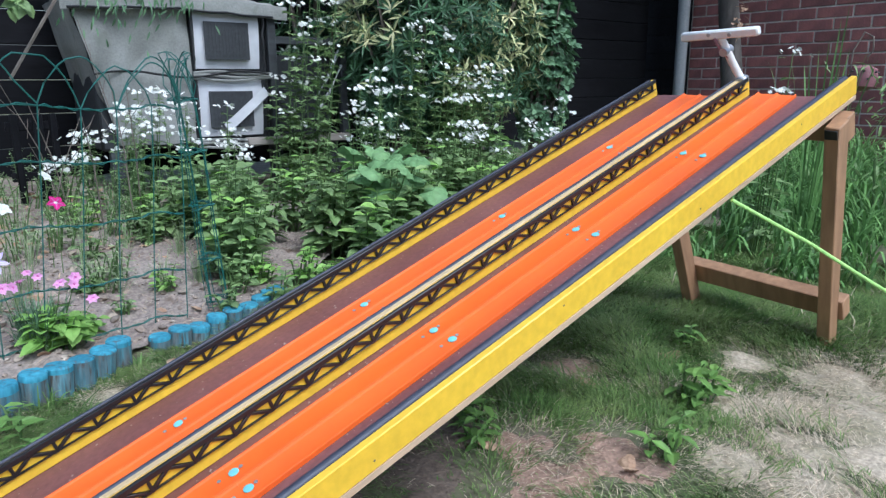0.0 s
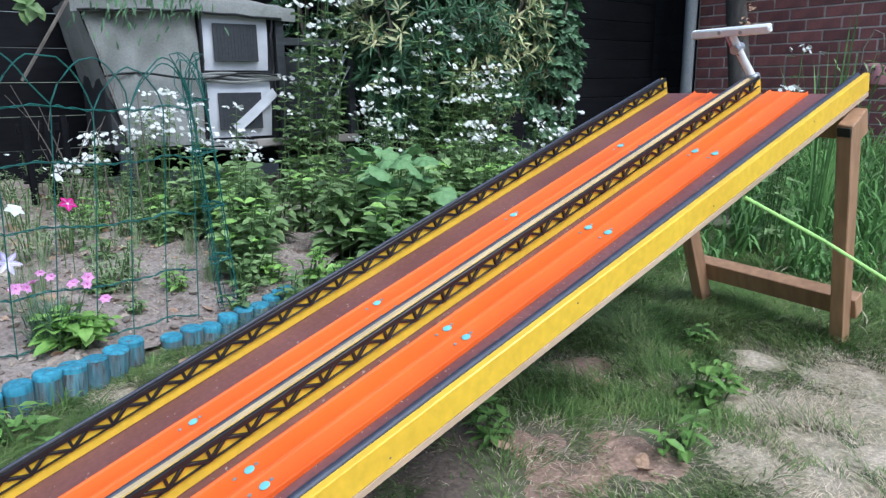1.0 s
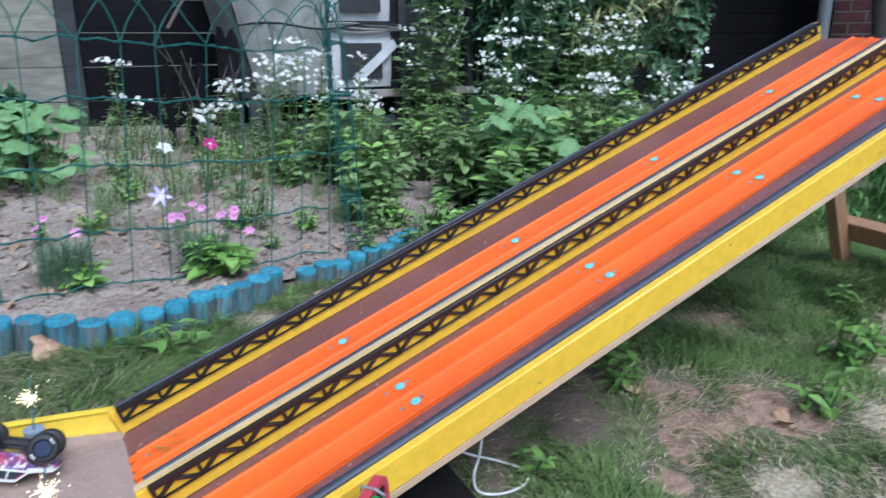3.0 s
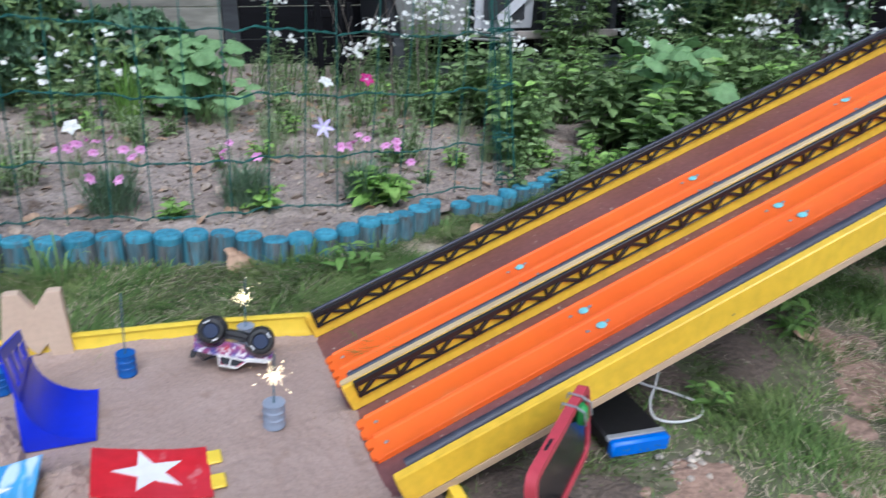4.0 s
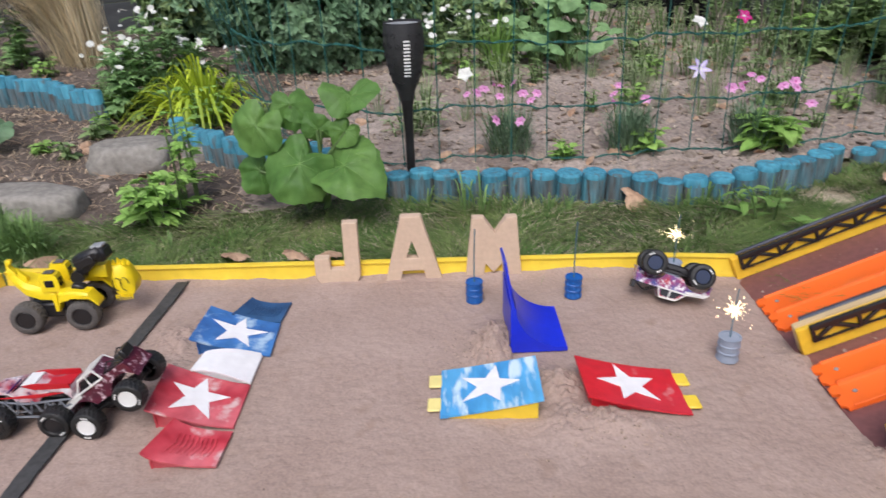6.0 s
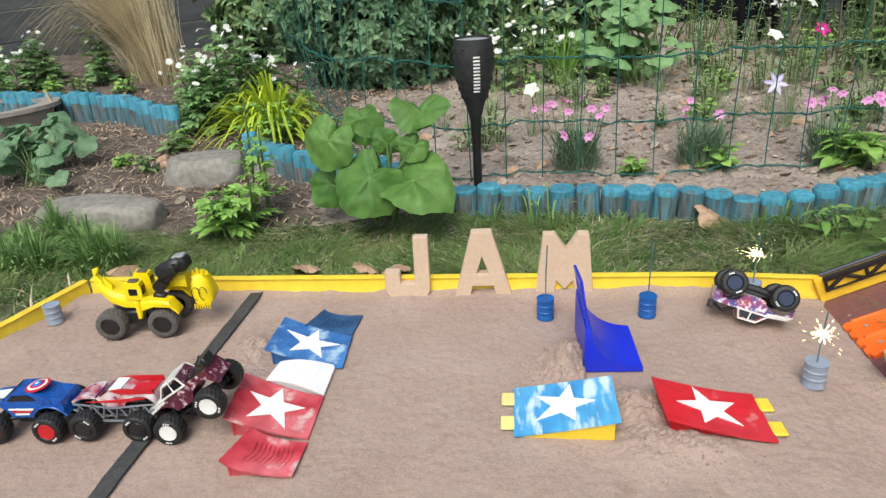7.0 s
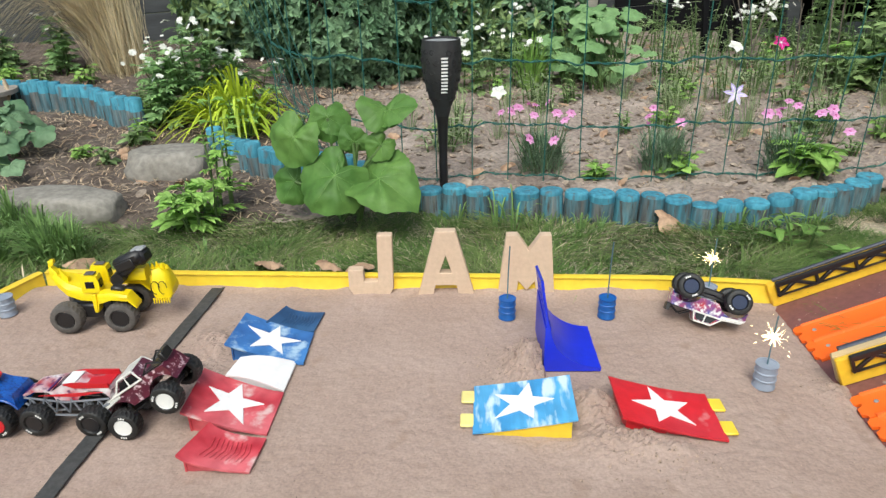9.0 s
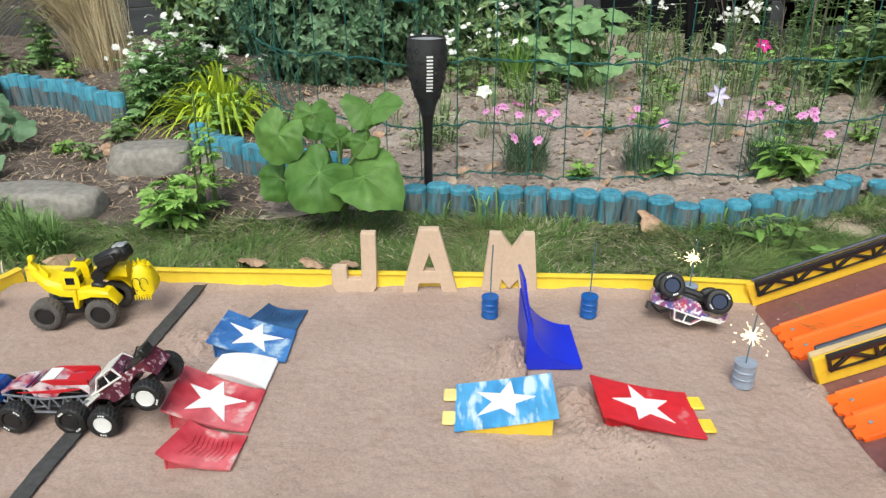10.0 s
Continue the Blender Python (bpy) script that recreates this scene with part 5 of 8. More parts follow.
part("arm_joint", Geo().cyl((0.034, -0.016, 0.070), (0.034, 0.006, 0.070), 0.009, n=12), M["black_plastic"], arm)
part("glass_dome", Geo().box((0, 0, 0), (0.018, 0.015, 0.004), pose(0.064, 0.003, 0.1085, 0, -10, -8), b=0.0015), M["steel"], arm, "grey glassy hatch")
part("neck", hull(Geo(), [(0.030, 0.056, 0.070, 0.010, 0.008), (0.050, 0.062, 0.078, 0.011, 0.008), (0.066, 0.060, 0.078, 0.010, 0.008)], Matrix.Translation((0, 0.012, 0))), M["yellow_toy"], yt)
bucket = part("bucket", hull(Geo(), [(0.064, 0.046, 0.070, 0.018, 0.012), (0.069, 0.036, 0.080, 0.023, 0.013), (0.080, 0.028, 0.083, 0.024, 0.011), (0.091, 0.027, 0.072, 0.020, 0.010), (0.097, 0.038, 0.050, 0.016, 0.011)], Matrix.Translation((0, 0.012, 0))), M["yellow_toy"], yt, "yellow bucket", m=Matrix.Translation((0.083, 0.012, 0.052)) @ Matrix.Scale(0.84, 4) @ Matrix.Translation((-0.076, -0.012, -0.052)))
for k in range(7):
    part("bucket_tooth", Geo().cyl((0.068 + 0.0042 * k, -0.013, 0.034), (0.068 + 0.0042 * k, -0.015, 0.025), 0.002, 0.0008, 6), M["yellow_toy"], bucket)
for k in range(4):
    part("crest_spike", Geo().cyl((0.067 + 0.008 * k, 0.008, 0.080), (0.068 + 0.008 * k, 0.006, 0.093 - 0.003 * abs(k - 1)), 0.004, 0.001, 6), M["yellow_toy"], bucket)
for x in (0.074, 0.086):
    part("eye_ring", Geo().tube([(x + 0.007 * math.cos(q * 0.6), -0.0145, 0.054 + 0.012 * math.sin(q * 0.6)) for q in range(9)], 0.0007, 5), M["black_plastic"], bucket, "thin black painted outline")

# ---- solar torch ----
torch = thing("solar_torch", "black plastic solar torch with a cut-out pattern, staked by the logs", "garden torch", pose(-0.232, 1.638, -0.01))
part("stake", Geo().lathe([(0.0085, -0.03), (0.0085, 0.10), (0.0105, 0.15), (0.013, 0.165), (0.010, 0.166), (0.0, 0.166)], 18), M["black_plastic"], torch)
part("head", Geo().lathe([(0.013, 0.163), (0.017, 0.18), (0.027, 0.205), (0.0345, 0.235), (0.0375, 0.265), (0.0365, 0.29), (0.0350, 0.304), (0.0335, 0.304), (0.034, 0.298), (0.0, 0.297)], 32), M["torch_shell"], torch)
part("solar_panel", Geo().lathe([(0.033, 0.2975), (0.033, 0.300), (0.0, 0.3005)], 28), M["steel"], torch, "grey glass solar panel")
for k in range(11):
    a, z = -1.38, 0.212 + 0.0062 * k
    rr = np.interp(z, [0.205, 0.235, 0.265, 0.29], [0.027, 0.0345, 0.0375, 0.0365])
    part("light_slot", Geo().box((rr - 0.0004, 0, z), (0.002, 0.012, 0.0032), Matrix.Rotation(a, 4, "Z"), b=0.0004), M["white_plastic"], torch, "frosted white light slot")
for k in range(84):
    row, col = k // 14, k % 14
    a, z = 2 * math.pi * (col + 0.5 * (row % 2)) / 14, 0.200 + 0.0165 * row
    off = (a + 1.38 + math.pi) % (2 * math.pi) - math.pi
    if abs(off) < 0.24:
        continue
    rr = np.interp(z, [0.18, 0.205, 0.235, 0.265, 0.29], [0.017, 0.027, 0.0345, 0.0375, 0.0365]) - 0.0003
    size, turn = 0.0066, 0.8 * k
    pts = []
    for q in range(10):
        w = turn + q * 0.72
        f = size * (1 - q * 0.075)
        pts.append(((rr + 0.0002) * math.cos(a + f * math.cos(w) / rr), (rr + 0.0002) * math.sin(a + f * math.cos(w) / rr), z + f * math.sin(w)))
    part("scroll_rib", Geo().tube(pts, 0.0009, 5), M["black_plastic"], torch)

# ---- wire fence round the bed ----
fence = thing("wire_fence", "low green wire border fence with looped tops", "wire fence")
FENCE = [(-0.62, 1.90), (-0.45, 1.74), (-0.25, 1.705), (0.05, 1.69), (0.35, 1.70), (0.60, 1.735), (0.84, 1.775)]


def along(pts, s):
    total = 0.0
    for a, b in zip(pts, pts[1:]):
        d = math.dist(a, b)
        if s <= total + d or b is pts[-1]:
            u = (s - total) / d
            return a[0] + (b[0] - a[0]) * u, a[1] + (b[1] - a[1]) * u
        total += d


flen = sum(math.dist(a, b) for a, b in zip(FENCE, FENCE[1:]))


def fence_run(pts, length, pitch, top, seed, lean=0.0, wire=0.0015):
    rnd = random.Random(seed)
    n = int(length / pitch)
    jig = [rnd.uniform(-0.013, 0.013) for _ in range(n + 3)]

    def at(k, z):
        x, y = along(pts, min(max(k * pitch, 0.0), length))
        b = z / top
        return (x + jig[min(max(int(k), 0), n)] * b + lean * b, y + 0.012 * noise.noise((x * 4, z * 5, seed)) + 0.03 * b * noise.noise((x * 1.5, 1, seed)), bed_z(x, y) - 0.01 + z)

    for k in range(n + 1):
        part("upright_wire", Geo().tube([at(k, top * 0.84 * q / 6) for q in range(7)], wire * 0.8, 5), M["wire"], fence)
        if k % 2 == 0 and k + 2 <= n:
            pts2 = []
            for q in range(13):
                u = q / 12
                pts2.append(at(k + 2 * u, top * 0.84 + top * 0.17 * math.sin(math.pi * u) ** 0.75))
            part("top_loop", Geo().tube(pts2, wire, 5), M["wire"], fence)
            pts2 = [at(k + 1 + 2 * q / 12 if k + 3 <= n else k + 2 * q / 12, top * 0.84 + top * 0.15 * math.sin(math.pi * q / 12) ** 0.75) for q in range(13)]
            part("top_loop", Geo().tube(pts2, wire, 5), M["wire"], fence)
    for z in (0.02, 0.125, 0.25, 0.37, top * 0.84):
        for off in (0.0, math.pi):
            pts2 = []
            for q in range(int(n * 6) + 1):
                k = q / 6
                x, y, zz = at(k, z)
                pts2.append((x, y + 0.0016 * math.cos(q * 1.6 + off), zz + 0.0016 * math.sin(q * 1.6 + off) - 0.004 * math.sin(k * 1.3)))
            part("cross_wire", Geo().tube(pts2, wire * 0.75, 4), M["wire"], fence)


fence_run(FENCE, flen, 0.073, 0.56, 11)
slack = [(-0.44, 1.76), (-0.52, 1.90), (-0.62, 2.06), (-0.66, 2.26)]
fence_run(slack, sum(math.dist(a, b) for a, b in zip(slack, slack[1:])), 0.085, 0.50, 13, -0.16, 0.0012)
roll = [(0.84 + 0.004 * k + 0.03 * math.cos(k * 1.9), 1.775 + 0.006 * k + 0.03 * math.sin(k * 1.9)) for k in range(10)]
fence_run(roll, sum(math.dist(a, b) for a, b in zip(roll, roll[1:])), 0.05, 0.57, 12, -0.085, 0.0012)

# ---- house wall, shed, boundary fence: these stand plumb, while the arena lies a little off level ----
PLUMB = Vector((0, 0, 1)).rotation_difference(Vector((-0.06, 0.045, 1))).to_matrix().to_4x4()


def plumb(x, y, z=0.0):
    p = Matrix.Translation((x, y, z))
    return p @ PLUMB @ p.inverted()


WALL_X = 5.2
wall = tagged(part("wall_house", Geo().box((WALL_X + 0.12, 1.25, 1.4), (0.22, 4.04, 3.0), b=0.0), M["mortar"], m=plumb(5.2, 2.7, 0.5)), "red brick house wall with pale mortar", "brick wall", kind="structure")
tagged(part("wall_shed", Geo().box((WALL_X - 0.02, 4.17, 1.3), (0.1, 1.78, 3.0), b=0.0), M["shade_board"], m=plumb(5.2, 2.7, 0.5)), "black timber shed wall, coloured darker for its shaded nook", "shed wall", kind="structure")
drain = thing("drainpipe", "grey plastic drainpipe on the house corner", "drainpipe", plumb(5.2, 2.7, 0.5) @ pose(5.04, 3.235, 0.05))
part("pipe", Geo().cyl((0, 0, -0.1), (0, 0, 2.6), 0.042, n=16), M["steel"], drain)
for z in (0.5, 1.5):
    part("pipe_clip", Geo().cyl((0, 0, z), (0, 0, z + 0.04), 0.049, n=16).box((0.045, 0, z + 0.02), (0.05, 0.02, 0.03), b=0.003), M["steel"], drain)

# fence behind bed and hutch; its lit and shaded stretches are painted into the boards
fence_back = thing("boundary_fence", "weathered horizontal-board fence behind the bed, lit and shaded lengths coloured apart", "board fence", plumb(0.5, 3.5))
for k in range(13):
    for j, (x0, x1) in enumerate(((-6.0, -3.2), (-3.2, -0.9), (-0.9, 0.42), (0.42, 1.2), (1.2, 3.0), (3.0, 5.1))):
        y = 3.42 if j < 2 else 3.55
        # near black for the shaded length, pale for the lit one
        skin = M["shade_board"] if j >= 3 else M["lit_board"] if j == 2 else M["grey_board"]
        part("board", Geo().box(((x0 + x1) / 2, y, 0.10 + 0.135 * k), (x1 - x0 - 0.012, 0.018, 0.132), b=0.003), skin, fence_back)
for x, y in ((-5.9, 3.45), (-3.2, 3.45), (-0.9, 3.45), (0.42, 3.58), (1.2, 3.58), (3.0, 3.58)):
    part("post", Geo().box((x, y - 0.04, 0.95), (0.07, 0.05, 1.9), b=0.004), M["grey_board"], fence_back)

# ---- rabbit hutch under a canvas cover ----
hutch = thing("pet_hutch", "wooden pet hutch under a loose grey canvas cover with clear windows", "hutch", plumb(1.25, 2.95, 0.3) @ pose(1.25, 2.95, 0.0, 0, 0, -4))


def cloth(u, v, x0, x1, z0, z1, amp, seed):
    x, z = x0 + (x1 - x0) * u, z0 + (z1 - z0) * v
    return (x, -0.014 * math.sin(v * 2.6) + amp * noise.noise((x * 5, z * 4, seed)) + 0.4 * amp * noise.noise((x * 15, z * 9, seed)), z)


# solid body in the colour of the unlit inside
part("body", Geo().box((0.0, 0.26, 0.50), (0.66, 0.46, 0.50), b=0.01), M["inside_shade"], hutch)
part("cover_front", Geo().sheet(lambda u, v: cloth(u, v, -0.40 + 0.13 * (1 - v), 0.0, 0.27, 0.80, 0.048, 3), 34, 34), M["canvas"], hutch)
part("cover_roof", Geo().sheet(lambda u, v: (-0.42 + 0.80 * u, -0.04 + 0.56 * v, 0.795 + 0.10 * v - 0.04 * abs(u - 0.45) + 0.010 * noise.noise((u * 6, v * 5, 8))), 24, 14, 0.004), M["canvas"], hutch)
part("cover_valance", Geo().sheet(lambda u, v: (-0.42 + 0.80 * u, -0.045 + 0.008 * noise.noise((u * 12, v, 2)), 0.75 + 0.05 * v - 0.04 * abs(u - 0.45)), 24, 4), M["canvas"], hutch)
part("cover_side", Geo().sheet(lambda u, v: (-0.27 - 0.13 * v + 0.02 * noise.noise((u * 5, v * 5, 4)), 0.0 + 0.5 * u, 0.27 + 0.52 * v), 14, 14), M["canvas"], hutch)
for z0, z1 in ((0.545, 0.755), (0.29, 0.50)):
    win = part("window_panel", Geo().sheet(lambda u, v: cloth(u, v, 0.02, 0.27, z0, z1, 0.006, 5), 16, 12, 0.002), M["clear"], hutch, "crinkled clear plastic window")
    # no hole here: a dark panel paints the shade behind the mesh
    part("dark_opening", Geo().box((0.14, -0.024, (z0 + z1) / 2 - 0.005), (0.172, 0.004, (z1 - z0) * 0.66), b=0.001), M["inside_shade"], win, "near-black panel painted as the unlit inside, behind wire mesh")
    for k in range(12):
        part("wire_mesh", Geo().box((0.07 + 0.0128 * k, -0.0275, (z0 + z1) / 2 - 0.005), (0.0008, 0.001, (z1 - z0) * 0.6), b=0.0), M["grey_board"], win)
    for k in range(8):
        part("wire_mesh", Geo().box((0.14, -0.0275, z0 + 0.045 + (z1 - z0) * 0.08 * k), (0.15, 0.001, 0.0008), b=0.0), M["grey_board"], win)
    for x in (0.008, 0.283):
        part("zip", Geo().tube([(x + 0.006 * noise.noise((x * 9, q * 0.8, 2)), -0.026, z0 - 0.015 + (z1 - z0 + 0.03) * q / 10) for q in range(11)], 0.005, 6), M["black_plastic"], win, "black zip edge")
    for q in range(3):
        part("cover_fold", Geo().tube([(0.0 + 0.31 * k / 6, -0.03, z0 - 0.018 - 0.012 * q + 0.006 * math.sin(k + q)) for k in range(7)], 0.0055, 6), M["canvas"], hutch)
part("seam_piping", Geo().tube([(-0.40 + 0.72 * k / 12, -0.052 + 0.004 * math.sin(k * 1.7), 0.752 - 0.03 * abs(k / 12 - 0.45) + 0.003 * math.sin(k * 2.3)) for k in range(13)], 0.0045, 6), M["black_plastic"], hutch, "black seam piping")
part("seam_piping", Geo().tube([(-0.34 + 0.64 * k / 12, -0.042 + 0.010 * math.sin(k * 0.9), 0.522 + 0.012 * math.sin(k * 0.8)) for k in range(13)], 0.0042, 6), M["black_plastic"], hutch, "black seam piping")
# pale strip slanting up across the lower window
part("loose_film", Geo().sheet(lambda u, v: (0.10 + 0.17 * u + 0.02 * v, -0.036 - 0.006 * math.sin(u * 3.1), 0.335 + 0.14 * u - 0.03 * v), 8, 3, 0.001), M["clear"], hutch, "pale strip slanting across the lower window")
part("frame_post", Geo().box((0.322, -0.006, 0.52), (0.035, 0.03, 0.52), b=0.003), M["grey_board"], hutch)
part("frame_post", Geo().box((0.64, 0.0, 0.46), (0.03, 0.03, 0.42), b=0.003), M["grey_board"], hutch)
# run side is a solid board, its inner shade given as colour
part("run_side", Geo().box((0.48, 0.1, 0.43), (0.30, 0.01, 0.34), b=0.002), M["inside_shade"], hutch)
part("run_rail", Geo().box((0.48, 0.0, 0.655), (0.30, 0.025, 0.03), b=0.003), M["grey_board"], hutch)
part("base_plank", Geo().box((0.42, -0.02, 0.262), (0.46, 0.05, 0.03), b=0.004), M["ply_grey"], hutch)
for x in (-0.28, 0.34, 0.60):
    part("leg", Geo().box((x, 0.05, 0.16), (0.045, 0.045, 0.20), b=0.004), M["grey_board"], hutch)
# two pale slanting strips before the run
for x0, z0, x1, z1 in ((0.50, 0.36, 0.63, 0.56), (0.50, 0.42, 0.62, 0.62)):
    part("plastic_strip", Geo().tube([(x0, -0.012, z0), ((x0 + x1) / 2, -0.02, (z0 + z1) / 2 - 0.01), (x1, -0.012, z1)], 0.007, 6), M["clear"], hutch)

# timber frame left leaning by the hutch
tf = thing("timber_frame", "old dark timber frame leaning beside the covered hutch", "timber frame", plumb(0.72, 2.97, 0.1) @ pose(0.72, 2.97, 0.07))
for x, w in ((-0.055, 0.022), (0.015, 0.030), (0.062, 0.020)):
    part("upright", Geo().box((x, 0.0, 0.14), (w, 0.022, 0.30), b=0.003), M["shade_board"], tf)
for z in (0.08, 0.25):
    part("rail", Geo().box((0.0, 0.016, z), (0.16, 0.014, 0.03), b=0.003), M["shade_board"], tf)

# ---- things round the foot of the ramp ----
PHONE = pose(0.365, 0.750, 0.077, 0, 0, 40.5) @ pose(0, 0, 0, -7, -4, 0)
case = thing("phone_on_stand", "smartphone in a pink-red bumper case held upright on a small stand", "phone", PHONE)


def rounded(w, h, r, n=6):
    return [(sx * (w / 2 - r) + r * math.cos(a0 + math.pi / 2 * k / n), sz * (h / 2 - r) + r * math.sin(a0 + math.pi / 2 * k / n))
            for sx, sz, a0 in ((1, 1, 0), (-1, 1, math.pi / 2), (-1, -1, math.pi), (1, -1, 1.5 * math.pi)) for k in range(n + 1)]


outer, inner, g = rounded(0.152, 0.082, 0.014), rounded(0.138, 0.068, 0.009), Geo()
n = len(outer)
g.v = [(x, y, z) for ring, ys in ((outer, (-0.0048, 0.0045)), (inner, (-0.0048, 0.0045))) for y in ys for x, z in ring]
for i in range(n):
    j = (i + 1) % n
    g.f += [(i, j, n + j, n + i), (2 * n + j, 2 * n + i, 3 * n + i, 3 * n + j), (j, i, 2 * n + i, 2 * n + j), (n + i, n + j, 3 * n + j, 3 * n + i)]
part("case_frame", g, M["phone_red"], case)
part("screen", Geo().prism(inner, -0.0025, 0.003, Matrix.Rotation(math.pi / 2, 4, "X")), M["black_glass"], case, "dark glossy screen")
part("button", Geo().box((-0.030, 0.0, 0.0414), (0.016, 0.003, 0.0012), b=0.0004), M["black_plastic"], case)
clip = part("clip", Geo().box((0.038, -0.008, 0.029), (0.015, 0.011, 0.021), b=0.004), M["peg_green"], case, "green plastic clamp of the stand")
for x, z in ((0.029, 0.036), (0.047, 0.036)):
    part("clip_arm", Geo().tube([(x, -0.0145, z - 0.012), (x, -0.0135, z + 0.001), (x - 0.001, -0.006, z + 0.0065), (x, 0.0075, z + 0.0065), (x, 0.0085, z + 0.001)], 0.0012, 6), M["chrome"], clip)
for fx, fy in ((0.05, -0.045), (-0.06, -0.03), (0.0, 0.05)):
    part("stand_leg", Geo().tube([(0.0, 0.004, -0.038), (fx * 0.5, fy * 0.5, -0.062), (fx, fy, -0.095)], 0.0022, 6), M["black_plastic"], case, "thin black stand leg")

bank = thing("battery_pack", "flat black battery pack with a bright blue end, under the ramp", "battery pack", pose(0.538, 0.880, ground_z(0.538, 0.880) + 0.003, 0, 0, -4))
part("pack_body", Geo().box((0, 0.025, 0.011), (0.076, 0.12, 0.018), b=0.003), M["black_plastic"], bank)
part("end_cap", Geo().box((0, -0.041, 0.010), (0.077, 0.012, 0.020), b=0.003), M["bank_blue"], bank)
part("end_trim", Geo().box((0, -0.033, 0.018), (0.077, 0.008, 0.006), b=0.001), M["steel"], bank)
lead = [(0.600, 1.00, 0.060), (0.600, 0.962, 0.010), (0.620, 0.948, -0.006), (0.652, 0.925, -0.012), (0.674, 0.893, -0.014), (0.655, 0.872, -0.015), (0.617, 0.868, -0.013), (0.592, 0.880, -0.010), (0.596, 0.898, 0.000), (0.612, 0.912, 0.014), (0.618, 0.918, 0.045), (0.617, 0.922, 0.090), (0.615, 0.925, 0.130)]
fine = []
for k in range(len(lead) - 1):
    p0, p1, p2, p3 = (Vector(lead[min(max(k + o, 0), len(lead) - 1)]) for o in (-1, 0, 1, 2))
    for q in range(6):
        u = q / 6
        fine.append(0.5 * ((2 * p1) + (p2 - p0) * u + (2 * p0 - 5 * p1 + 4 * p2 - p3) * u * u + (3 * p1 - p0 - 3 * p2 + p3) * u ** 3))
tagged(part("charging_cable", Geo().tube(fine, 0.0017, 6), M["cable"]), "white charging cable looped on the grass", "cable")
lead2 = [(0.36, 0.75, -0.012), (0.40, 0.72, -0.016), (0.46, 0.69, -0.015), (0.53, 0.68, -0.012)]
tagged(part("power_lead", Geo().tube(lead2, 0.002, 6), M["black_plastic"]), "thin black lead lying on bare soil", "cable")
tagged(part("guy_line", Geo().tube([(1.254, 0.803, 0.405), (1.36, 0.72, 0.345), (1.447, 0.65, 0.288), (1.75, 0.40, 0.10), (1.85, 0.32, 0.06)], 0.003, 8), M["rope"]), "taut lime-green guy line from the ramp", "guy line")

# ---- pieces of the house wall and shed, in courses ----
rnd = random.Random(21)
bm0 = Geo().box((0, 0, 0), (0.02, 0.215, 0.065), b=0.003).mesh("brick")
bm1 = Geo().box((0, 0, 0), (0.02, 0.1025, 0.065), b=0.003).mesh("brick")
for me in (bm0, bm1):
    me.materials.append(M["brick"])
rest = Geo()
for k in range(39):
    z = -0.04 + 0.075 * k
    y = 3.265
    j = 0
    while y > -0.75:
        half = (j == 0 and k % 2 == 1) or rnd.random() < 0.06
        L = 0.1125 if half else 0.225
        at = (WALL_X + 0.0145 + rnd.uniform(-0.0015, 0.0015), y - L / 2, z)
        if 7 <= k <= 25 and y > 0.0:
            ob = new("brick", bm1 if half else bm0)
            ob.parent = wall
            ob.location = at
        else:
            rest.box(at, (0.02, 0.1025 if half else 0.215, 0.065), b=0.0)
        y -= L
        j += 1
tagged(part("brickwork", rest, M["brick"], wall), kind="stuff")
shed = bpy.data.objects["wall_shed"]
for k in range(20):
    part("weatherboard", Geo().box((WALL_X - 0.085, 4.17, 0.1 + 0.13 * k), (0.016, 1.76, 0.127), b=0.003), M["shade_board"], shed)


# ---- plants ----
def leaf_mesh(name, items, material, sharp=0):
    """Many leaves in one mesh. items: base, direction, length, width, face-up vector."""
    v, f = [], []
    for p, d, L, w, up in items:
        d = d.normalized()
        s = d.cross(up)
        s = s.normalized() if s.length > 1e-4 else Vector((1, 0, 0))
        nrm = s.cross(d)
        k = len(v)
        droop = nrm * (-0.18 * L)
        v += [p, p + d * L * 0.35 + s * w * 0.42 + nrm * w * 0.12, p + d * L * 0.38 - nrm * w * 0.02, p + d * L * 0.35 - s * w * 0.42 + nrm * w * 0.12,
              p + d * L * 0.7 + s * w * 0.34 + droop * 0.4 + nrm * w * 0.1, p + d * L * 0.72 + droop * 0.45, p + d * L * 0.7 - s * w * 0.34 + droop * 0.4 + nrm * w * 0.1, p + d * L + droop]
        f += [(k, k + 1, k + 2), (k, k + 2, k + 3), (k + 1, k + 4, k + 5, k + 2), (k + 2, k + 5, k + 6, k + 3), (k + 4, k + 7, k + 5), (k + 5, k + 7, k + 6)]
    me = bpy.data.meshes.new(name)
    me.from_pydata([tuple(p) for p in v], [], f)
    me.materials.append(material)
    return me


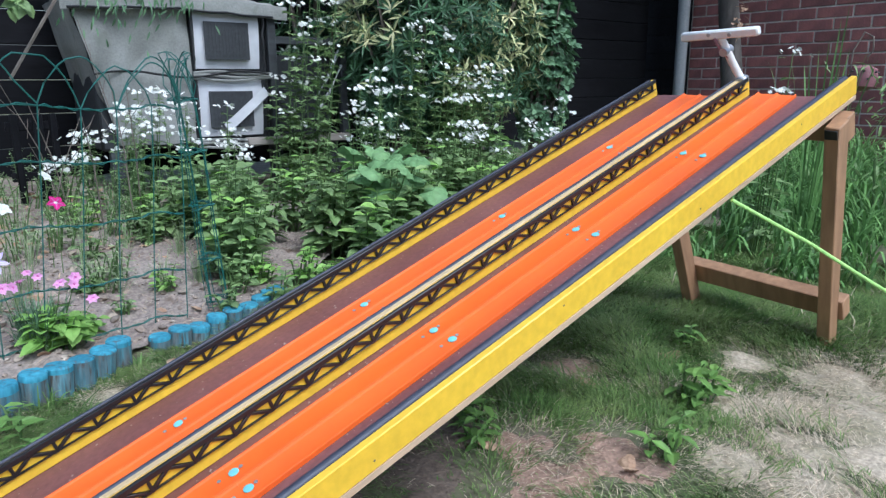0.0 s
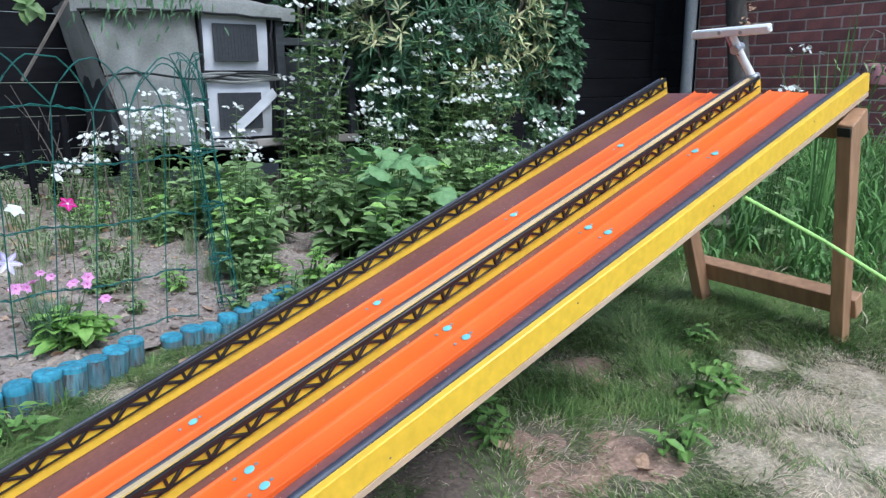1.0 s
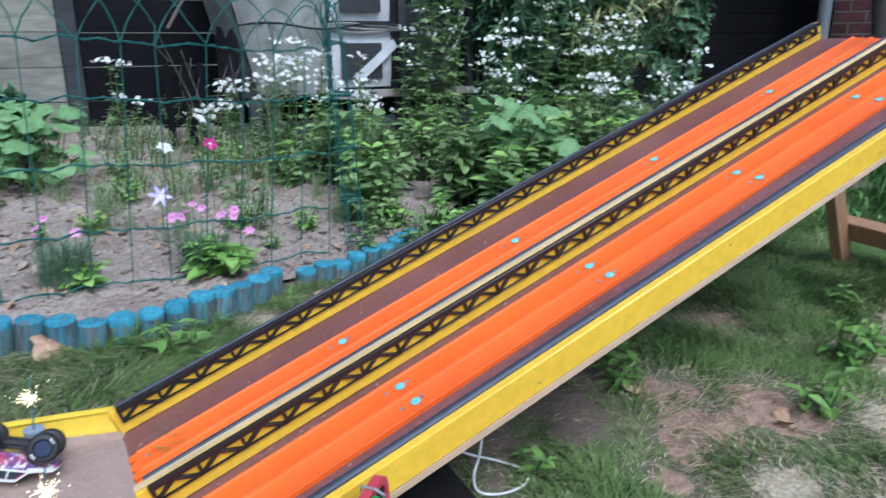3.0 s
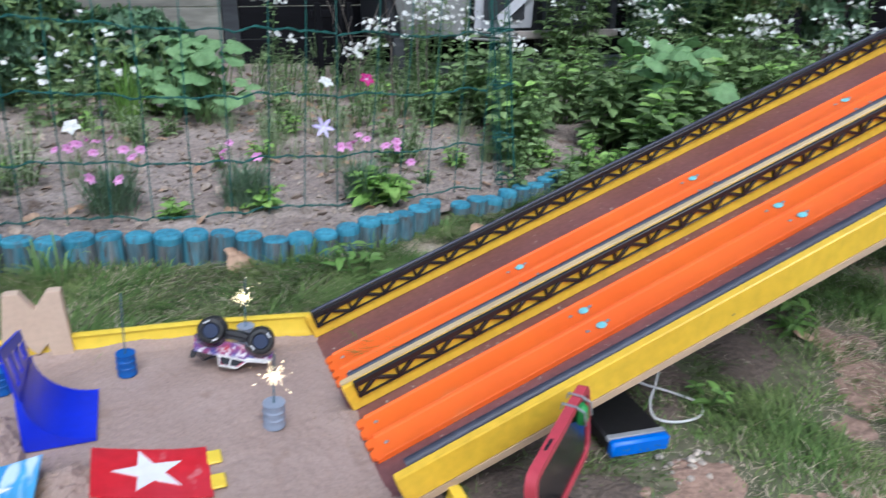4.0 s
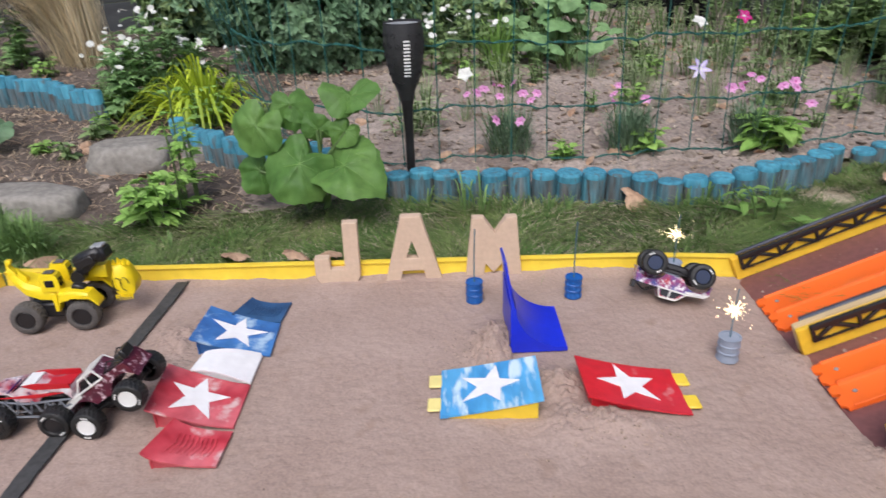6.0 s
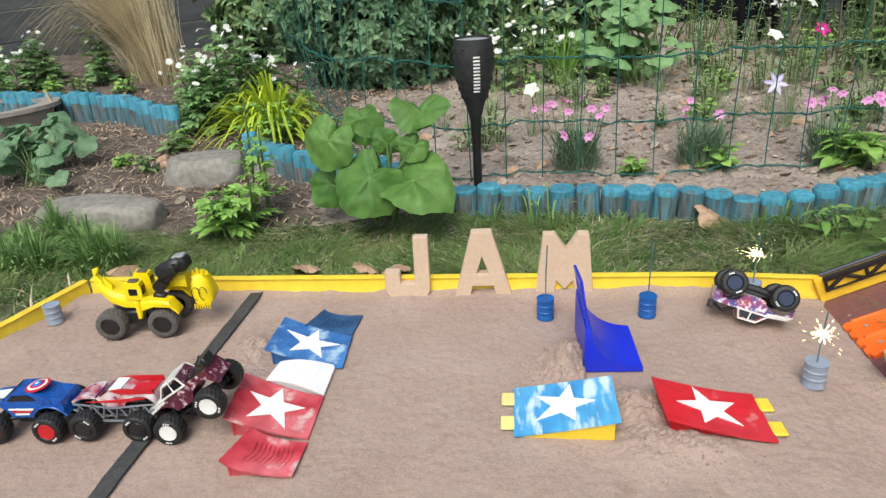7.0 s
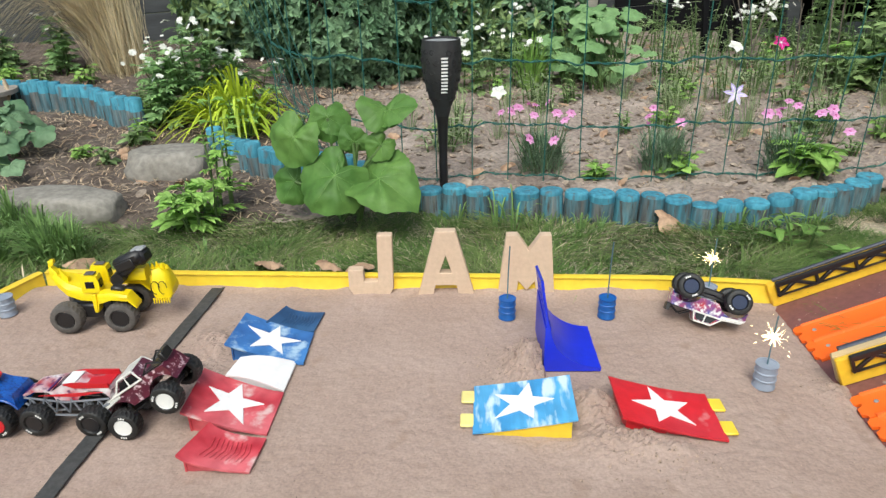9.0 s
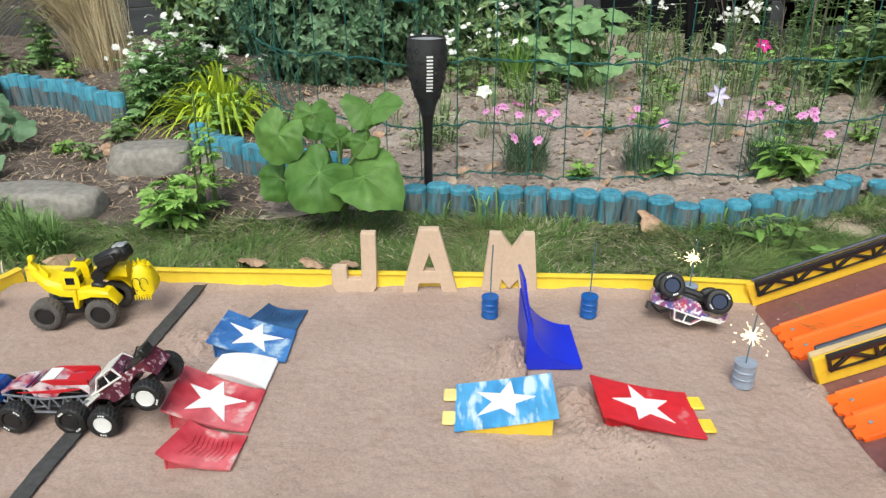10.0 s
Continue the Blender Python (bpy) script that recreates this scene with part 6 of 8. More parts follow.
def blade_mesh(name, items, material, steps=3):
    """Grass blades: base, tip, width, bend. Each a narrow strip that rises and then droops."""
    v, f = [], []
    for p, tip, w, bend in items:
        d = tip - p
        s = Vector((-d.y, d.x, 0.0))
        s = s.normalized() if s.length > 1e-5 else Vector((1, 0, 0))
        k = len(v)
        for q in range(steps):
            u = q / steps
            c = p + d * u + Vector((0, 0, bend * 1.25 * math.sin(math.pi * u ** 0.85)))
            h = s * w * 0.5 * (1 - 0.55 * u)
            v += [c - h, c + h]
        v.append(tip)
        f += [(k + 2 * q, k + 2 * q + 1, k + 2 * q + 3, k + 2 * q + 2) for q in range(steps - 1)] + [(k + 2 * steps - 2, k + 2 * steps - 1, k + 2 * steps)]
    me = bpy.data.meshes.new(name)
    me.from_pydata([tuple(p) for p in v], [], f)
    me.materials.append(material)
    return me


def rv(rnd, k=1.0):
    return Vector((rnd.gauss(0, k), rnd.gauss(0, k), rnd.gauss(0, k)))


def leafy_plant(name, label, category, x, y, z, stems, height, spread, leaf, per, material, seed, width=0.5, group="", tip_mat=None, heads=None, head_mat=None, lobed=False):
    """Stems that fan out from the ground, leaves in pairs up each, and flower heads if given."""
    rnd = random.Random(seed)
    t = thing(name, label, category, pose(x, y, z), group)
    sg, items, tips, fl = Geo(), [], [], []
    for k in range(stems):
        a, rr = rnd.uniform(0, 2 * math.pi), math.sqrt(rnd.random()) * spread
        h = height * rnd.uniform(0.65, 1.05) * (1 - 0.3 * (rr / max(spread, 1e-3)) ** 2)
        b = Vector((rr * 0.55 * math.cos(a), rr * 0.55 * math.sin(a), -0.01))
        top = Vector((rr * math.cos(a), rr * math.sin(a), h)) + rv(rnd, 0.01)
        pts = [b.lerp(top, q / 4) + Vector((0, 0, 0.02 * math.sin(math.pi * q / 4))) for q in range(5)]
        sg.tube(pts, lambda u: 0.0026 - 0.0013 * u, 4)
        for q in range(per):
            u = 0.18 + 0.82 * (q + rnd.random() * 0.5) / per
            p = b.lerp(top, min(u, 1.0)) + Vector((0, 0, 0.02 * math.sin(math.pi * min(u, 1))))
            aa = q * 1.57 + rnd.uniform(-0.5, 0.5)
            for sgn in (0, math.pi):
                d = Vector((math.cos(aa + sgn), math.sin(aa + sgn), rnd.uniform(-0.25, 0.45)))
                L = leaf * rnd.uniform(0.7, 1.15) * (1.15 - 0.55 * u)
                up = Vector((rnd.gauss(0, 0.25), rnd.gauss(0, 0.25), 1))
                (tips if tip_mat and u > 0.86 else items).append((p, d, L, L * width * (0.55 if lobed else 1.0), up))
                if lobed:
                    for f, turn, k2 in ((0.28, 0.9, 0.55), (0.28, -0.9, 0.55), (0.55, 0.75, 0.42), (0.55, -0.75, 0.42)):
                        items.append((p + d.normalized() * L * f, Matrix.Rotation(turn, 3, up) @ d, L * k2, L * k2 * 0.55, up))
        if heads:
            for _ in range(heads):
                fl.append(top + Vector((rnd.gauss(0, 0.026), rnd.gauss(0, 0.026), rnd.uniform(-0.006, 0.012))))
    tagged(part("stem", sg, M["stem"], t), kind="stuff")
    tagged(part("foliage", leaf_mesh("foliage", items, material), None, t), kind="stuff")
    if tips:
        part("young_leaves", leaf_mesh("young_leaves", tips, tip_mat), None, t)
    if fl:
        pet = []
        for p in fl:
            up = Vector((rnd.gauss(0, 0.5), rnd.gauss(0, 0.5) - 0.4, 0.8)).normalized()
            e = up.orthogonal().normalized()
            n = rnd.choice((7, 8))
            R = rnd.uniform(0.0065, 0.0115)
            for j in range(n):
                d = Matrix.Rotation(2 * math.pi * j / n, 3, up) @ e
                pet.append((p, d + up * 0.2, R, R * 0.75, up))
        tagged(part("blossom", leaf_mesh("blossom", pet, head_mat or M["white_petal"]), None, t, "small flowers"), kind="stuff")
    return t


# tangle of leafy growth between the bed and the hutch
rnd = random.Random(5)
NETTLES = [(0.97, 1.96, 0.27), (1.03, 2.07, 0.32), (1.10, 2.22, 0.30), (1.33, 1.86, 0.26), (1.33, 2.05, 0.30), (1.42, 1.90, 0.28), (1.45, 2.12, 0.32), (1.56, 1.98, 0.30), (1.56, 2.20, 0.34), (1.68, 2.08, 0.32), (1.72, 2.30, 0.36),
           (1.84, 2.16, 0.33), (1.95, 2.05, 0.32), (1.98, 2.28, 0.36), (2.12, 2.14, 0.34), (1.06, 2.15, 0.28), (1.18, 2.28, 0.30), (1.02, 2.36, 0.30), (1.35, 2.36, 0.32), (1.55, 2.45, 0.34), (1.12, 2.5, 0.30), (2.25, 2.28, 0.36), (2.4, 2.1, 0.32), (2.1, 1.9, 0.26), (0.93, 2.44, 0.16), (1.22, 2.44, 0.24), (1.06, 2.58, 0.18)]
for k, (x, y, h) in enumerate(NETTLES):
    leafy_plant("leafy_weed", "leafy mid-green mint-like plant in the border", "plant", x, y, ground_z(x, y), 11 if k % 2 else 13, h, 0.085, 0.082 if 3 <= k <= 9 else 0.060 + 0.012 * (k % 2), 7, M["nettle"], 100 + k, 0.62, "border plants", M["fresh"] if k % 3 == 0 else None)

# daisy-like white flowers in drifts
FEVER = [(0.98, 2.66, 0.50, 9), (1.10, 2.66, 0.48, 9), (0.90, 2.6, 0.45, 7), (1.24, 2.62, 0.42, 9), (1.60, 2.78, 0.90, 8), (1.68, 2.74, 0.96, 9), (1.55, 2.82, 0.56, 5), (1.66, 2.38, 0.54, 10), (1.76, 2.42, 0.55, 10), (1.92, 2.20, 0.42, 7), (2.0, 2.14, 0.40, 6),
         (2.08, 2.50, 0.84, 10), (2.18, 2.44, 0.74, 11), (2.28, 2.40, 0.64, 9), (1.98, 2.50, 0.78, 8), (2.30, 2.18, 0.46, 6), (2.40, 2.12, 0.42, 5), (-0.90, 2.16, 0.34, 8), (-0.97, 2.12, 0.21, 6), (-0.80, 2.24, 0.22, 6), (-1.02, 2.3, 0.24, 7), (-1.60, 2.75, 0.22, 4), (-1.85, 2.72, 0.22, 7), (-1.98, 2.66, 0.2, 6), (0.70, 2.75, 0.30, 4), (0.48, 2.95, 0.36, 4), (-0.12, 2.46, 0.30, 5), (-0.05, 2.50, 0.24, 5), (-0.20, 2.42, 0.22, 5), (0.86, 2.80, 0.34, 5)]
for k, (x, y, h, n) in enumerate(FEVER):
    leafy_plant("feverfew", "white daisy-flowered feverfew with divided green leaves", "flowering plant", x, y, ground_z(x, y), n, h, 0.075, 0.066 if h > 0.55 or x < -0.5 else 0.036, 9, M["fever_leaf"] if x < -0.5 else M["nettle"], 200 + k, 0.7, "feverfew", None, 9 if x > 0 else 3, M["white_petal"], True)

# dark evergreen shrub with cream-edged leaves, standing before the shed
def shrub(name, label, x, y, rx, ry, z0, z1, n, leaf, seed, cream=0.4, dark="dark_leaf", light="cream_leaf", width=0.2):
    rnd = random.Random(seed)
    t = thing(name, label, "shrub", pose(x, y, ground_z(x, y)))
    tg, items, pale = Geo(), [], []
    for k in range(9):
        a = 2 * math.pi * k / 9
        end = Vector((rx * 0.7 * math.cos(a), ry * 0.7 * math.sin(a), z0 + (z1 - z0) * rnd.uniform(0.4, 0.95)))
        tg.tube([(0.02 * math.cos(a), 0.02 * math.sin(a), -0.02), end * 0.5 + Vector((0, 0, 0.05)), end], lambda u: 0.012 - 0.008 * u, 6)
    for k in range(n):
        a, u, q = rnd.uniform(0, 2 * math.pi), rnd.random(), rnd.random() ** 0.4
        zz = z0 + (z1 - z0) * u
        prof = math.sin(math.pi * (0.12 + 0.80 * u)) ** 0.5 * (0.85 + 0.35 * noise.noise((a * 1.4, u * 4, seed)))
        c = Vector((rx * q * prof * math.cos(a), ry * q * prof * math.sin(a), zz))
        out = Vector((c.x, c.y, 0.35 * (zz - z0))).normalized() + rv(rnd, 0.25)
        tipped = noise.noise((c.x * 3.2, c.y * 3.2, zz * 3.2 + seed)) > 0.18 - cream * 0.5 and q > 0.62
        out.normalize()
        side = out.orthogonal().normalized()
        whorl = rnd.randint(7, 10)
        for j in range(whorl):
            d = out * rnd.uniform(0.25, 0.9) + Matrix.Rotation(2 * math.pi * j / whorl + rnd.uniform(-0.3, 0.3), 3, out) @ side + rv(rnd, 0.12)
            L = leaf * rnd.uniform(0.7, 1.2)
            (pale if tipped and j % 3 else items).append((c, d, L, L * width, out + rv(rnd, 0.3)))
    tagged(part("branching", tg, M["bark"], t), kind="stuff")
    part("leaves", leaf_mesh("leaves", items, M[dark]), None, t)
    part("variegated_leaves", leaf_mesh("variegated_leaves", pale, M[light]), None, t, "cream-edged young leaves")
    return t


shrub("evergreen_shrub", "tall dark evergreen shrub with narrow cream-edged leaves", 2.16, 2.76, 0.46, 0.40, 0.25, 1.45, 1700, 0.060, 31, 0.55)
shrub("evergreen_shrub", "tall dark evergreen shrub with narrow cream-edged leaves", 2.50, 2.74, 0.36, 0.34, 0.35, 1.5, 1300, 0.060, 32, 0.70)
shrub("climber_bush", "dark glossy climber against the black shed wall", 2.93, 2.72, 0.16, 0.18, 0.2, 0.92, 420, 0.042, 33, 0.0, "bush_leaf", "bush_leaf", 0.7)
shrub("evergreen_shrub", "dark evergreen bush behind the hutch", 1.95, 3.25, 0.34, 0.22, 0.3, 1.45, 700, 0.06, 34, 0.0, "dark_leaf", "dark_leaf")
shrub("dark_bush", "dark blue-green bush with small leaves behind the wire fence", -0.55, 2.62, 0.36, 0.24, 0.02, 0.46, 2200, 0.028, 35, 0.0, "bush_leaf", "bush_leaf", 0.5)
shrub("dark_bush", "dark blue-green bush with small leaves behind the wire fence", -0.33, 2.80, 0.26, 0.22, 0.02, 0.38, 1300, 0.034, 36, 0.0, "bush_leaf", "nettle", 0.5)
shrub("dark_bush", "leafy green bush at the back of the bed", -1.02, 3.1, 0.36, 0.24, 0.02, 0.46, 900, 0.040, 38, 0.2, "bush_leaf", "nettle", 0.55)

shrub("dark_bush", "low leafy bush at the back of the bed", 0.02, 2.84, 0.26, 0.12, 0.02, 0.27, 420, 0.036, 39, 0.2, "bush_leaf", "nettle", 0.5)


# broad mallow leaves at the back of the bed
def round_leaf(g, c, d, up, R, lobes=5, notch=0.55, wavy=0.085, seed=0, veins=None, fold=0.0):
    """A broad heart-shaped leaf with a notch at the stalk, a wavy edge and a crinkled blade; veins collects its ribs."""
    d = d.normalized()
    s = d.cross(up).normalized()
    n = s.cross(d)
    rings, seg = 8, 46

    def at(f, a, lift=0.0):
        x, y = f * math.cos(a), f * math.sin(a)
        rad = R * f * (0.82 + 0.25 * math.cos(a * 0.5) ** 2 + wavy * math.cos(a * lobes) + 0.06 * noise.noise((a * 2.5, seed, 1)) + 0.025 * math.cos(a * 17) - notch * max(0.0, (abs(a) - 2.55) / 0.6) * 0.7)
        z = R * (0.14 * f * f * math.cos(a * 2 + seed) - 0.30 * f * f + 0.16 * f * noise.noise((2.2 * x, 2.2 * y, seed)) + 0.085 * noise.noise((5 * x, 5 * y, seed)) + 0.035 * noise.noise((14 * x, 14 * y, seed)) - 0.034 * f * abs(math.cos(a * 3.5)) ** 8 + fold * f * (abs(math.sin(a)) - 0.4))
        return c + d * rad * math.cos(a) + s * rad * math.sin(a) + n * (z + lift)

    v, f = [c], []
    for r in range(1, rings + 1):
        for k in range(seg + 1):
            v.append(at(r / rings, -math.pi + 2 * math.pi * k / seg))
    for k in range(seg):
        f.append((0, 1 + k, 2 + k))
    w = seg + 1
    for r in range(rings - 1):
        for k in range(seg):
            a = 1 + r * w + k
            f.append((a, a + w, a + w + 1, a + 1))
    g.add(v, f)
    if veins is not None:
        for j in range(-3, 4):
            veins.append([at(q / 6 * 0.9, j * 2 * math.pi / 7, R * 0.012) for q in range(7)])


def big_leaf_plant(name, label, leaves, root, material, stalk=0.003):
    t = thing(name, label, "plant", pose(*root))
    for k, (c, d, up, R) in enumerate(leaves):
        c = Vector(c) - Vector(root)
        g = Geo()
        ribs = [] if R > 0.026 and stalk > 0.0025 else None
        round_leaf(g, c, Vector(d), Vector(up), R, 5, 0.55, 0.045 if stalk > 0.0025 else 0.085, seed=k * 1.7, veins=ribs, fold=(0.42, -0.36, 0.30, -0.22)[k % 4] if stalk > 0.0025 else 0.0)
        lf = part("leaf", g, material, t, sharp=85)
        for rib in ribs or ():
            part("vein", Geo().tube(rib, lambda u: R * 0.008 * (1.1 - u), 4), M["vein"], lf)
        b = Vector((0.02 * math.cos(k * 2), 0.02 * math.sin(k * 2), 0))
        part("stalk", Geo().tube([b, b.lerp(c, 0.5) + Vector((0, 0, 0.02)), c + Vector((0, 0, -0.002))], stalk, 6), M["stem"], lf)
    return t


BIG = [((-0.488, 1.505, 0.150), (-0.42, -0.10, -0.85), (-0.25, -0.9, 0.3), 0.053), ((-0.412, 1.462, 0.092), (-0.55, -0.45, -0.65), (0.1, -0.75, 0.62), 0.065), ((-0.336, 1.462, 0.086), (0.86, -0.42, -0.22), (0.0, -0.42, 0.9), 0.068),
       ((-0.330, 1.530, 0.192), (-0.85, -0.25, 0.42), (0.30, -0.35, 0.9), 0.043), ((-0.320, 1.530, 0.190), (0.86, -0.25, 0.40), (-0.30, -0.35, 0.9), 0.044), ((-0.428, 1.520, 0.180), (0.15, -0.35, -0.85), (0.1, -0.8, 0.5), 0.040),
       ((-0.384, 1.510, 0.138), (-0.45, -0.15, 0.75), (0.1, -0.9, -0.1), 0.027), ((-0.376, 1.508, 0.138), (0.85, -0.15, 0.40), (-0.2, -0.9, 0.1), 0.020), ((-0.334, 1.500, 0.136), (-0.55, -0.25, -0.65), (0.2, -0.85, 0.4), 0.029), ((-0.330, 1.490, 0.094), (0.92, -0.25, 0.25), (0.05, -0.75, 0.6), 0.042),
       ((-0.420, 1.525, 0.172), (0.5, -0.4, -0.45), (0.1, -0.7, 0.7), 0.026), ((-0.500, 1.530, 0.060), (-0.5, -0.2, -0.7), (0.1, -0.8, 0.5), 0.044)]
big_leaf_plant("broad_leaf_plant", "low plant with large round bright green leaves by the logs", BIG, (-0.40, 1.52, -0.01), M["big_leaf"])
for k, (x, y) in enumerate(((0.12, 2.50), (0.26, 2.49), (0.19, 2.56), (0.20, 2.45))):
    r2 = random.Random(60 + k)
    lv = []
    for j in range(17):
        a, rr = r2.uniform(0, 6.28), r2.uniform(0.02, 0.12)
        lv.append(((x + rr * math.cos(a), y + rr * math.sin(a), 0.07 + r2.uniform(0.0, 0.19)), (math.cos(a), math.sin(a) - 0.3, -0.2), (r2.gauss(0, 0.3), -0.5, 0.9), r2.uniform(0.022, 0.046)))
    big_leaf_plant("mallow", "mallow plant with rounded scalloped leaves at the back of the bed", lv, (x, y, bed_z(x, y)), M["mallow"], 0.002)
for k, (x, y) in enumerate(((1.46, 1.96), (1.56, 2.10), (1.40, 2.10))):
    r2 = random.Random(70 + k)
    lv = []
    for j in range(9):
        a, rr = r2.uniform(0, 6.28), r2.uniform(0.02, 0.11)
        lv.append(((x + rr * math.cos(a), y - 0.05 + rr * math.sin(a), ground_z(x, y) + 0.20 + r2.uniform(0.0, 0.12)), (math.cos(a), math.sin(a) - 0.4, -0.3), (r2.gauss(0, 0.3), -0.5, 0.9), r2.uniform(0.028, 0.050)))
    big_leaf_plant("mallow", "mallow plant with rounded pale green leaves among the weeds", lv, (x, y, ground_z(x, y)), M["mallow"], 0.002)
for k, (x, y) in enumerate(((-1.24, 1.75), (-1.32, 1.82), (-1.38, 1.92), (-1.27, 1.88))):
    r2 = random.Random(80 + k)
    lv = []
    for j in range(11):
        a, rr = r2.uniform(0, 6.28), r2.uniform(0.02, 0.10)
        lv.append(((x + rr * math.cos(a), y + rr * math.sin(a), 0.035 + r2.uniform(0.0, 0.08)), (math.cos(a), math.sin(a) - 0.3, -0.3), (r2.gauss(0, 0.2), -0.5, 0.8), r2.uniform(0.018, 0.034)))
    big_leaf_plant("ground_cover", "low blue-green ground-cover plant beside a stone", lv, (x, y, bed_z(x, y)), M["bush_leaf"], 0.0015)

# soft lobed plant at the lawn's edge and other low growth
leafy_plant("lobed_plant", "bright green plant with soft lobed leaves at the lawn edge", "plant", -0.668, 1.50, -0.02, 9, 0.11, 0.066, 0.056, 3, M["fresh"], 301, 1.0, lobed=True)
leafy_plant("lobed_plant", "bright green plant with soft lobed leaves at the lawn edge", "plant", -0.650, 1.57, 0.0, 4, 0.21, 0.035, 0.040, 5, M["fresh"], 302, 0.9, lobed=True)
LOW = [(0.085, 1.71, 0.035, 0.030, 6), (0.245, 1.725, 0.06, 0.036, 7), (0.50, 1.70, 0.095, 0.048, 15), (0.55, 1.76, 0.05, 0.036, 6), (0.30, 2.05, 0.06, 0.026, 7), (0.62, 2.0, 0.07, 0.026, 8), (0.78, 1.95, 0.06, 0.026, 7), (0.70, 2.25, 0.08, 0.03, 8),
       (0.42, 2.3, 0.07, 0.028, 7), (0.1, 2.3, 0.07, 0.026, 7), (-0.1, 2.35, 0.07, 0.026, 7), (0.93, 1.86, 0.09, 0.034, 9), (1.0, 1.88, 0.09, 0.036, 8), (0.86, 1.74, 0.06, 0.03, 6), (1.12, 1.86, 0.10, 0.036, 9), (0.98, 1.72, 0.08, 0.036, 6), (1.12, 1.72, 0.10, 0.036, 8),
       (0.2, 2.0, 0.05, 0.022, 5), (-0.25, 2.0, 0.05, 0.022, 5), (0.45, 2.5, 0.1, 0.032, 9), (0.05, 2.55, 0.1, 0.032, 9), (0.85, 2.35, 0.12, 0.036, 10), (0.75, 2.55, 0.14, 0.036, 10), (-0.85, 1.75, 0.05, 0.024, 6), (-1.0, 2.0, 0.06, 0.026, 7), (-0.62, 2.0, 0.08, 0.03, 8),
       (-1.45, 2.6, 0.07, 0.03, 8), (-1.62, 2.62, 0.08, 0.03, 9), (-1.75, 2.66, 0.06, 0.034, 8), (-1.9, 2.6, 0.07, 0.034, 8), (-1.7, 2.9, 0.07, 0.04, 9), (-1.9, 2.92, 0.08, 0.04, 9), (-2.05, 2.8, 0.08, 0.04, 8), (-1.08, 2.17, 0.09, 0.034, 11), (-1.02, 2.12, 0.07, 0.03, 9), (-1.0, 1.82, 0.03, 0.024, 6), (-1.08, 1.86, 0.04, 0.026, 7), (-1.0, 1.95, 0.05, 0.03, 7), (-0.75, 2.0, 0.12, 0.034, 10), (0.66, 1.84, 0.03, 0.02, 5)]
for k, (x, y, h, L, n) in enumerate(LOW):
    leafy_plant("seedling", "small bright green self-sown seedling in the soil", "seedling", x, y, bed_z(x, y) - 0.004, n, h, h * 0.55, L, 3, M["fresh"] if k % 2 == 0 or k < 4 else M["nettle"], 330 + k, 0.72, "seedlings")
for k, (x, y, h, L, n) in enumerate(((1.35, 0.865, 0.10, 0.050, 8), (1.16, 0.80, 0.085, 0.046, 3), (0.95, 1.0, 0.045, 0.034, 5), (1.57, 1.0, 0.05, 0.036, 5), (0.69, 0.895, 0.030, 0.026, 2), (0.40, 1.33, 0.03, 0.05, 5), (0.38, 1.42, 0.09, 0.04, 5), (0.99, 1.06, 0.05, 0.036, 4))):
    leafy_plant("lawn_weed", "broad-leaved green weed growing in the lawn", "weed", x, y, ground_z(x, y) - 0.004, n, h, h * 0.6, L, 3, M["weed_leaf"], 380 + k, 0.5, "lawn weeds")


# garden pinks: tufts of narrow blue-green leaves with pink flowers
def flower(p, R, n, up, material, t, name="flower", width=0.7, label=""):
    up = Vector(up).normalized()
    e = up.orthogonal().normalized()
    items = [(Vector((0, 0, 0)), (Matrix.Rotation(2 * math.pi * j / n, 3, up) @ e) + up * 0.25, R, R * width, up) for j in range(n)]
    return part(name, leaf_mesh(name, items, material), None, t, label, m=Matrix.Translation(p))


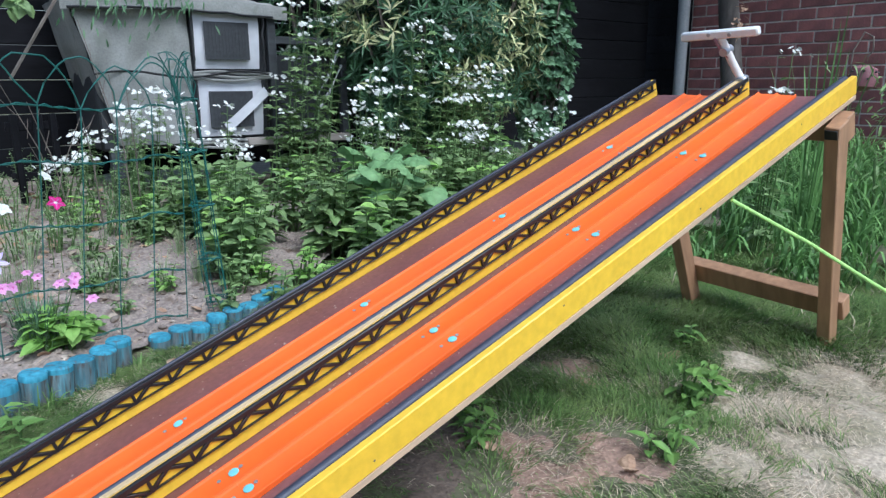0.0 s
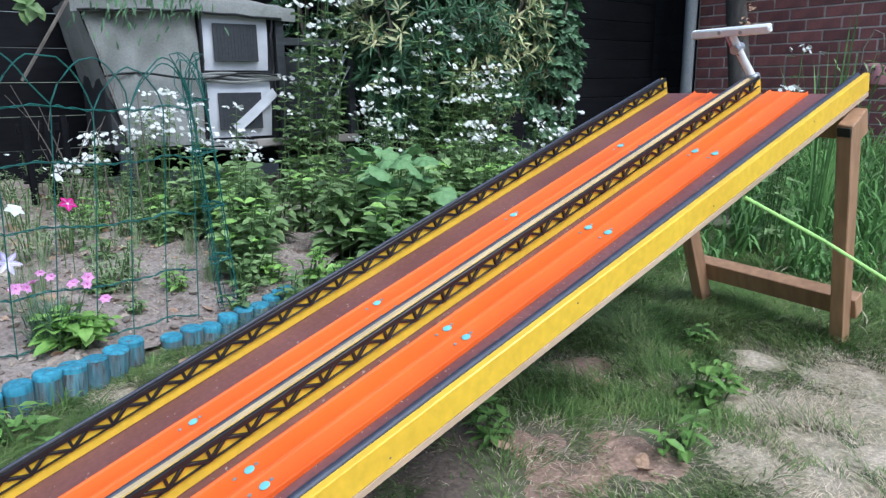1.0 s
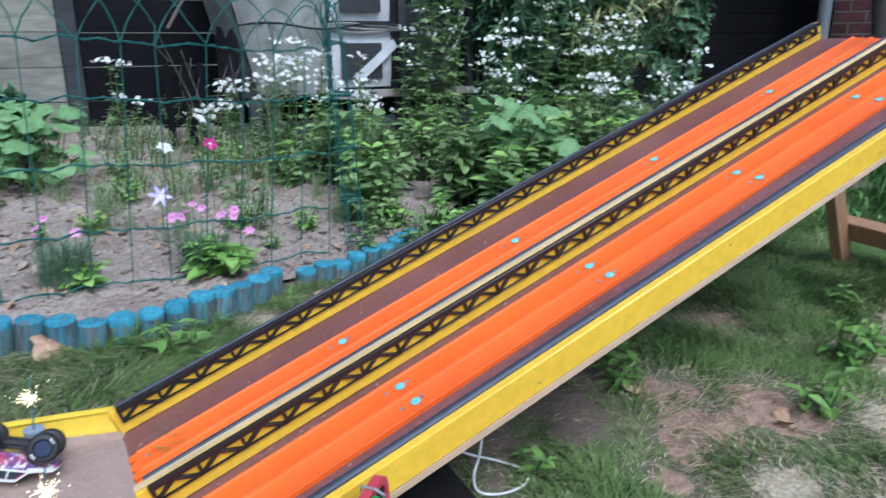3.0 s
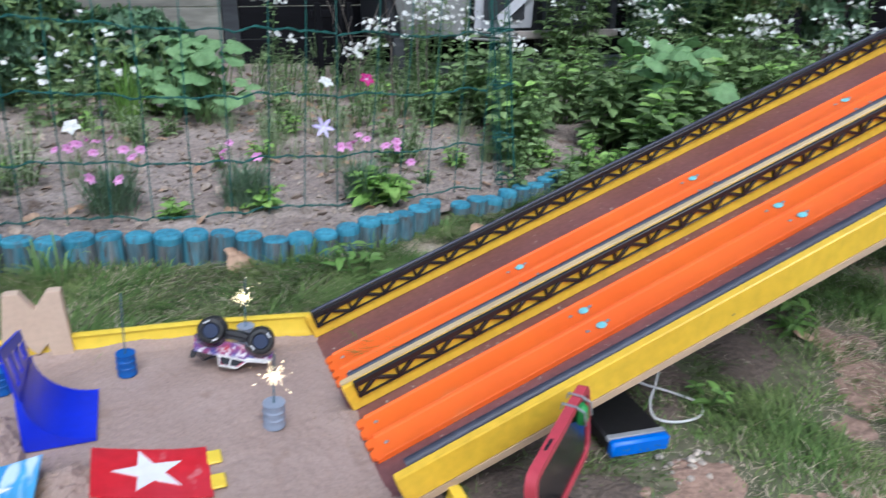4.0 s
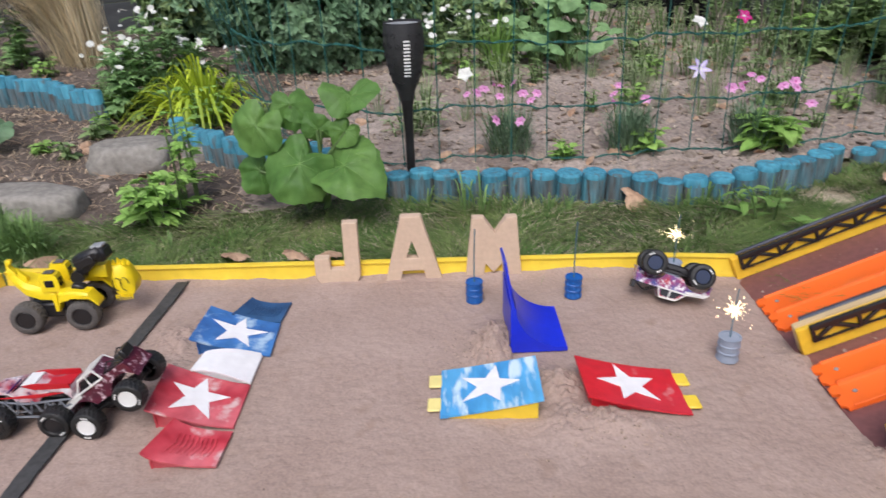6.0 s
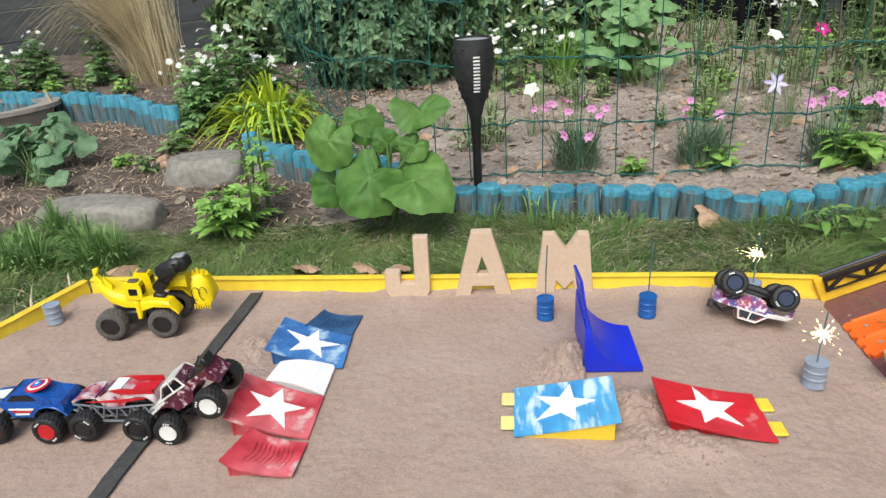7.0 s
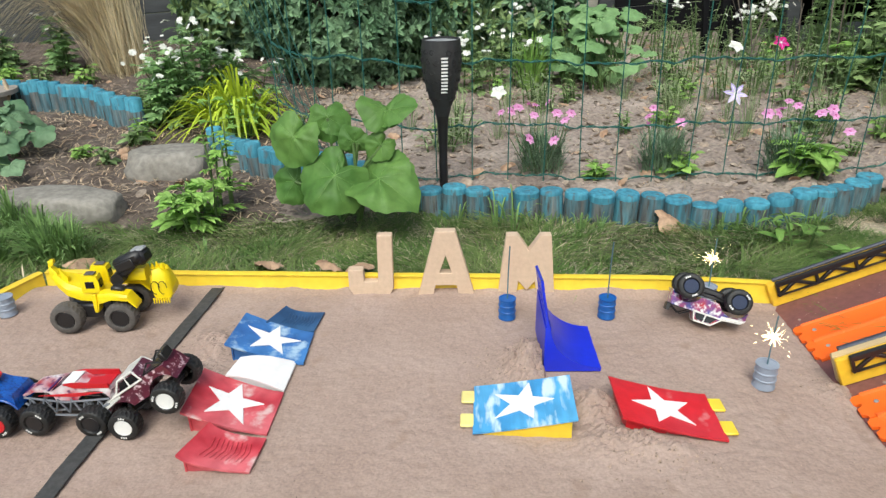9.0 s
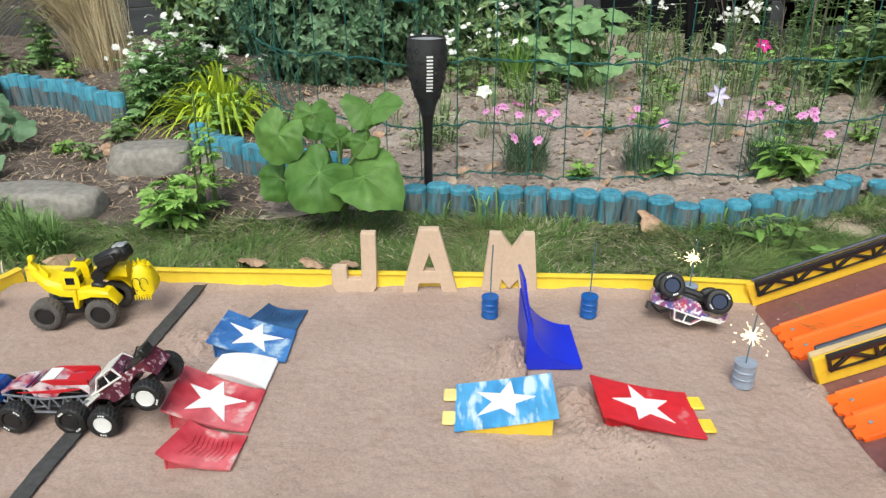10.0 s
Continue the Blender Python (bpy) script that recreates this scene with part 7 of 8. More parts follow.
def pinks(x, y, seed, tops):
    rnd = random.Random(seed)
    z = bed_z(x, y)
    t = thing("garden_pink", "clump of pink flowers on narrow grey-green leaves", "flowering plant", pose(x, y, z), "garden pinks")
    items = []
    for k in range(520):
        a, rr = rnd.uniform(0, 6.283), rnd.random() ** 0.6 * 0.060
        b = Vector((rr * 0.8 * math.cos(a), rr * 0.8 * math.sin(a), rnd.uniform(-0.005, 0.066)))
        aa = a + rnd.gauss(0, 0.9)
        out = rnd.uniform(0.010, 0.038)
        items.append((b, b + Vector((math.cos(aa) * out, math.sin(aa) * out, rnd.uniform(0.008, 0.040))), 0.0026, 0.006))
    for k in range(46):
        a, rr = rnd.uniform(0, 6.283), rnd.uniform(0.01, 0.04)
        b = Vector((rr * math.cos(a), rr * math.sin(a), 0.0))
        items.append((b, b + Vector((math.cos(a) * rnd.uniform(0.01, 0.05), math.sin(a) * rnd.uniform(0.01, 0.05), rnd.uniform(0.07, 0.13))), 0.0018, 0.004))
    part("leaf_tuft", blade_mesh("leaf_tuft", items, M["blue_leaf"]), None, t)
    for dx, dy, dz in tops:
        c = Vector((dx, dy, dz))
        st = part("flower_stalk", Geo().tube([(dx * 0.3, dy * 0.3, 0.0), (dx * 0.8, dy * 0.8, dz * 0.6), c], 0.0008, 4), M["stem"], t)
        up = (rnd.gauss(0, 0.45), -0.5 + rnd.gauss(0, 0.25), 0.8)
        bloom = 0.0122 * rnd.uniform(0.75, 1.15)
        flower(c, bloom, 6, up, M["pink_petal"], st, width=0.95, label="pink flower")
        flower(c + Vector((0, 0, 0.0016)), bloom * 0.72, 5, (up[0] + 0.2, up[1], up[2]), M["pink_petal"], st, "inner_petals", 0.95)
        flower(c + Vector((0, -0.001, 0.001)), 0.0042, 6, (rnd.gauss(0, 0.3), -0.7, 0.8), M["deep_pink"], st, width=0.8, label="deeper pink flower centre")


pinks(-0.03, 1.76, 41, [(-0.03, -0.05, 0.085), (0.02, -0.055, 0.082), (-0.065, 0.0, 0.13), (-0.05, 0.01, 0.135), (-0.03, -0.01, 0.148), (-0.015, 0.0, 0.142), (0.01, -0.01, 0.150), (0.03, 0.0, 0.125), (0.06, 0.01, 0.122), (-0.085, 0.0, 0.128), (0.045, -0.02, 0.115), (-0.02, -0.03, 0.128)])
pinks(0.225, 1.755, 42, [(-0.045, -0.03, 0.125), (-0.048, -0.04, 0.112), (0.02, -0.03, 0.112), (-0.03, 0.0, 0.135)])
pinks(0.475, 1.735, 43, [(-0.06, -0.01, 0.125), (-0.03, 0.0, 0.132), (-0.015, 0.01, 0.145), (0.0, 0.0, 0.138), (0.03, -0.04, 0.132), (0.05, -0.05, 0.13), (0.08, -0.06, 0.10), (-0.045, -0.02, 0.128), (0.06, -0.02, 0.135)])


def cut_flower(name, label, x, y, z, R, n, material, width, up, centre=None, stripe=None):
    zb = bed_z(x, y)
    t = thing(name, label, "flower", pose(x, y, zb))
    part("stalk", Geo().tube([(0.01, 0.01, -0.005), (0.004, 0.004, (z - zb) * 0.6), (0, 0, z - zb)], 0.0012, 5), M["stem"], t)
    flower(Vector((0, 0, z - zb)), R, n, up, material, t, "bloom", width)
    flower(Vector((0, -0.001, z - zb + 0.002)), R * 0.2, 6, up, centre or M["lime_leaf"], t, "flower_centre", 0.8)
    if stripe:
        flower(Vector((0, -0.0015, z - zb + 0.0012)), R * 0.8, n, up, stripe, t, "petal_stripe", width * 0.3)


cut_flower("magenta_flower", "magenta daisy-shaped flower on a thin stem", 0.597, 2.155, 0.204, 0.0225, 5, M["magenta_petal"], 0.85, (0.15, -0.7, 0.7), M["white_petal"], M["deep_pink"])
cut_flower("star_flower", "lilac-white star-shaped flower on a thin stem", 0.439, 1.981, 0.114, 0.029, 6, M["lilac_petal"], 0.46, (0.0, -0.9, 0.5), M["white_petal"], M["white_petal"])
cut_flower("white_flower", "plain white open flower above the soil", -0.11, 2.051, 0.109, 0.0215, 5, M["white_petal"], 1.05, (-0.2, -0.7, 0.7), M["white_petal"])
cut_flower("white_flower", "plain white open flower above the soil", 0.482, 2.14, 0.198, 0.0225, 5, M["white_petal"], 1.0, (0.2, -0.5, 0.8), M["white_petal"])
cut_flower("white_flower", "plain white open flower above the soil", 0.59, 2.22, 0.26, 0.018, 5, M["white_petal"], 1.0, (0.5, -0.5, 0.8), M["white_petal"])


# clumps of strap leaves and ornamental grass
def clump(name, label, x, y, n, height, spread, width, material, seed, category="grass clump", z=None, droop=1.0, lean=(0, 0), group=""):
    rnd = random.Random(seed)
    z = ground_z(x, y) if z is None else z
    t = thing(name, label, category, pose(x, y, z), group)
    items = []
    for k in range(n):
        a = rnd.uniform(0, 6.283)
        rr = rnd.random() ** 0.7
        b = Vector((0.25 * spread * rr * math.cos(a), 0.25 * spread * rr * math.sin(a), -0.005))
        h = height * rnd.uniform(0.5, 1.05)
        tip = Vector((spread * rr * math.cos(a) + lean[0] * h, spread * rr * math.sin(a) + lean[1] * h, h * (1 - 0.55 * droop * rr)))
        items.append((b, tip, width * rnd.uniform(0.7, 1.2), 0.22 * h * droop))
    tagged(part("blade_tuft", blade_mesh("blade_tuft", items, material, 6), None, t), kind="stuff")
    return t


clump("lime_strap_plant", "bright lime-yellow clump of arching strap leaves", -0.775, 2.07, 240, 0.18, 0.23, 0.0095, M["lime_leaf"], 51, "plant", None, 1.7, (-0.12, 0.0))
def feather_fan(x, y, n, height, seed):
    """Dry grass that stands upright on one side and arches far over on the other."""
    rnd = random.Random(seed)
    t = thing("feather_grass", "straw-coloured feathery ornamental grass arching to one side", "ornamental grass", pose(x, y, bed_z(x, y)))
    items = []
    for k in range(n):
        lean = -0.04 + 1.42 * rnd.random() ** 1.35
        h = height * rnd.uniform(0.55, 1.05)
        b = Vector((rnd.gauss(0, 0.035), rnd.gauss(0, 0.035), -0.005))
        tip = b + Vector((-h * math.sin(lean), rnd.gauss(0, 0.10) * h, h * math.cos(lean) * (1 - 0.18 * max(0.0, lean))))
        items.append((b, tip, 0.0026 * rnd.uniform(0.6, 1.3), h * (0.05 + 0.22 * max(0.0, lean))))
    tagged(part("blade_tuft", blade_mesh("blade_tuft", items, M["feather"], 7), None, t), kind="stuff")


feather_fan(-1.36, 2.76, 760, 0.56, 52)
feather_fan(-1.42, 2.80, 420, 0.50, 53)
r3 = random.Random(9)
for k in range(22):
    x, y = r3.uniform(-1.25, -0.83), r3.uniform(1.36, 1.52)
    clump("grass_tuft", "tuft of long green lawn grass", x, y, 75, r3.uniform(0.07, 0.12), 0.075, 0.0036, M["grass_clump"], 400 + k, "grass tuft", group="grass tufts")
for k, (x, y, h) in enumerate(((-0.13, 1.50, 0.10), (-0.10, 1.49, 0.11), (0.30, 1.50, 0.06), (0.02, 1.49, 0.05), (-0.62, 1.36, 0.05))):
    clump("grass_tuft", "tuft of long green lawn grass", x, y, 14, h, 0.06, 0.004, M["grass_clump"], 430 + k, "grass tuft", group="grass tufts")
for k in range(16):
    x = r3.uniform(-0.28, 0.62)
    y = log_line_y(x) - r3.uniform(0.03, 0.05)
    clump("grass_tuft", "tuft of long green lawn grass", x, y, 12, r3.uniform(0.03, 0.065), 0.05, 0.003, M["grass_clump"], 590 + k, "grass tuft", group="grass tufts")
for k in range(44):
    x, y = r3.uniform(-0.35, 0.95), r3.uniform(1.95, 2.65)
    clump("thin_weed", "thin wispy grey-green weed in the bed", x, y, 30, r3.uniform(0.06, 0.16), 0.07, 0.0016, M["pale_weed"], 460 + k, "weed", bed_z(x, y), 0.6, group="thin weeds")

for k, (x, y, h) in enumerate(((0.03, 2.22, 0.09), (0.00, 2.28, 0.10), (0.36, 2.25, 0.09), (0.40, 2.32, 0.08), (0.55, 2.36, 0.12), (0.66, 2.02, 0.09), (0.70, 2.06, 0.10), (0.64, 2.40, 0.12), (0.46, 2.42, 0.09), (-0.22, 1.96, 0.11), (-0.25, 1.90, 0.08), (0.78, 2.50, 0.16), (0.90, 2.44, 0.16), (0.86, 2.56, 0.20), (0.70, 2.52, 0.14), (1.00, 2.52, 0.18), (0.44, 2.60, 0.13), (0.58, 2.66, 0.16), (0.74, 2.74, 0.17), (0.52, 2.82, 0.15), (0.92, 2.72, 0.2), (0.66, 2.90, 0.18), (0.80, 3.0, 0.16), (0.95, 2.95, 0.17), (1.05, 2.78, 0.2), (0.56, 3.1, 0.16), (0.72, 3.2, 0.18), (0.90, 3.2, 0.18), (1.08, 3.05, 0.2), (0.40, 3.0, 0.15), (0.44, 3.2, 0.16))):
    leafy_plant("grey_weed", "grey-green weed with narrow leaves in the bed", "weed", x, y, bed_z(x, y) - 0.004, 9, h, h * 0.6, 0.032, 6, M["pale_weed"], 520 + k, 0.22, "grey weeds")
clump("leaf_tuft_weed", "bright green tuft of narrow leaves beside the mallow", 0.0, 2.46, 90, 0.20, 0.12, 0.006, M["fresh"], 560, "weed", bed_z(0.0, 2.46), 0.8)

# dead stems left standing by the fence
for k in range(7):
    x, y = r3.uniform(0.62, 1.0), r3.uniform(2.4, 2.75)
    h, dx, dy = r3.uniform(0.22, 0.62), r3.uniform(-0.2, 0.2), r3.uniform(-0.1, 0.1)
    zb = bed_z(x, y)
    stem = thing("withered_weed", "dry brown withered weed standing in the bed", "dead plant", pose(x, y, zb), "withered weeds")
    part("stalk", Geo().tube([(0, 0, -0.01), (dx * 0.45, dy * 0.5, h * 0.55), (dx, dy, h)], lambda u: 0.0024 - 0.0014 * u, 5), M["bark"], stem)
    for q in range(3):
        u = 0.45 + 0.17 * q
        part("side_twig", Geo().tube([(dx * u, dy * u, h * u), (dx * u + r3.uniform(-0.06, 0.06), dy * u, h * u + 0.06)], 0.0010, 4), M["bark"], stem)

# long grass before the house wall
rnd = random.Random(77)
items = []
tufts = [(rnd.uniform(2.1, 5.1), rnd.uniform(0.2, 3.2), rnd.uniform(0.6, 1.25), rnd.gauss(0, 0.5), rnd.gauss(0, 0.5)) for _ in range(420)]
for k in range(15000):
    x, y, tall, lx, ly = tufts[k % len(tufts)]
    x, y = x + rnd.gauss(0, 0.035), y + rnd.gauss(0, 0.035)
    if y > 1.25 + 0.75 * (x - 1.75):
        continue
    h = tall * rnd.uniform(0.12, 0.30) * min(1.0, 0.35 + 0.5 * max(0.0, x - 2.1))
    a = rnd.uniform(0, 6.283)
    b = Vector((x, y, ground_z(x, y) - 0.01))
    out = rnd.uniform(0.15, 0.9)
    items.append((b, b + Vector((h * (out * math.cos(a) + 0.4 * lx), h * (out * math.sin(a) + 0.4 * ly), h * (1.05 - 0.75 * out))), rnd.uniform(0.006, 0.013), h * (0.12 + 0.42 * out)))
tagged(part("long_grass", blade_mesh("long_grass", items, M["long_blade"], 6), None), "long rough green grass before the brick wall", "grass", kind="stuff")

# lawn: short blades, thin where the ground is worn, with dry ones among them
# the dark soil patches round the ramp also paint in its shade
WORN = [(0.99, 0.965, 0.06, "bare_sand"), (0.97, 0.86, 0.1, "bare_sand"), (1.10, 0.83, 0.11, "bare_sand"), (1.03, 0.94, 0.05, "bare_sand"), (1.28, 1.09, 0.08, "bare_sand"), (0.84, 1.00, 0.11, "ramp_shade_soil"),
        (0.38, 0.82, 0.10, "ramp_shade_soil"), (0.40, 0.70, 0.10, "ramp_shade_soil"), (0.46, 0.93, 0.12, "ramp_shade_soil"), (0.66, 0.99, 0.12, "ramp_shade_soil"), (0.54, 0.71, 0.13, "bare_sand"), (0.66, 0.66, 0.12, "bare_sand"), (0.575, 0.785, 0.06, "bare_sand"), (0.48, 0.64, 0.11, "bare_sand"), (0.46, 0.78, 0.07, "ramp_shade_soil"), (0.95, 1.04, 0.09, "ramp_shade_soil"), (0.80, 0.94, 0.06, "ramp_shade_soil"), (0.80, 0.66, 0.09, "thatch"), (0.95, 0.70, 0.08, "thatch"), (0.83, 0.79, 0.045, "bare_sand"),
        (1.39, 0.83, 0.10, "thatch"), (1.47, 0.74, 0.13, "thatch"), (1.52, 0.62, 0.15, "thatch"), (1.22, 0.72, 0.10, "thatch"), (1.23, 0.60, 0.14, "thatch"), (1.35, 0.66, 0.12, "thatch"), (1.65, 0.72, 0.15, "thatch"), (1.42, 0.56, 0.14, "thatch"), (1.78, 0.62, 0.14, "thatch"), (1.05, 0.58, 0.10, "thatch"),
        (1.60, 0.88, 0.08, "thatch"), (0.55, 1.50, 0.05, "thatch")]


def wear(x, y):
    """How worn the lawn is here, and of which kind."""
    best, kind = 0.0, "green"
    for bx, by, br, what in WORN:
        d = math.hypot(x - bx, y - by) / br
        if d < 1.7:
            k = 1.25 - d * (1.0 + 0.55 * noise.noise((x * 9, y * 9, 0)) + 0.35 * noise.noise((x * 31, y * 31, 4)))
            if k > best:
                best, kind = k, what
    return min(1.0, best), kind


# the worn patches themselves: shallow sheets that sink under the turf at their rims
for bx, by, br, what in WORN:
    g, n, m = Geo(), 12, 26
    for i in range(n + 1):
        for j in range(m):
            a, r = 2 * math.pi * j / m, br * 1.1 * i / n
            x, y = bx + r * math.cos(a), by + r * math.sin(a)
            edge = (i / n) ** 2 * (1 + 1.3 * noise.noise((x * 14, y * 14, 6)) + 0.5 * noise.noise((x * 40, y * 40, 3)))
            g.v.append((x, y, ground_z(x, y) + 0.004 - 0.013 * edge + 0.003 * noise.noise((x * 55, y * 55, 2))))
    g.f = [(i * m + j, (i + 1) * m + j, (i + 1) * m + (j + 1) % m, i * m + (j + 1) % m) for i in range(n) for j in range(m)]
    words = {"bare_sand": "bare patch of red-brown sandy soil in the lawn", "thatch": "pale dry worn patch of dead turf", "ramp_shade_soil": "bare crumbly soil, darkened in colour for the ramp's shade"}
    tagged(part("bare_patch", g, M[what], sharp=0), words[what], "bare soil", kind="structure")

green, dry = [], []
for k in range(300000):
    if k % 4 == 0:
        x, y = rnd.uniform(-1.35, 1.0), rnd.uniform(1.235, 1.68)
    else:
        x, y = rnd.uniform(0.30, 2.6), rnd.uniform(0.45, 1.95)
    if y > log_line_y(x) - 0.024 + (0.08 * rnd.random() if x < -0.36 else 0.0) or (left_x(y) - 0.01 < x < RIGHT_X + 0.012 and FRONT_Y - 0.035 < y < back_y(x) + 0.014) or x < -0.8 and y > 1.54:
        continue
    bare, what = wear(x, y)
    pick = rnd.random()
    if bare > 0.1 and pick < bare * {"bare_sand": 0.68, "ramp_shade_soil": 0.93, "thatch": 0.25}[what]:
        continue
    tuft = noise.noise((x * 6, y * 6, 2)) + 0.6 * noise.noise((x * 17, y * 17, 5))
    h = rnd.uniform(0.008, 0.030) * (1 - 0.5 * bare) * (1 + 0.9 * max(-0.4, tuft))
    lean = rnd.uniform(0.7, 2.6)
    if x < 0.9 and y < 0.95:
        h *= 0.6
    elif y > 1.235 and x < 0.8:
        lean, h = lean * 1.3, h * 0.75
    a = 9.0 * noise.noise((x * 2.1, y * 2.1, 7)) + rnd.gauss(0, 0.9)
    b = Vector((x, y, ground_z(x, y) - 0.003))
    straw = rnd.random() < (0.05 + (0.20 if y > 1.235 and x < 0.8 else 0.0) + 0.07 * max(0.0, noise.noise((x * 3, y * 3, 8))) + {"thatch": 0.95, "bare_sand": 0.75, "ramp_shade_soil": 0.3, "green": 0.0}[what] * bare)
    it = (b, b + Vector((lean * h * math.cos(a), lean * h * math.sin(a), h * (0.6 if straw else 1.0))), rnd.uniform(0.0009, 0.0016) if straw else rnd.uniform(0.0012, 0.0025), 0.25 * h)
    (dry if straw else green).append(it)
for k in range(46000):
    x, y = rnd.uniform(-2.3, 2.6), rnd.uniform(-0.9, 1.3)
    if left_x(y) - 0.03 < x < 1.9 and y > 0.42:
        continue
    h, a = rnd.uniform(0.012, 0.04), rnd.uniform(0, 6.283)
    b = Vector((x, y, ground_z(x, y) - 0.003))
    (dry if rnd.random() < 0.2 else green).append((b, b + Vector((1.5 * h * math.cos(a), 1.5 * h * math.sin(a), h)), 0.003, 0.25 * h))
tagged(part("lawn_grass", blade_mesh("lawn_grass", green, M["blade"]), None), "short matted green lawn grass", "grass", kind="stuff")
tagged(part("dry_grass", blade_mesh("dry_grass", dry, M["straw"]), None), "dry straw-coloured grass on worn patches", "grass", kind="stuff")

# stones and scraps on the bed
rnd = random.Random(88)
g = Geo()
for k in range(5200):
    x, y = rnd.uniform(-1.5, 1.1), rnd.uniform(1.6, 2.9)
    if y < log_line_y(x) + 0.03 or (x < -0.55 and k % 6):
        continue
    s = rnd.choice((0.002, 0.003, 0.003, 0.004, 0.004, 0.005, 0.006, 0.007, 0.011)) * rnd.uniform(0.7, 1.3)
    g.lathe([(0.0, -s * 0.5), (s * 0.8, -s * 0.2), (s, s * 0.1), (s * 0.5, s * 0.45), (0.0, s * 0.5)], 6, pose(x, y, bed_z(x, y) + s * 0.2, rnd.uniform(-30, 30), rnd.uniform(-30, 30), rnd.uniform(0, 360)))
tagged(part("bed_stones", g, M["clod"]), "small stones and crumbs scattered on the soil", "stones", kind="stuff")
g = Geo()
for k in range(362):
    x, y = (rnd.uniform(-0.4, 1.05), rnd.uniform(1.56, 2.5)) if k < 330 else (0.585 + rnd.gauss(0, 0.022), 0.80 + rnd.gauss(0, 0.015))
    if k < 330 and y < log_line_y(x) + 0.03:
        continue
    s = rnd.choice((0.002, 0.003, 0.003, 0.004, 0.005, 0.006)) * rnd.uniform(0.7, 1.2)
    z = bed_z(x, y) if k < 330 else ground_z(x, y) + 0.002
    g.lathe([(0.0, -s * 0.5), (s * 0.8, -s * 0.2), (s, s * 0.1), (s * 0.6, s * 0.5), (0.0, s * 0.6)], 6, pose(x, y, z + s * 0.25, rnd.uniform(-30, 30), rnd.uniform(-30, 30), rnd.uniform(0, 360)))
tagged(part("pale_pebbles", g, M["pebble"]), "pale pebbles scattered on soil and bare ground", "pebbles", kind="stuff")


# dry bits of stalk, bark and straw
items = []
for k in range(9000):
    x, y = (rnd.uniform(-1.9, 1.15), rnd.uniform(1.5, 3.2)) if k < 5200 else (rnd.uniform(-1.6, -0.5), rnd.uniform(1.5, 2.5))
    if y < log_line_y(x) + 0.03 or (x > -0.5 and rnd.random() < 0.5):
        continue
    a, L = rnd.uniform(0, 6.283), rnd.uniform(0.008, 0.035) * (rnd.uniform(0.6, 1.7) if x < -0.55 else 1.0)
    b = Vector((x, y, bed_z(x, y) + 0.003))
    e = (x + L * math.cos(a), y + L * math.sin(a))
    items.append((b, Vector((*e, bed_z(*e) + rnd.uniform(0.002, 0.007))), rnd.uniform(0.0012, 0.0035), 0.003))
tagged(part("bed_litter", blade_mesh("bed_litter", items, M["litter"]), None), "dry stalks, bark chips and straw on the soil", "plant litter", kind="stuff")
g = Geo()
for k in range(1300):
    x, y = rnd.uniform(-0.93, 0.28), rnd.uniform(FRONT_Y + 0.02, BACK_Y - 0.01)
    if k % 3:
        mx, my, r, h = MOUNDS[k % len(MOUNDS)]
        x, y = mx + rnd.gauss(0, r * 1.3), my + rnd.gauss(0, r * 1.3)
    if not (left_x(y) + 0.02 < x < RIGHT_X - 0.01 and FRONT_Y + 0.01 < y < BACK_Y - 0.01):
        continue
    s = rnd.choice((0.0008, 0.001, 0.0012, 0.0016) if k % 3 else (0.0006, 0.0008, 0.001)) * rnd.uniform(0.7, 1.3)
    g.lathe([(0.0, -s * 0.5), (s, 0.0), (0.0, s * 0.7)], 5, pose(x, y, sand_z(x, y) + s * 0.2, rnd.uniform(-40, 40), 0, rnd.uniform(0, 360)))
tagged(part("sand_crumbs", g, M["crumb"]), "crumbs of sand and grit on the arena floor", "grit", kind="stuff")


def dead_leaf(x, y, z, R, yaw, tilt, seed):
    g = Geo()
    round_leaf(g, Vector((0, 0, 0)), Vector((1, 0, 0)), Vector((0, 0.2, 1)), R, 3, 0.2, 0.12, seed)
    return tagged(part("dead_leaf", g, M["dead"], m=pose(x, y, z, tilt, tilt * 0.5, yaw), sharp=85), "curled dry brown leaf on the ground", "dead leaf", "dead leaves")


for k, (x, y, R, tilt) in enumerate(((0.176, 1.497, 0.030, 40), (-0.807, 1.31, 0.026, 15), (-0.396, 1.303, 0.024, 35), (-0.497, 1.308, 0.024, 30), (-0.35, 1.30, 0.024, 20), (1.48, 0.995, 0.026, 20), (1.085, 0.815, 0.014, 38), (1.07, 0.800, 0.013, -30), (0.66, 1.54, 0.022, 25), (1.25, 1.02, 0.022, 20), (0.95, 0.98, 0.018, 20))):
    dead_leaf(x, y, ground_z(x, y) + (0.012 if x > 0.7 else 0.026), R, 40 * k + 10, tilt, k)
rnd = random.Random(91)
for k in range(240):
    x, y = (rnd.uniform(-1.6, 1.05), rnd.uniform(1.55, 2.8)) if k % 3 else (rnd.uniform(0.3, 1.1), rnd.uniform(2.3, 3.1))
    if y > log_line_y(x) + 0.05:
        dead_leaf(x, y, bed_z(x, y) + 0.006, rnd.uniform(0.006, 0.020), rnd.uniform(0, 360), rnd.uniform(-50, 50), k)


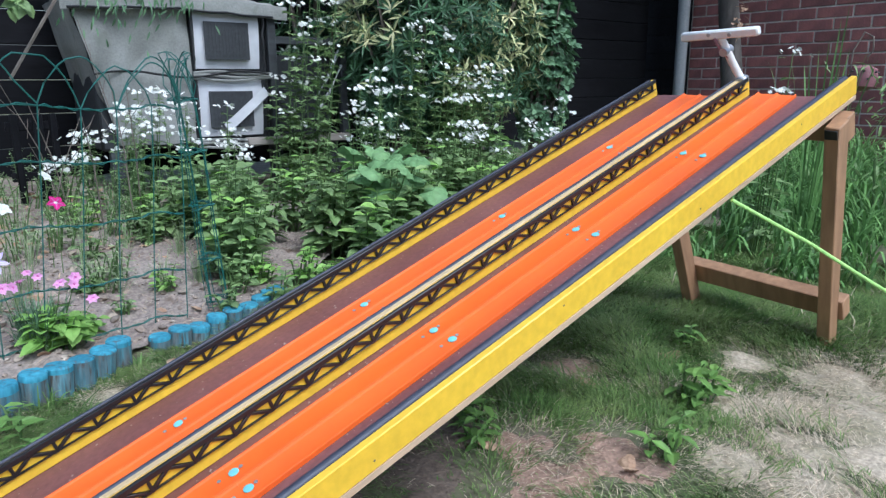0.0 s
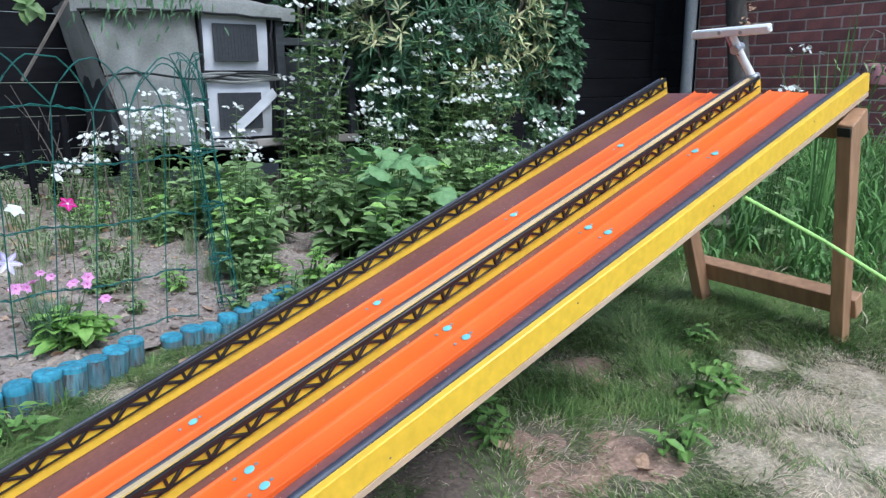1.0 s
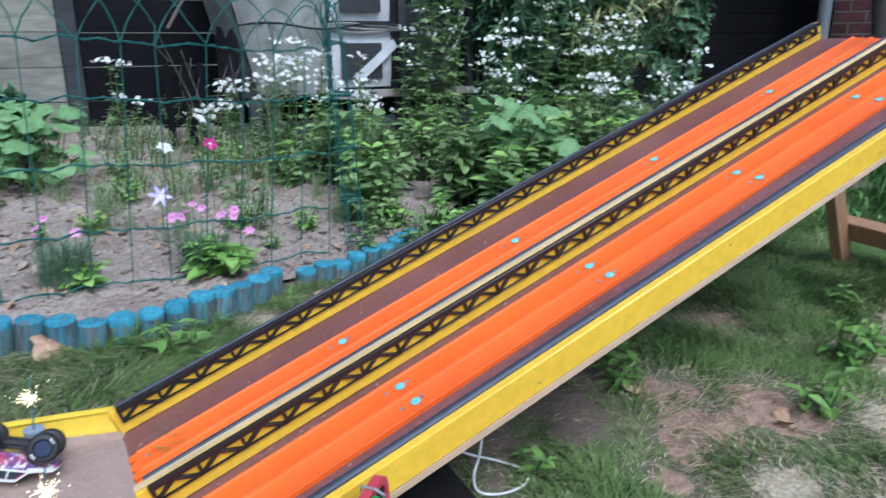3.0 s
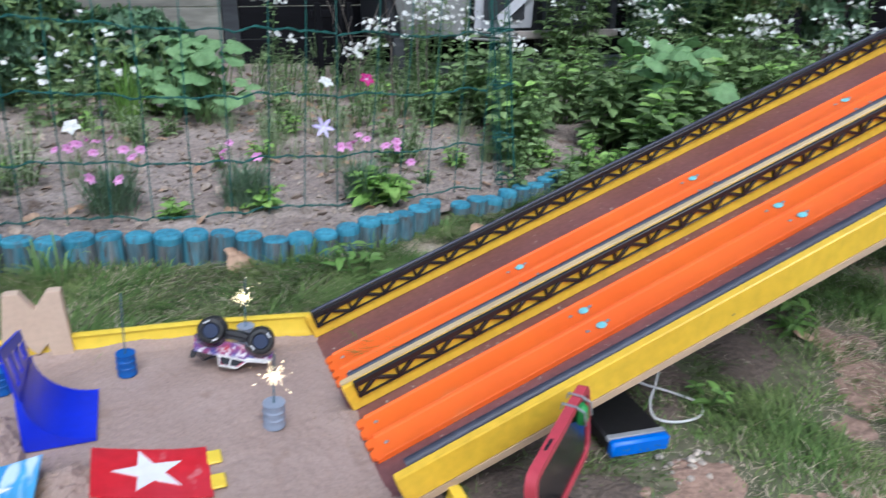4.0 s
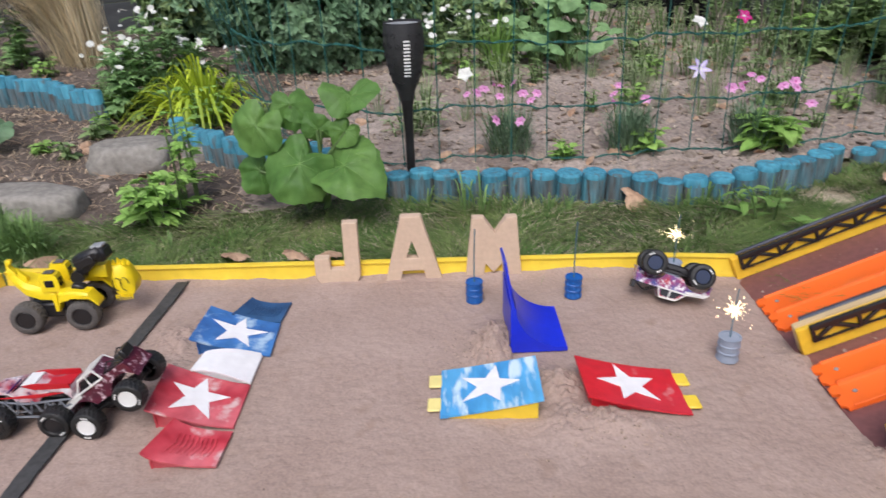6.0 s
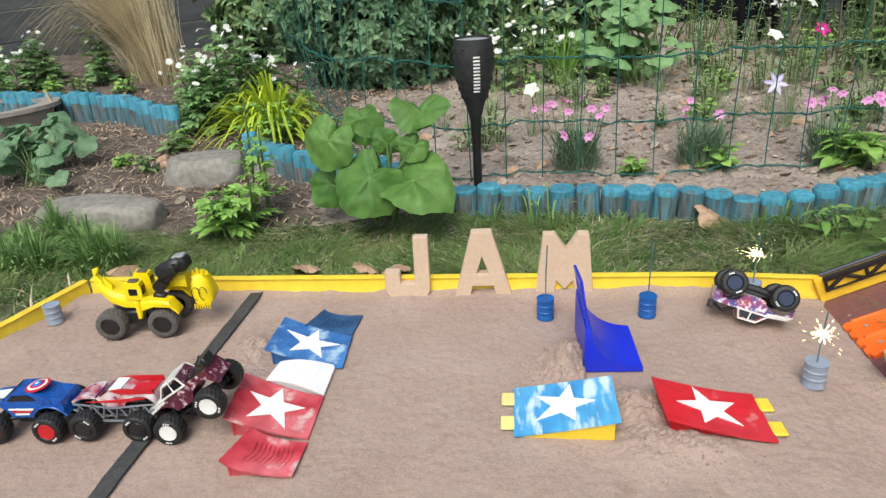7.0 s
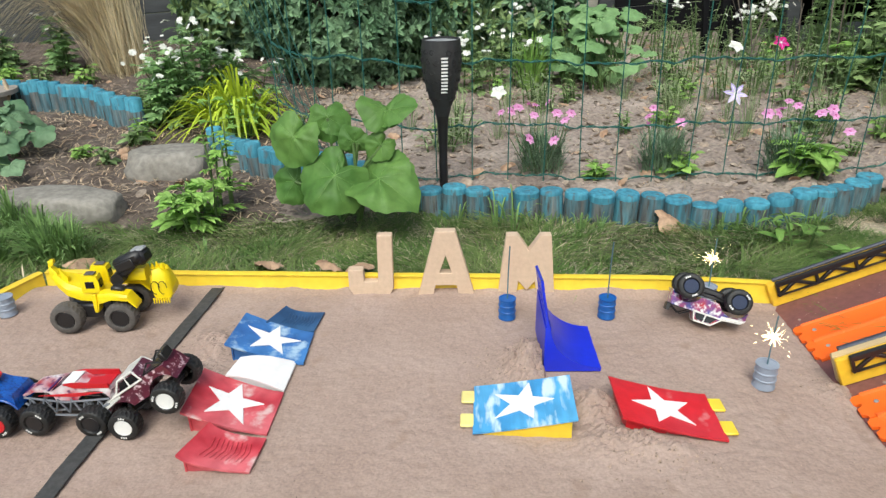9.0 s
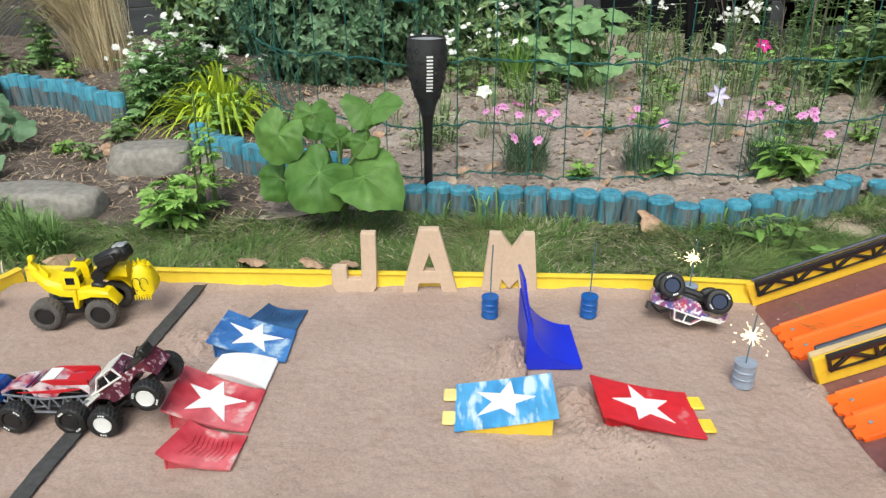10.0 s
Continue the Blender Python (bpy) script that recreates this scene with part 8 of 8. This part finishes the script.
# rocks at the border's edge
def rock(x, y, sx, sy, sz, seed, yaw):
    bm = bmesh.new()
    bmesh.ops.create_icosphere(bm, subdivisions=3, radius=1)
    for p in bm.verts:
        k = 1 + 0.22 * noise.noise(p.co * 1.3 + Vector((seed, 0, 0))) + 0.07 * noise.noise(p.co * 4 + Vector((seed, 3, 0)))
        q = Vector((max(-0.8, min(0.8, p.co.x * k)), max(-0.8, min(0.8, p.co.y * k)), max(-0.7, min(0.62, p.co.z * k))))
        p.co = Vector((q.x * sx, q.y * sy, q.z * sz))
    me = bpy.data.meshes.new("rock")
    bm.to_mesh(me)
    bm.free()
    me.polygons.foreach_set("use_smooth", [True] * len(me.polygons))
    return tagged(part("rock", me, M["stone"], m=pose(x, y, bed_z(x, y) + sz * 0.25, 0, 0, yaw)), "weathered grey edging stone half sunk in soil", "stone", "edging stones")


rock(-0.845, 1.78, 0.105, 0.07, 0.055, 1, 4)
rock(-0.98, 1.565, 0.16, 0.06, 0.05, 2, -4)
rock(-0.70, 1.80, 0.05, 0.04, 0.03, 3, 20)

# weathered boat-shaped planter board at the far border
pl = thing("wooden_tray", "weathered grey boat-shaped wooden tray lying in the border", "tray", pose(-1.775, 2.17, 0.005))
rim = [(0.42 * math.cos(a) ** 3 * 0.2 + 0.235 * math.cos(a) - (0.25 if math.cos(a) < 0 else 0.0), 0.20 * math.sin(a) + 0.05 * math.cos(a)) for a in (2 * math.pi * k / 40 for k in range(40))]


def tray_band(levels):
    """A closed band swept round the rim line: (scale, height) pairs walked round its section."""
    g, n = Geo(), len(rim)
    g.v = [(x * s, y * s, z + 0.012 * max(0.0, x * 3)) for x, y in rim for s, z in levels]
    m = len(levels)
    g.f = [(i * m + j, ((i + 1) % n) * m + j, ((i + 1) % n) * m + (j + 1) % m, i * m + (j + 1) % m) for i in range(n) for j in range(m)]
    return g


part("tray_side", tray_band([(0.88, 0.0), (0.96, 0.066), (0.90, 0.066), (0.82, 0.006)]), M["ply_grey"], pl)
part("tray_rim", tray_band([(0.86, 0.068), (1.02, 0.070), (1.02, 0.082), (0.86, 0.080)]), M["ply_grey"], pl, "pale worn grey rim board")
part("tray_base", tray_band([(0.86, 0.004), (0.86, 0.016), (0.01, 0.016), (0.01, 0.004)]), M["ply_grey"], pl)
part("rope_tie", Geo().tube([(0.300, 0.05, 0.05), (0.312, 0.055, 0.085), (0.298, 0.06, 0.112)], 0.004, 6).tube([(0.285, 0.06, 0.075), (0.30, 0.07, 0.10), (0.29, 0.075, 0.118)], 0.004, 6), M["litter"], pl, "knotted pale cord")

# tree trunk before the house wall, with dry berries hanging beside it
tree = thing("tree", "dark grey tree trunk by the house wall", "tree", pose(4.6, 2.5, 0.1))
part("trunk", Geo().tube([(0.0, -0.04, -0.15), (0.0, 0.03, 0.25), (0.0, 0.11, 0.62), (0.0, 0.21, 1.08), (-0.02, 0.30, 1.6), (-0.05, 0.36, 2.4)], lambda u: 0.080 - 0.030 * u, 16), M["trunk_bark"], tree)
part("limb", Geo().tube([(0.0, 0.20, 1.10), (0.08, 0.10, 1.45), (0.15, -0.05, 2.0)], lambda u: 0.03 - 0.012 * u, 8), M["trunk_bark"], tree)
part("limb", Geo().tube([(-0.02, 0.28, 1.5), (-0.2, 0.45, 1.9), (-0.4, 0.7, 2.4)], lambda u: 0.035 - 0.015 * u, 8), M["trunk_bark"], tree)
rnd = random.Random(14)
lf = [(Vector((rnd.gauss(-0.1, 0.35), rnd.gauss(0.1, 0.35), rnd.uniform(2.1, 2.8))), rv(rnd), 0.09, 0.05, Vector((0, 0, 1))) for _ in range(900)]
part("crown", leaf_mesh("crown", lf, M["nettle"]), None, tree)
hang = [(Vector((rnd.uniform(-0.12, -0.04), rnd.uniform(0.0, 0.11), rnd.uniform(0.86, 1.45))), rv(rnd), 0.04, 0.028, Vector((0, 0, 1))) for _ in range(70)]
part("hanging_leaves", leaf_mesh("hanging_leaves", hang, M["dead"]), None, tree, "withered brown leaves")

# lantern on a crook beside the ramp top
lan = thing("garden_lantern", "pink perforated metal lantern hanging from an iron crook", "lantern", pose(3.0, 1.300, 0.238) @ Matrix.Scale(0.78, 4))
part("crook", Geo().tube([(0.0, 0.02, -0.1), (0.0, 0.02, 0.45), (0.01, 0.03, 0.68), (0.02, 0.0, 0.76), (0.02, -0.04, 0.74), (0.02, -0.05, 0.68), (0.02, -0.03, 0.65)], 0.004, 6), M["bark"], lan)
part("shade", Geo().lathe([(0.02, 0.50), (0.05, 0.52), (0.06, 0.56), (0.052, 0.60), (0.02, 0.615), (0.0, 0.616)], 18, Matrix.Translation((0.02, -0.03, 0.0))), M["lantern_pink"], lan)
for k in range(20):
    a = 2 * math.pi * k / 20
    part("hole", Geo().cyl((0.02 + 0.056 * math.cos(a), -0.03 + 0.056 * math.sin(a), 0.553 + 0.016 * (k % 3)), (0.02 + 0.062 * math.cos(a), -0.03 + 0.062 * math.sin(a), 0.553 + 0.016 * (k % 3)), 0.005, n=6), M["black_plastic"], lan)
fern = []
for k in range(260):
    p = Vector((3.05 + rnd.gauss(0, 0.14), 1.12 + rnd.gauss(0, 0.12), 0.30 + rnd.uniform(0, 0.42)))
    fern.append((p - Vector((3.05, 1.15, 0.1)), rv(rnd) + Vector((0, 0, 0.3)), 0.045, 0.013, Vector((0, 0, 1))))
ft = thing("fern", "feathery green fern beside the trestle", "fern", pose(3.05, 1.15, 0.1))
part("fronds", leaf_mesh("fronds", fern, M["nettle"]), None, ft)
part("stems", Geo().tube([(0, 0, 0), (0.05, -0.03, 0.3)], 0.005, 5).tube([(0, 0, 0), (-0.05, 0.03, 0.3)], 0.005, 5), M["stem"], ft)
leafy_plant("feverfew", "white daisy-flowered feverfew with divided green leaves", "flowering plant", 2.35, 1.245, ground_z(2.35, 1.245), 8, 0.68, 0.06, 0.05, 6, M["nettle"], 290, 0.6, "feverfew", None, 12, M["white_petal"])
clump("strap_leaf_clump", "tall clump of narrow green strap leaves behind the ramp", 2.62, 1.22, 26, 0.80, 0.22, 0.008, M["long_blade"], 295, "plant", None, 0.5)

# overhanging leaves high over the hutch
ov = thing("overhanging_branch", "thin leafy branch hanging over the hutch", "branch", pose(0.85, 2.6, 0.98))
part("twig", Geo().tube([(-0.5, 0.3, 0.35), (-0.1, 0.05, 0.12), (0.25, 0.0, -0.02)], lambda u: 0.008 - 0.006 * u, 6).tube([(-0.05, 0.0, -0.12), (-0.25, 0.05, -0.5)], 0.005, 5), M["bark"], ov)
lf = []
for k in range(26):
    u = rnd.random()
    p = Vector((-0.5, 0.3, 0.35)).lerp(Vector((0.3, 0.0, -0.06)), u) + rv(rnd, 0.03)
    lf.append((p, rv(rnd, 0.5) + Vector((0, -0.2, -0.6)), 0.07, 0.045, Vector((0, -1, 0.5))))
for k in range(9):
    lf.append((Vector((-0.24, -0.06, -0.29)) + rv(rnd, 0.012), rv(rnd, 0.6) + Vector((0, -0.2, -0.3)), 0.045, 0.034, Vector((0, -1, 0.6))))
droop = []
for k in range(170):
    u = rnd.random()
    p = Vector((-0.08, 0.10, -0.20)).lerp(Vector((0.30, 0.14, -0.20)), u) + Vector((rnd.gauss(0, 0.02), rnd.gauss(0, 0.05), -abs(rnd.gauss(0, 0.07)) + 0.03))
    droop.append((p, Vector((rnd.gauss(0, 0.35), rnd.gauss(0, 0.3), -1)), 0.034, 0.008, Vector((0, -1, 0.3))))
part("drooping_leaves", leaf_mesh("drooping_leaves", droop, M["bush_leaf"]), None, ov, "narrow grey-green drooping leaves")
part("leaves", leaf_mesh("leaves", lf, M["nettle"]), None, ov)
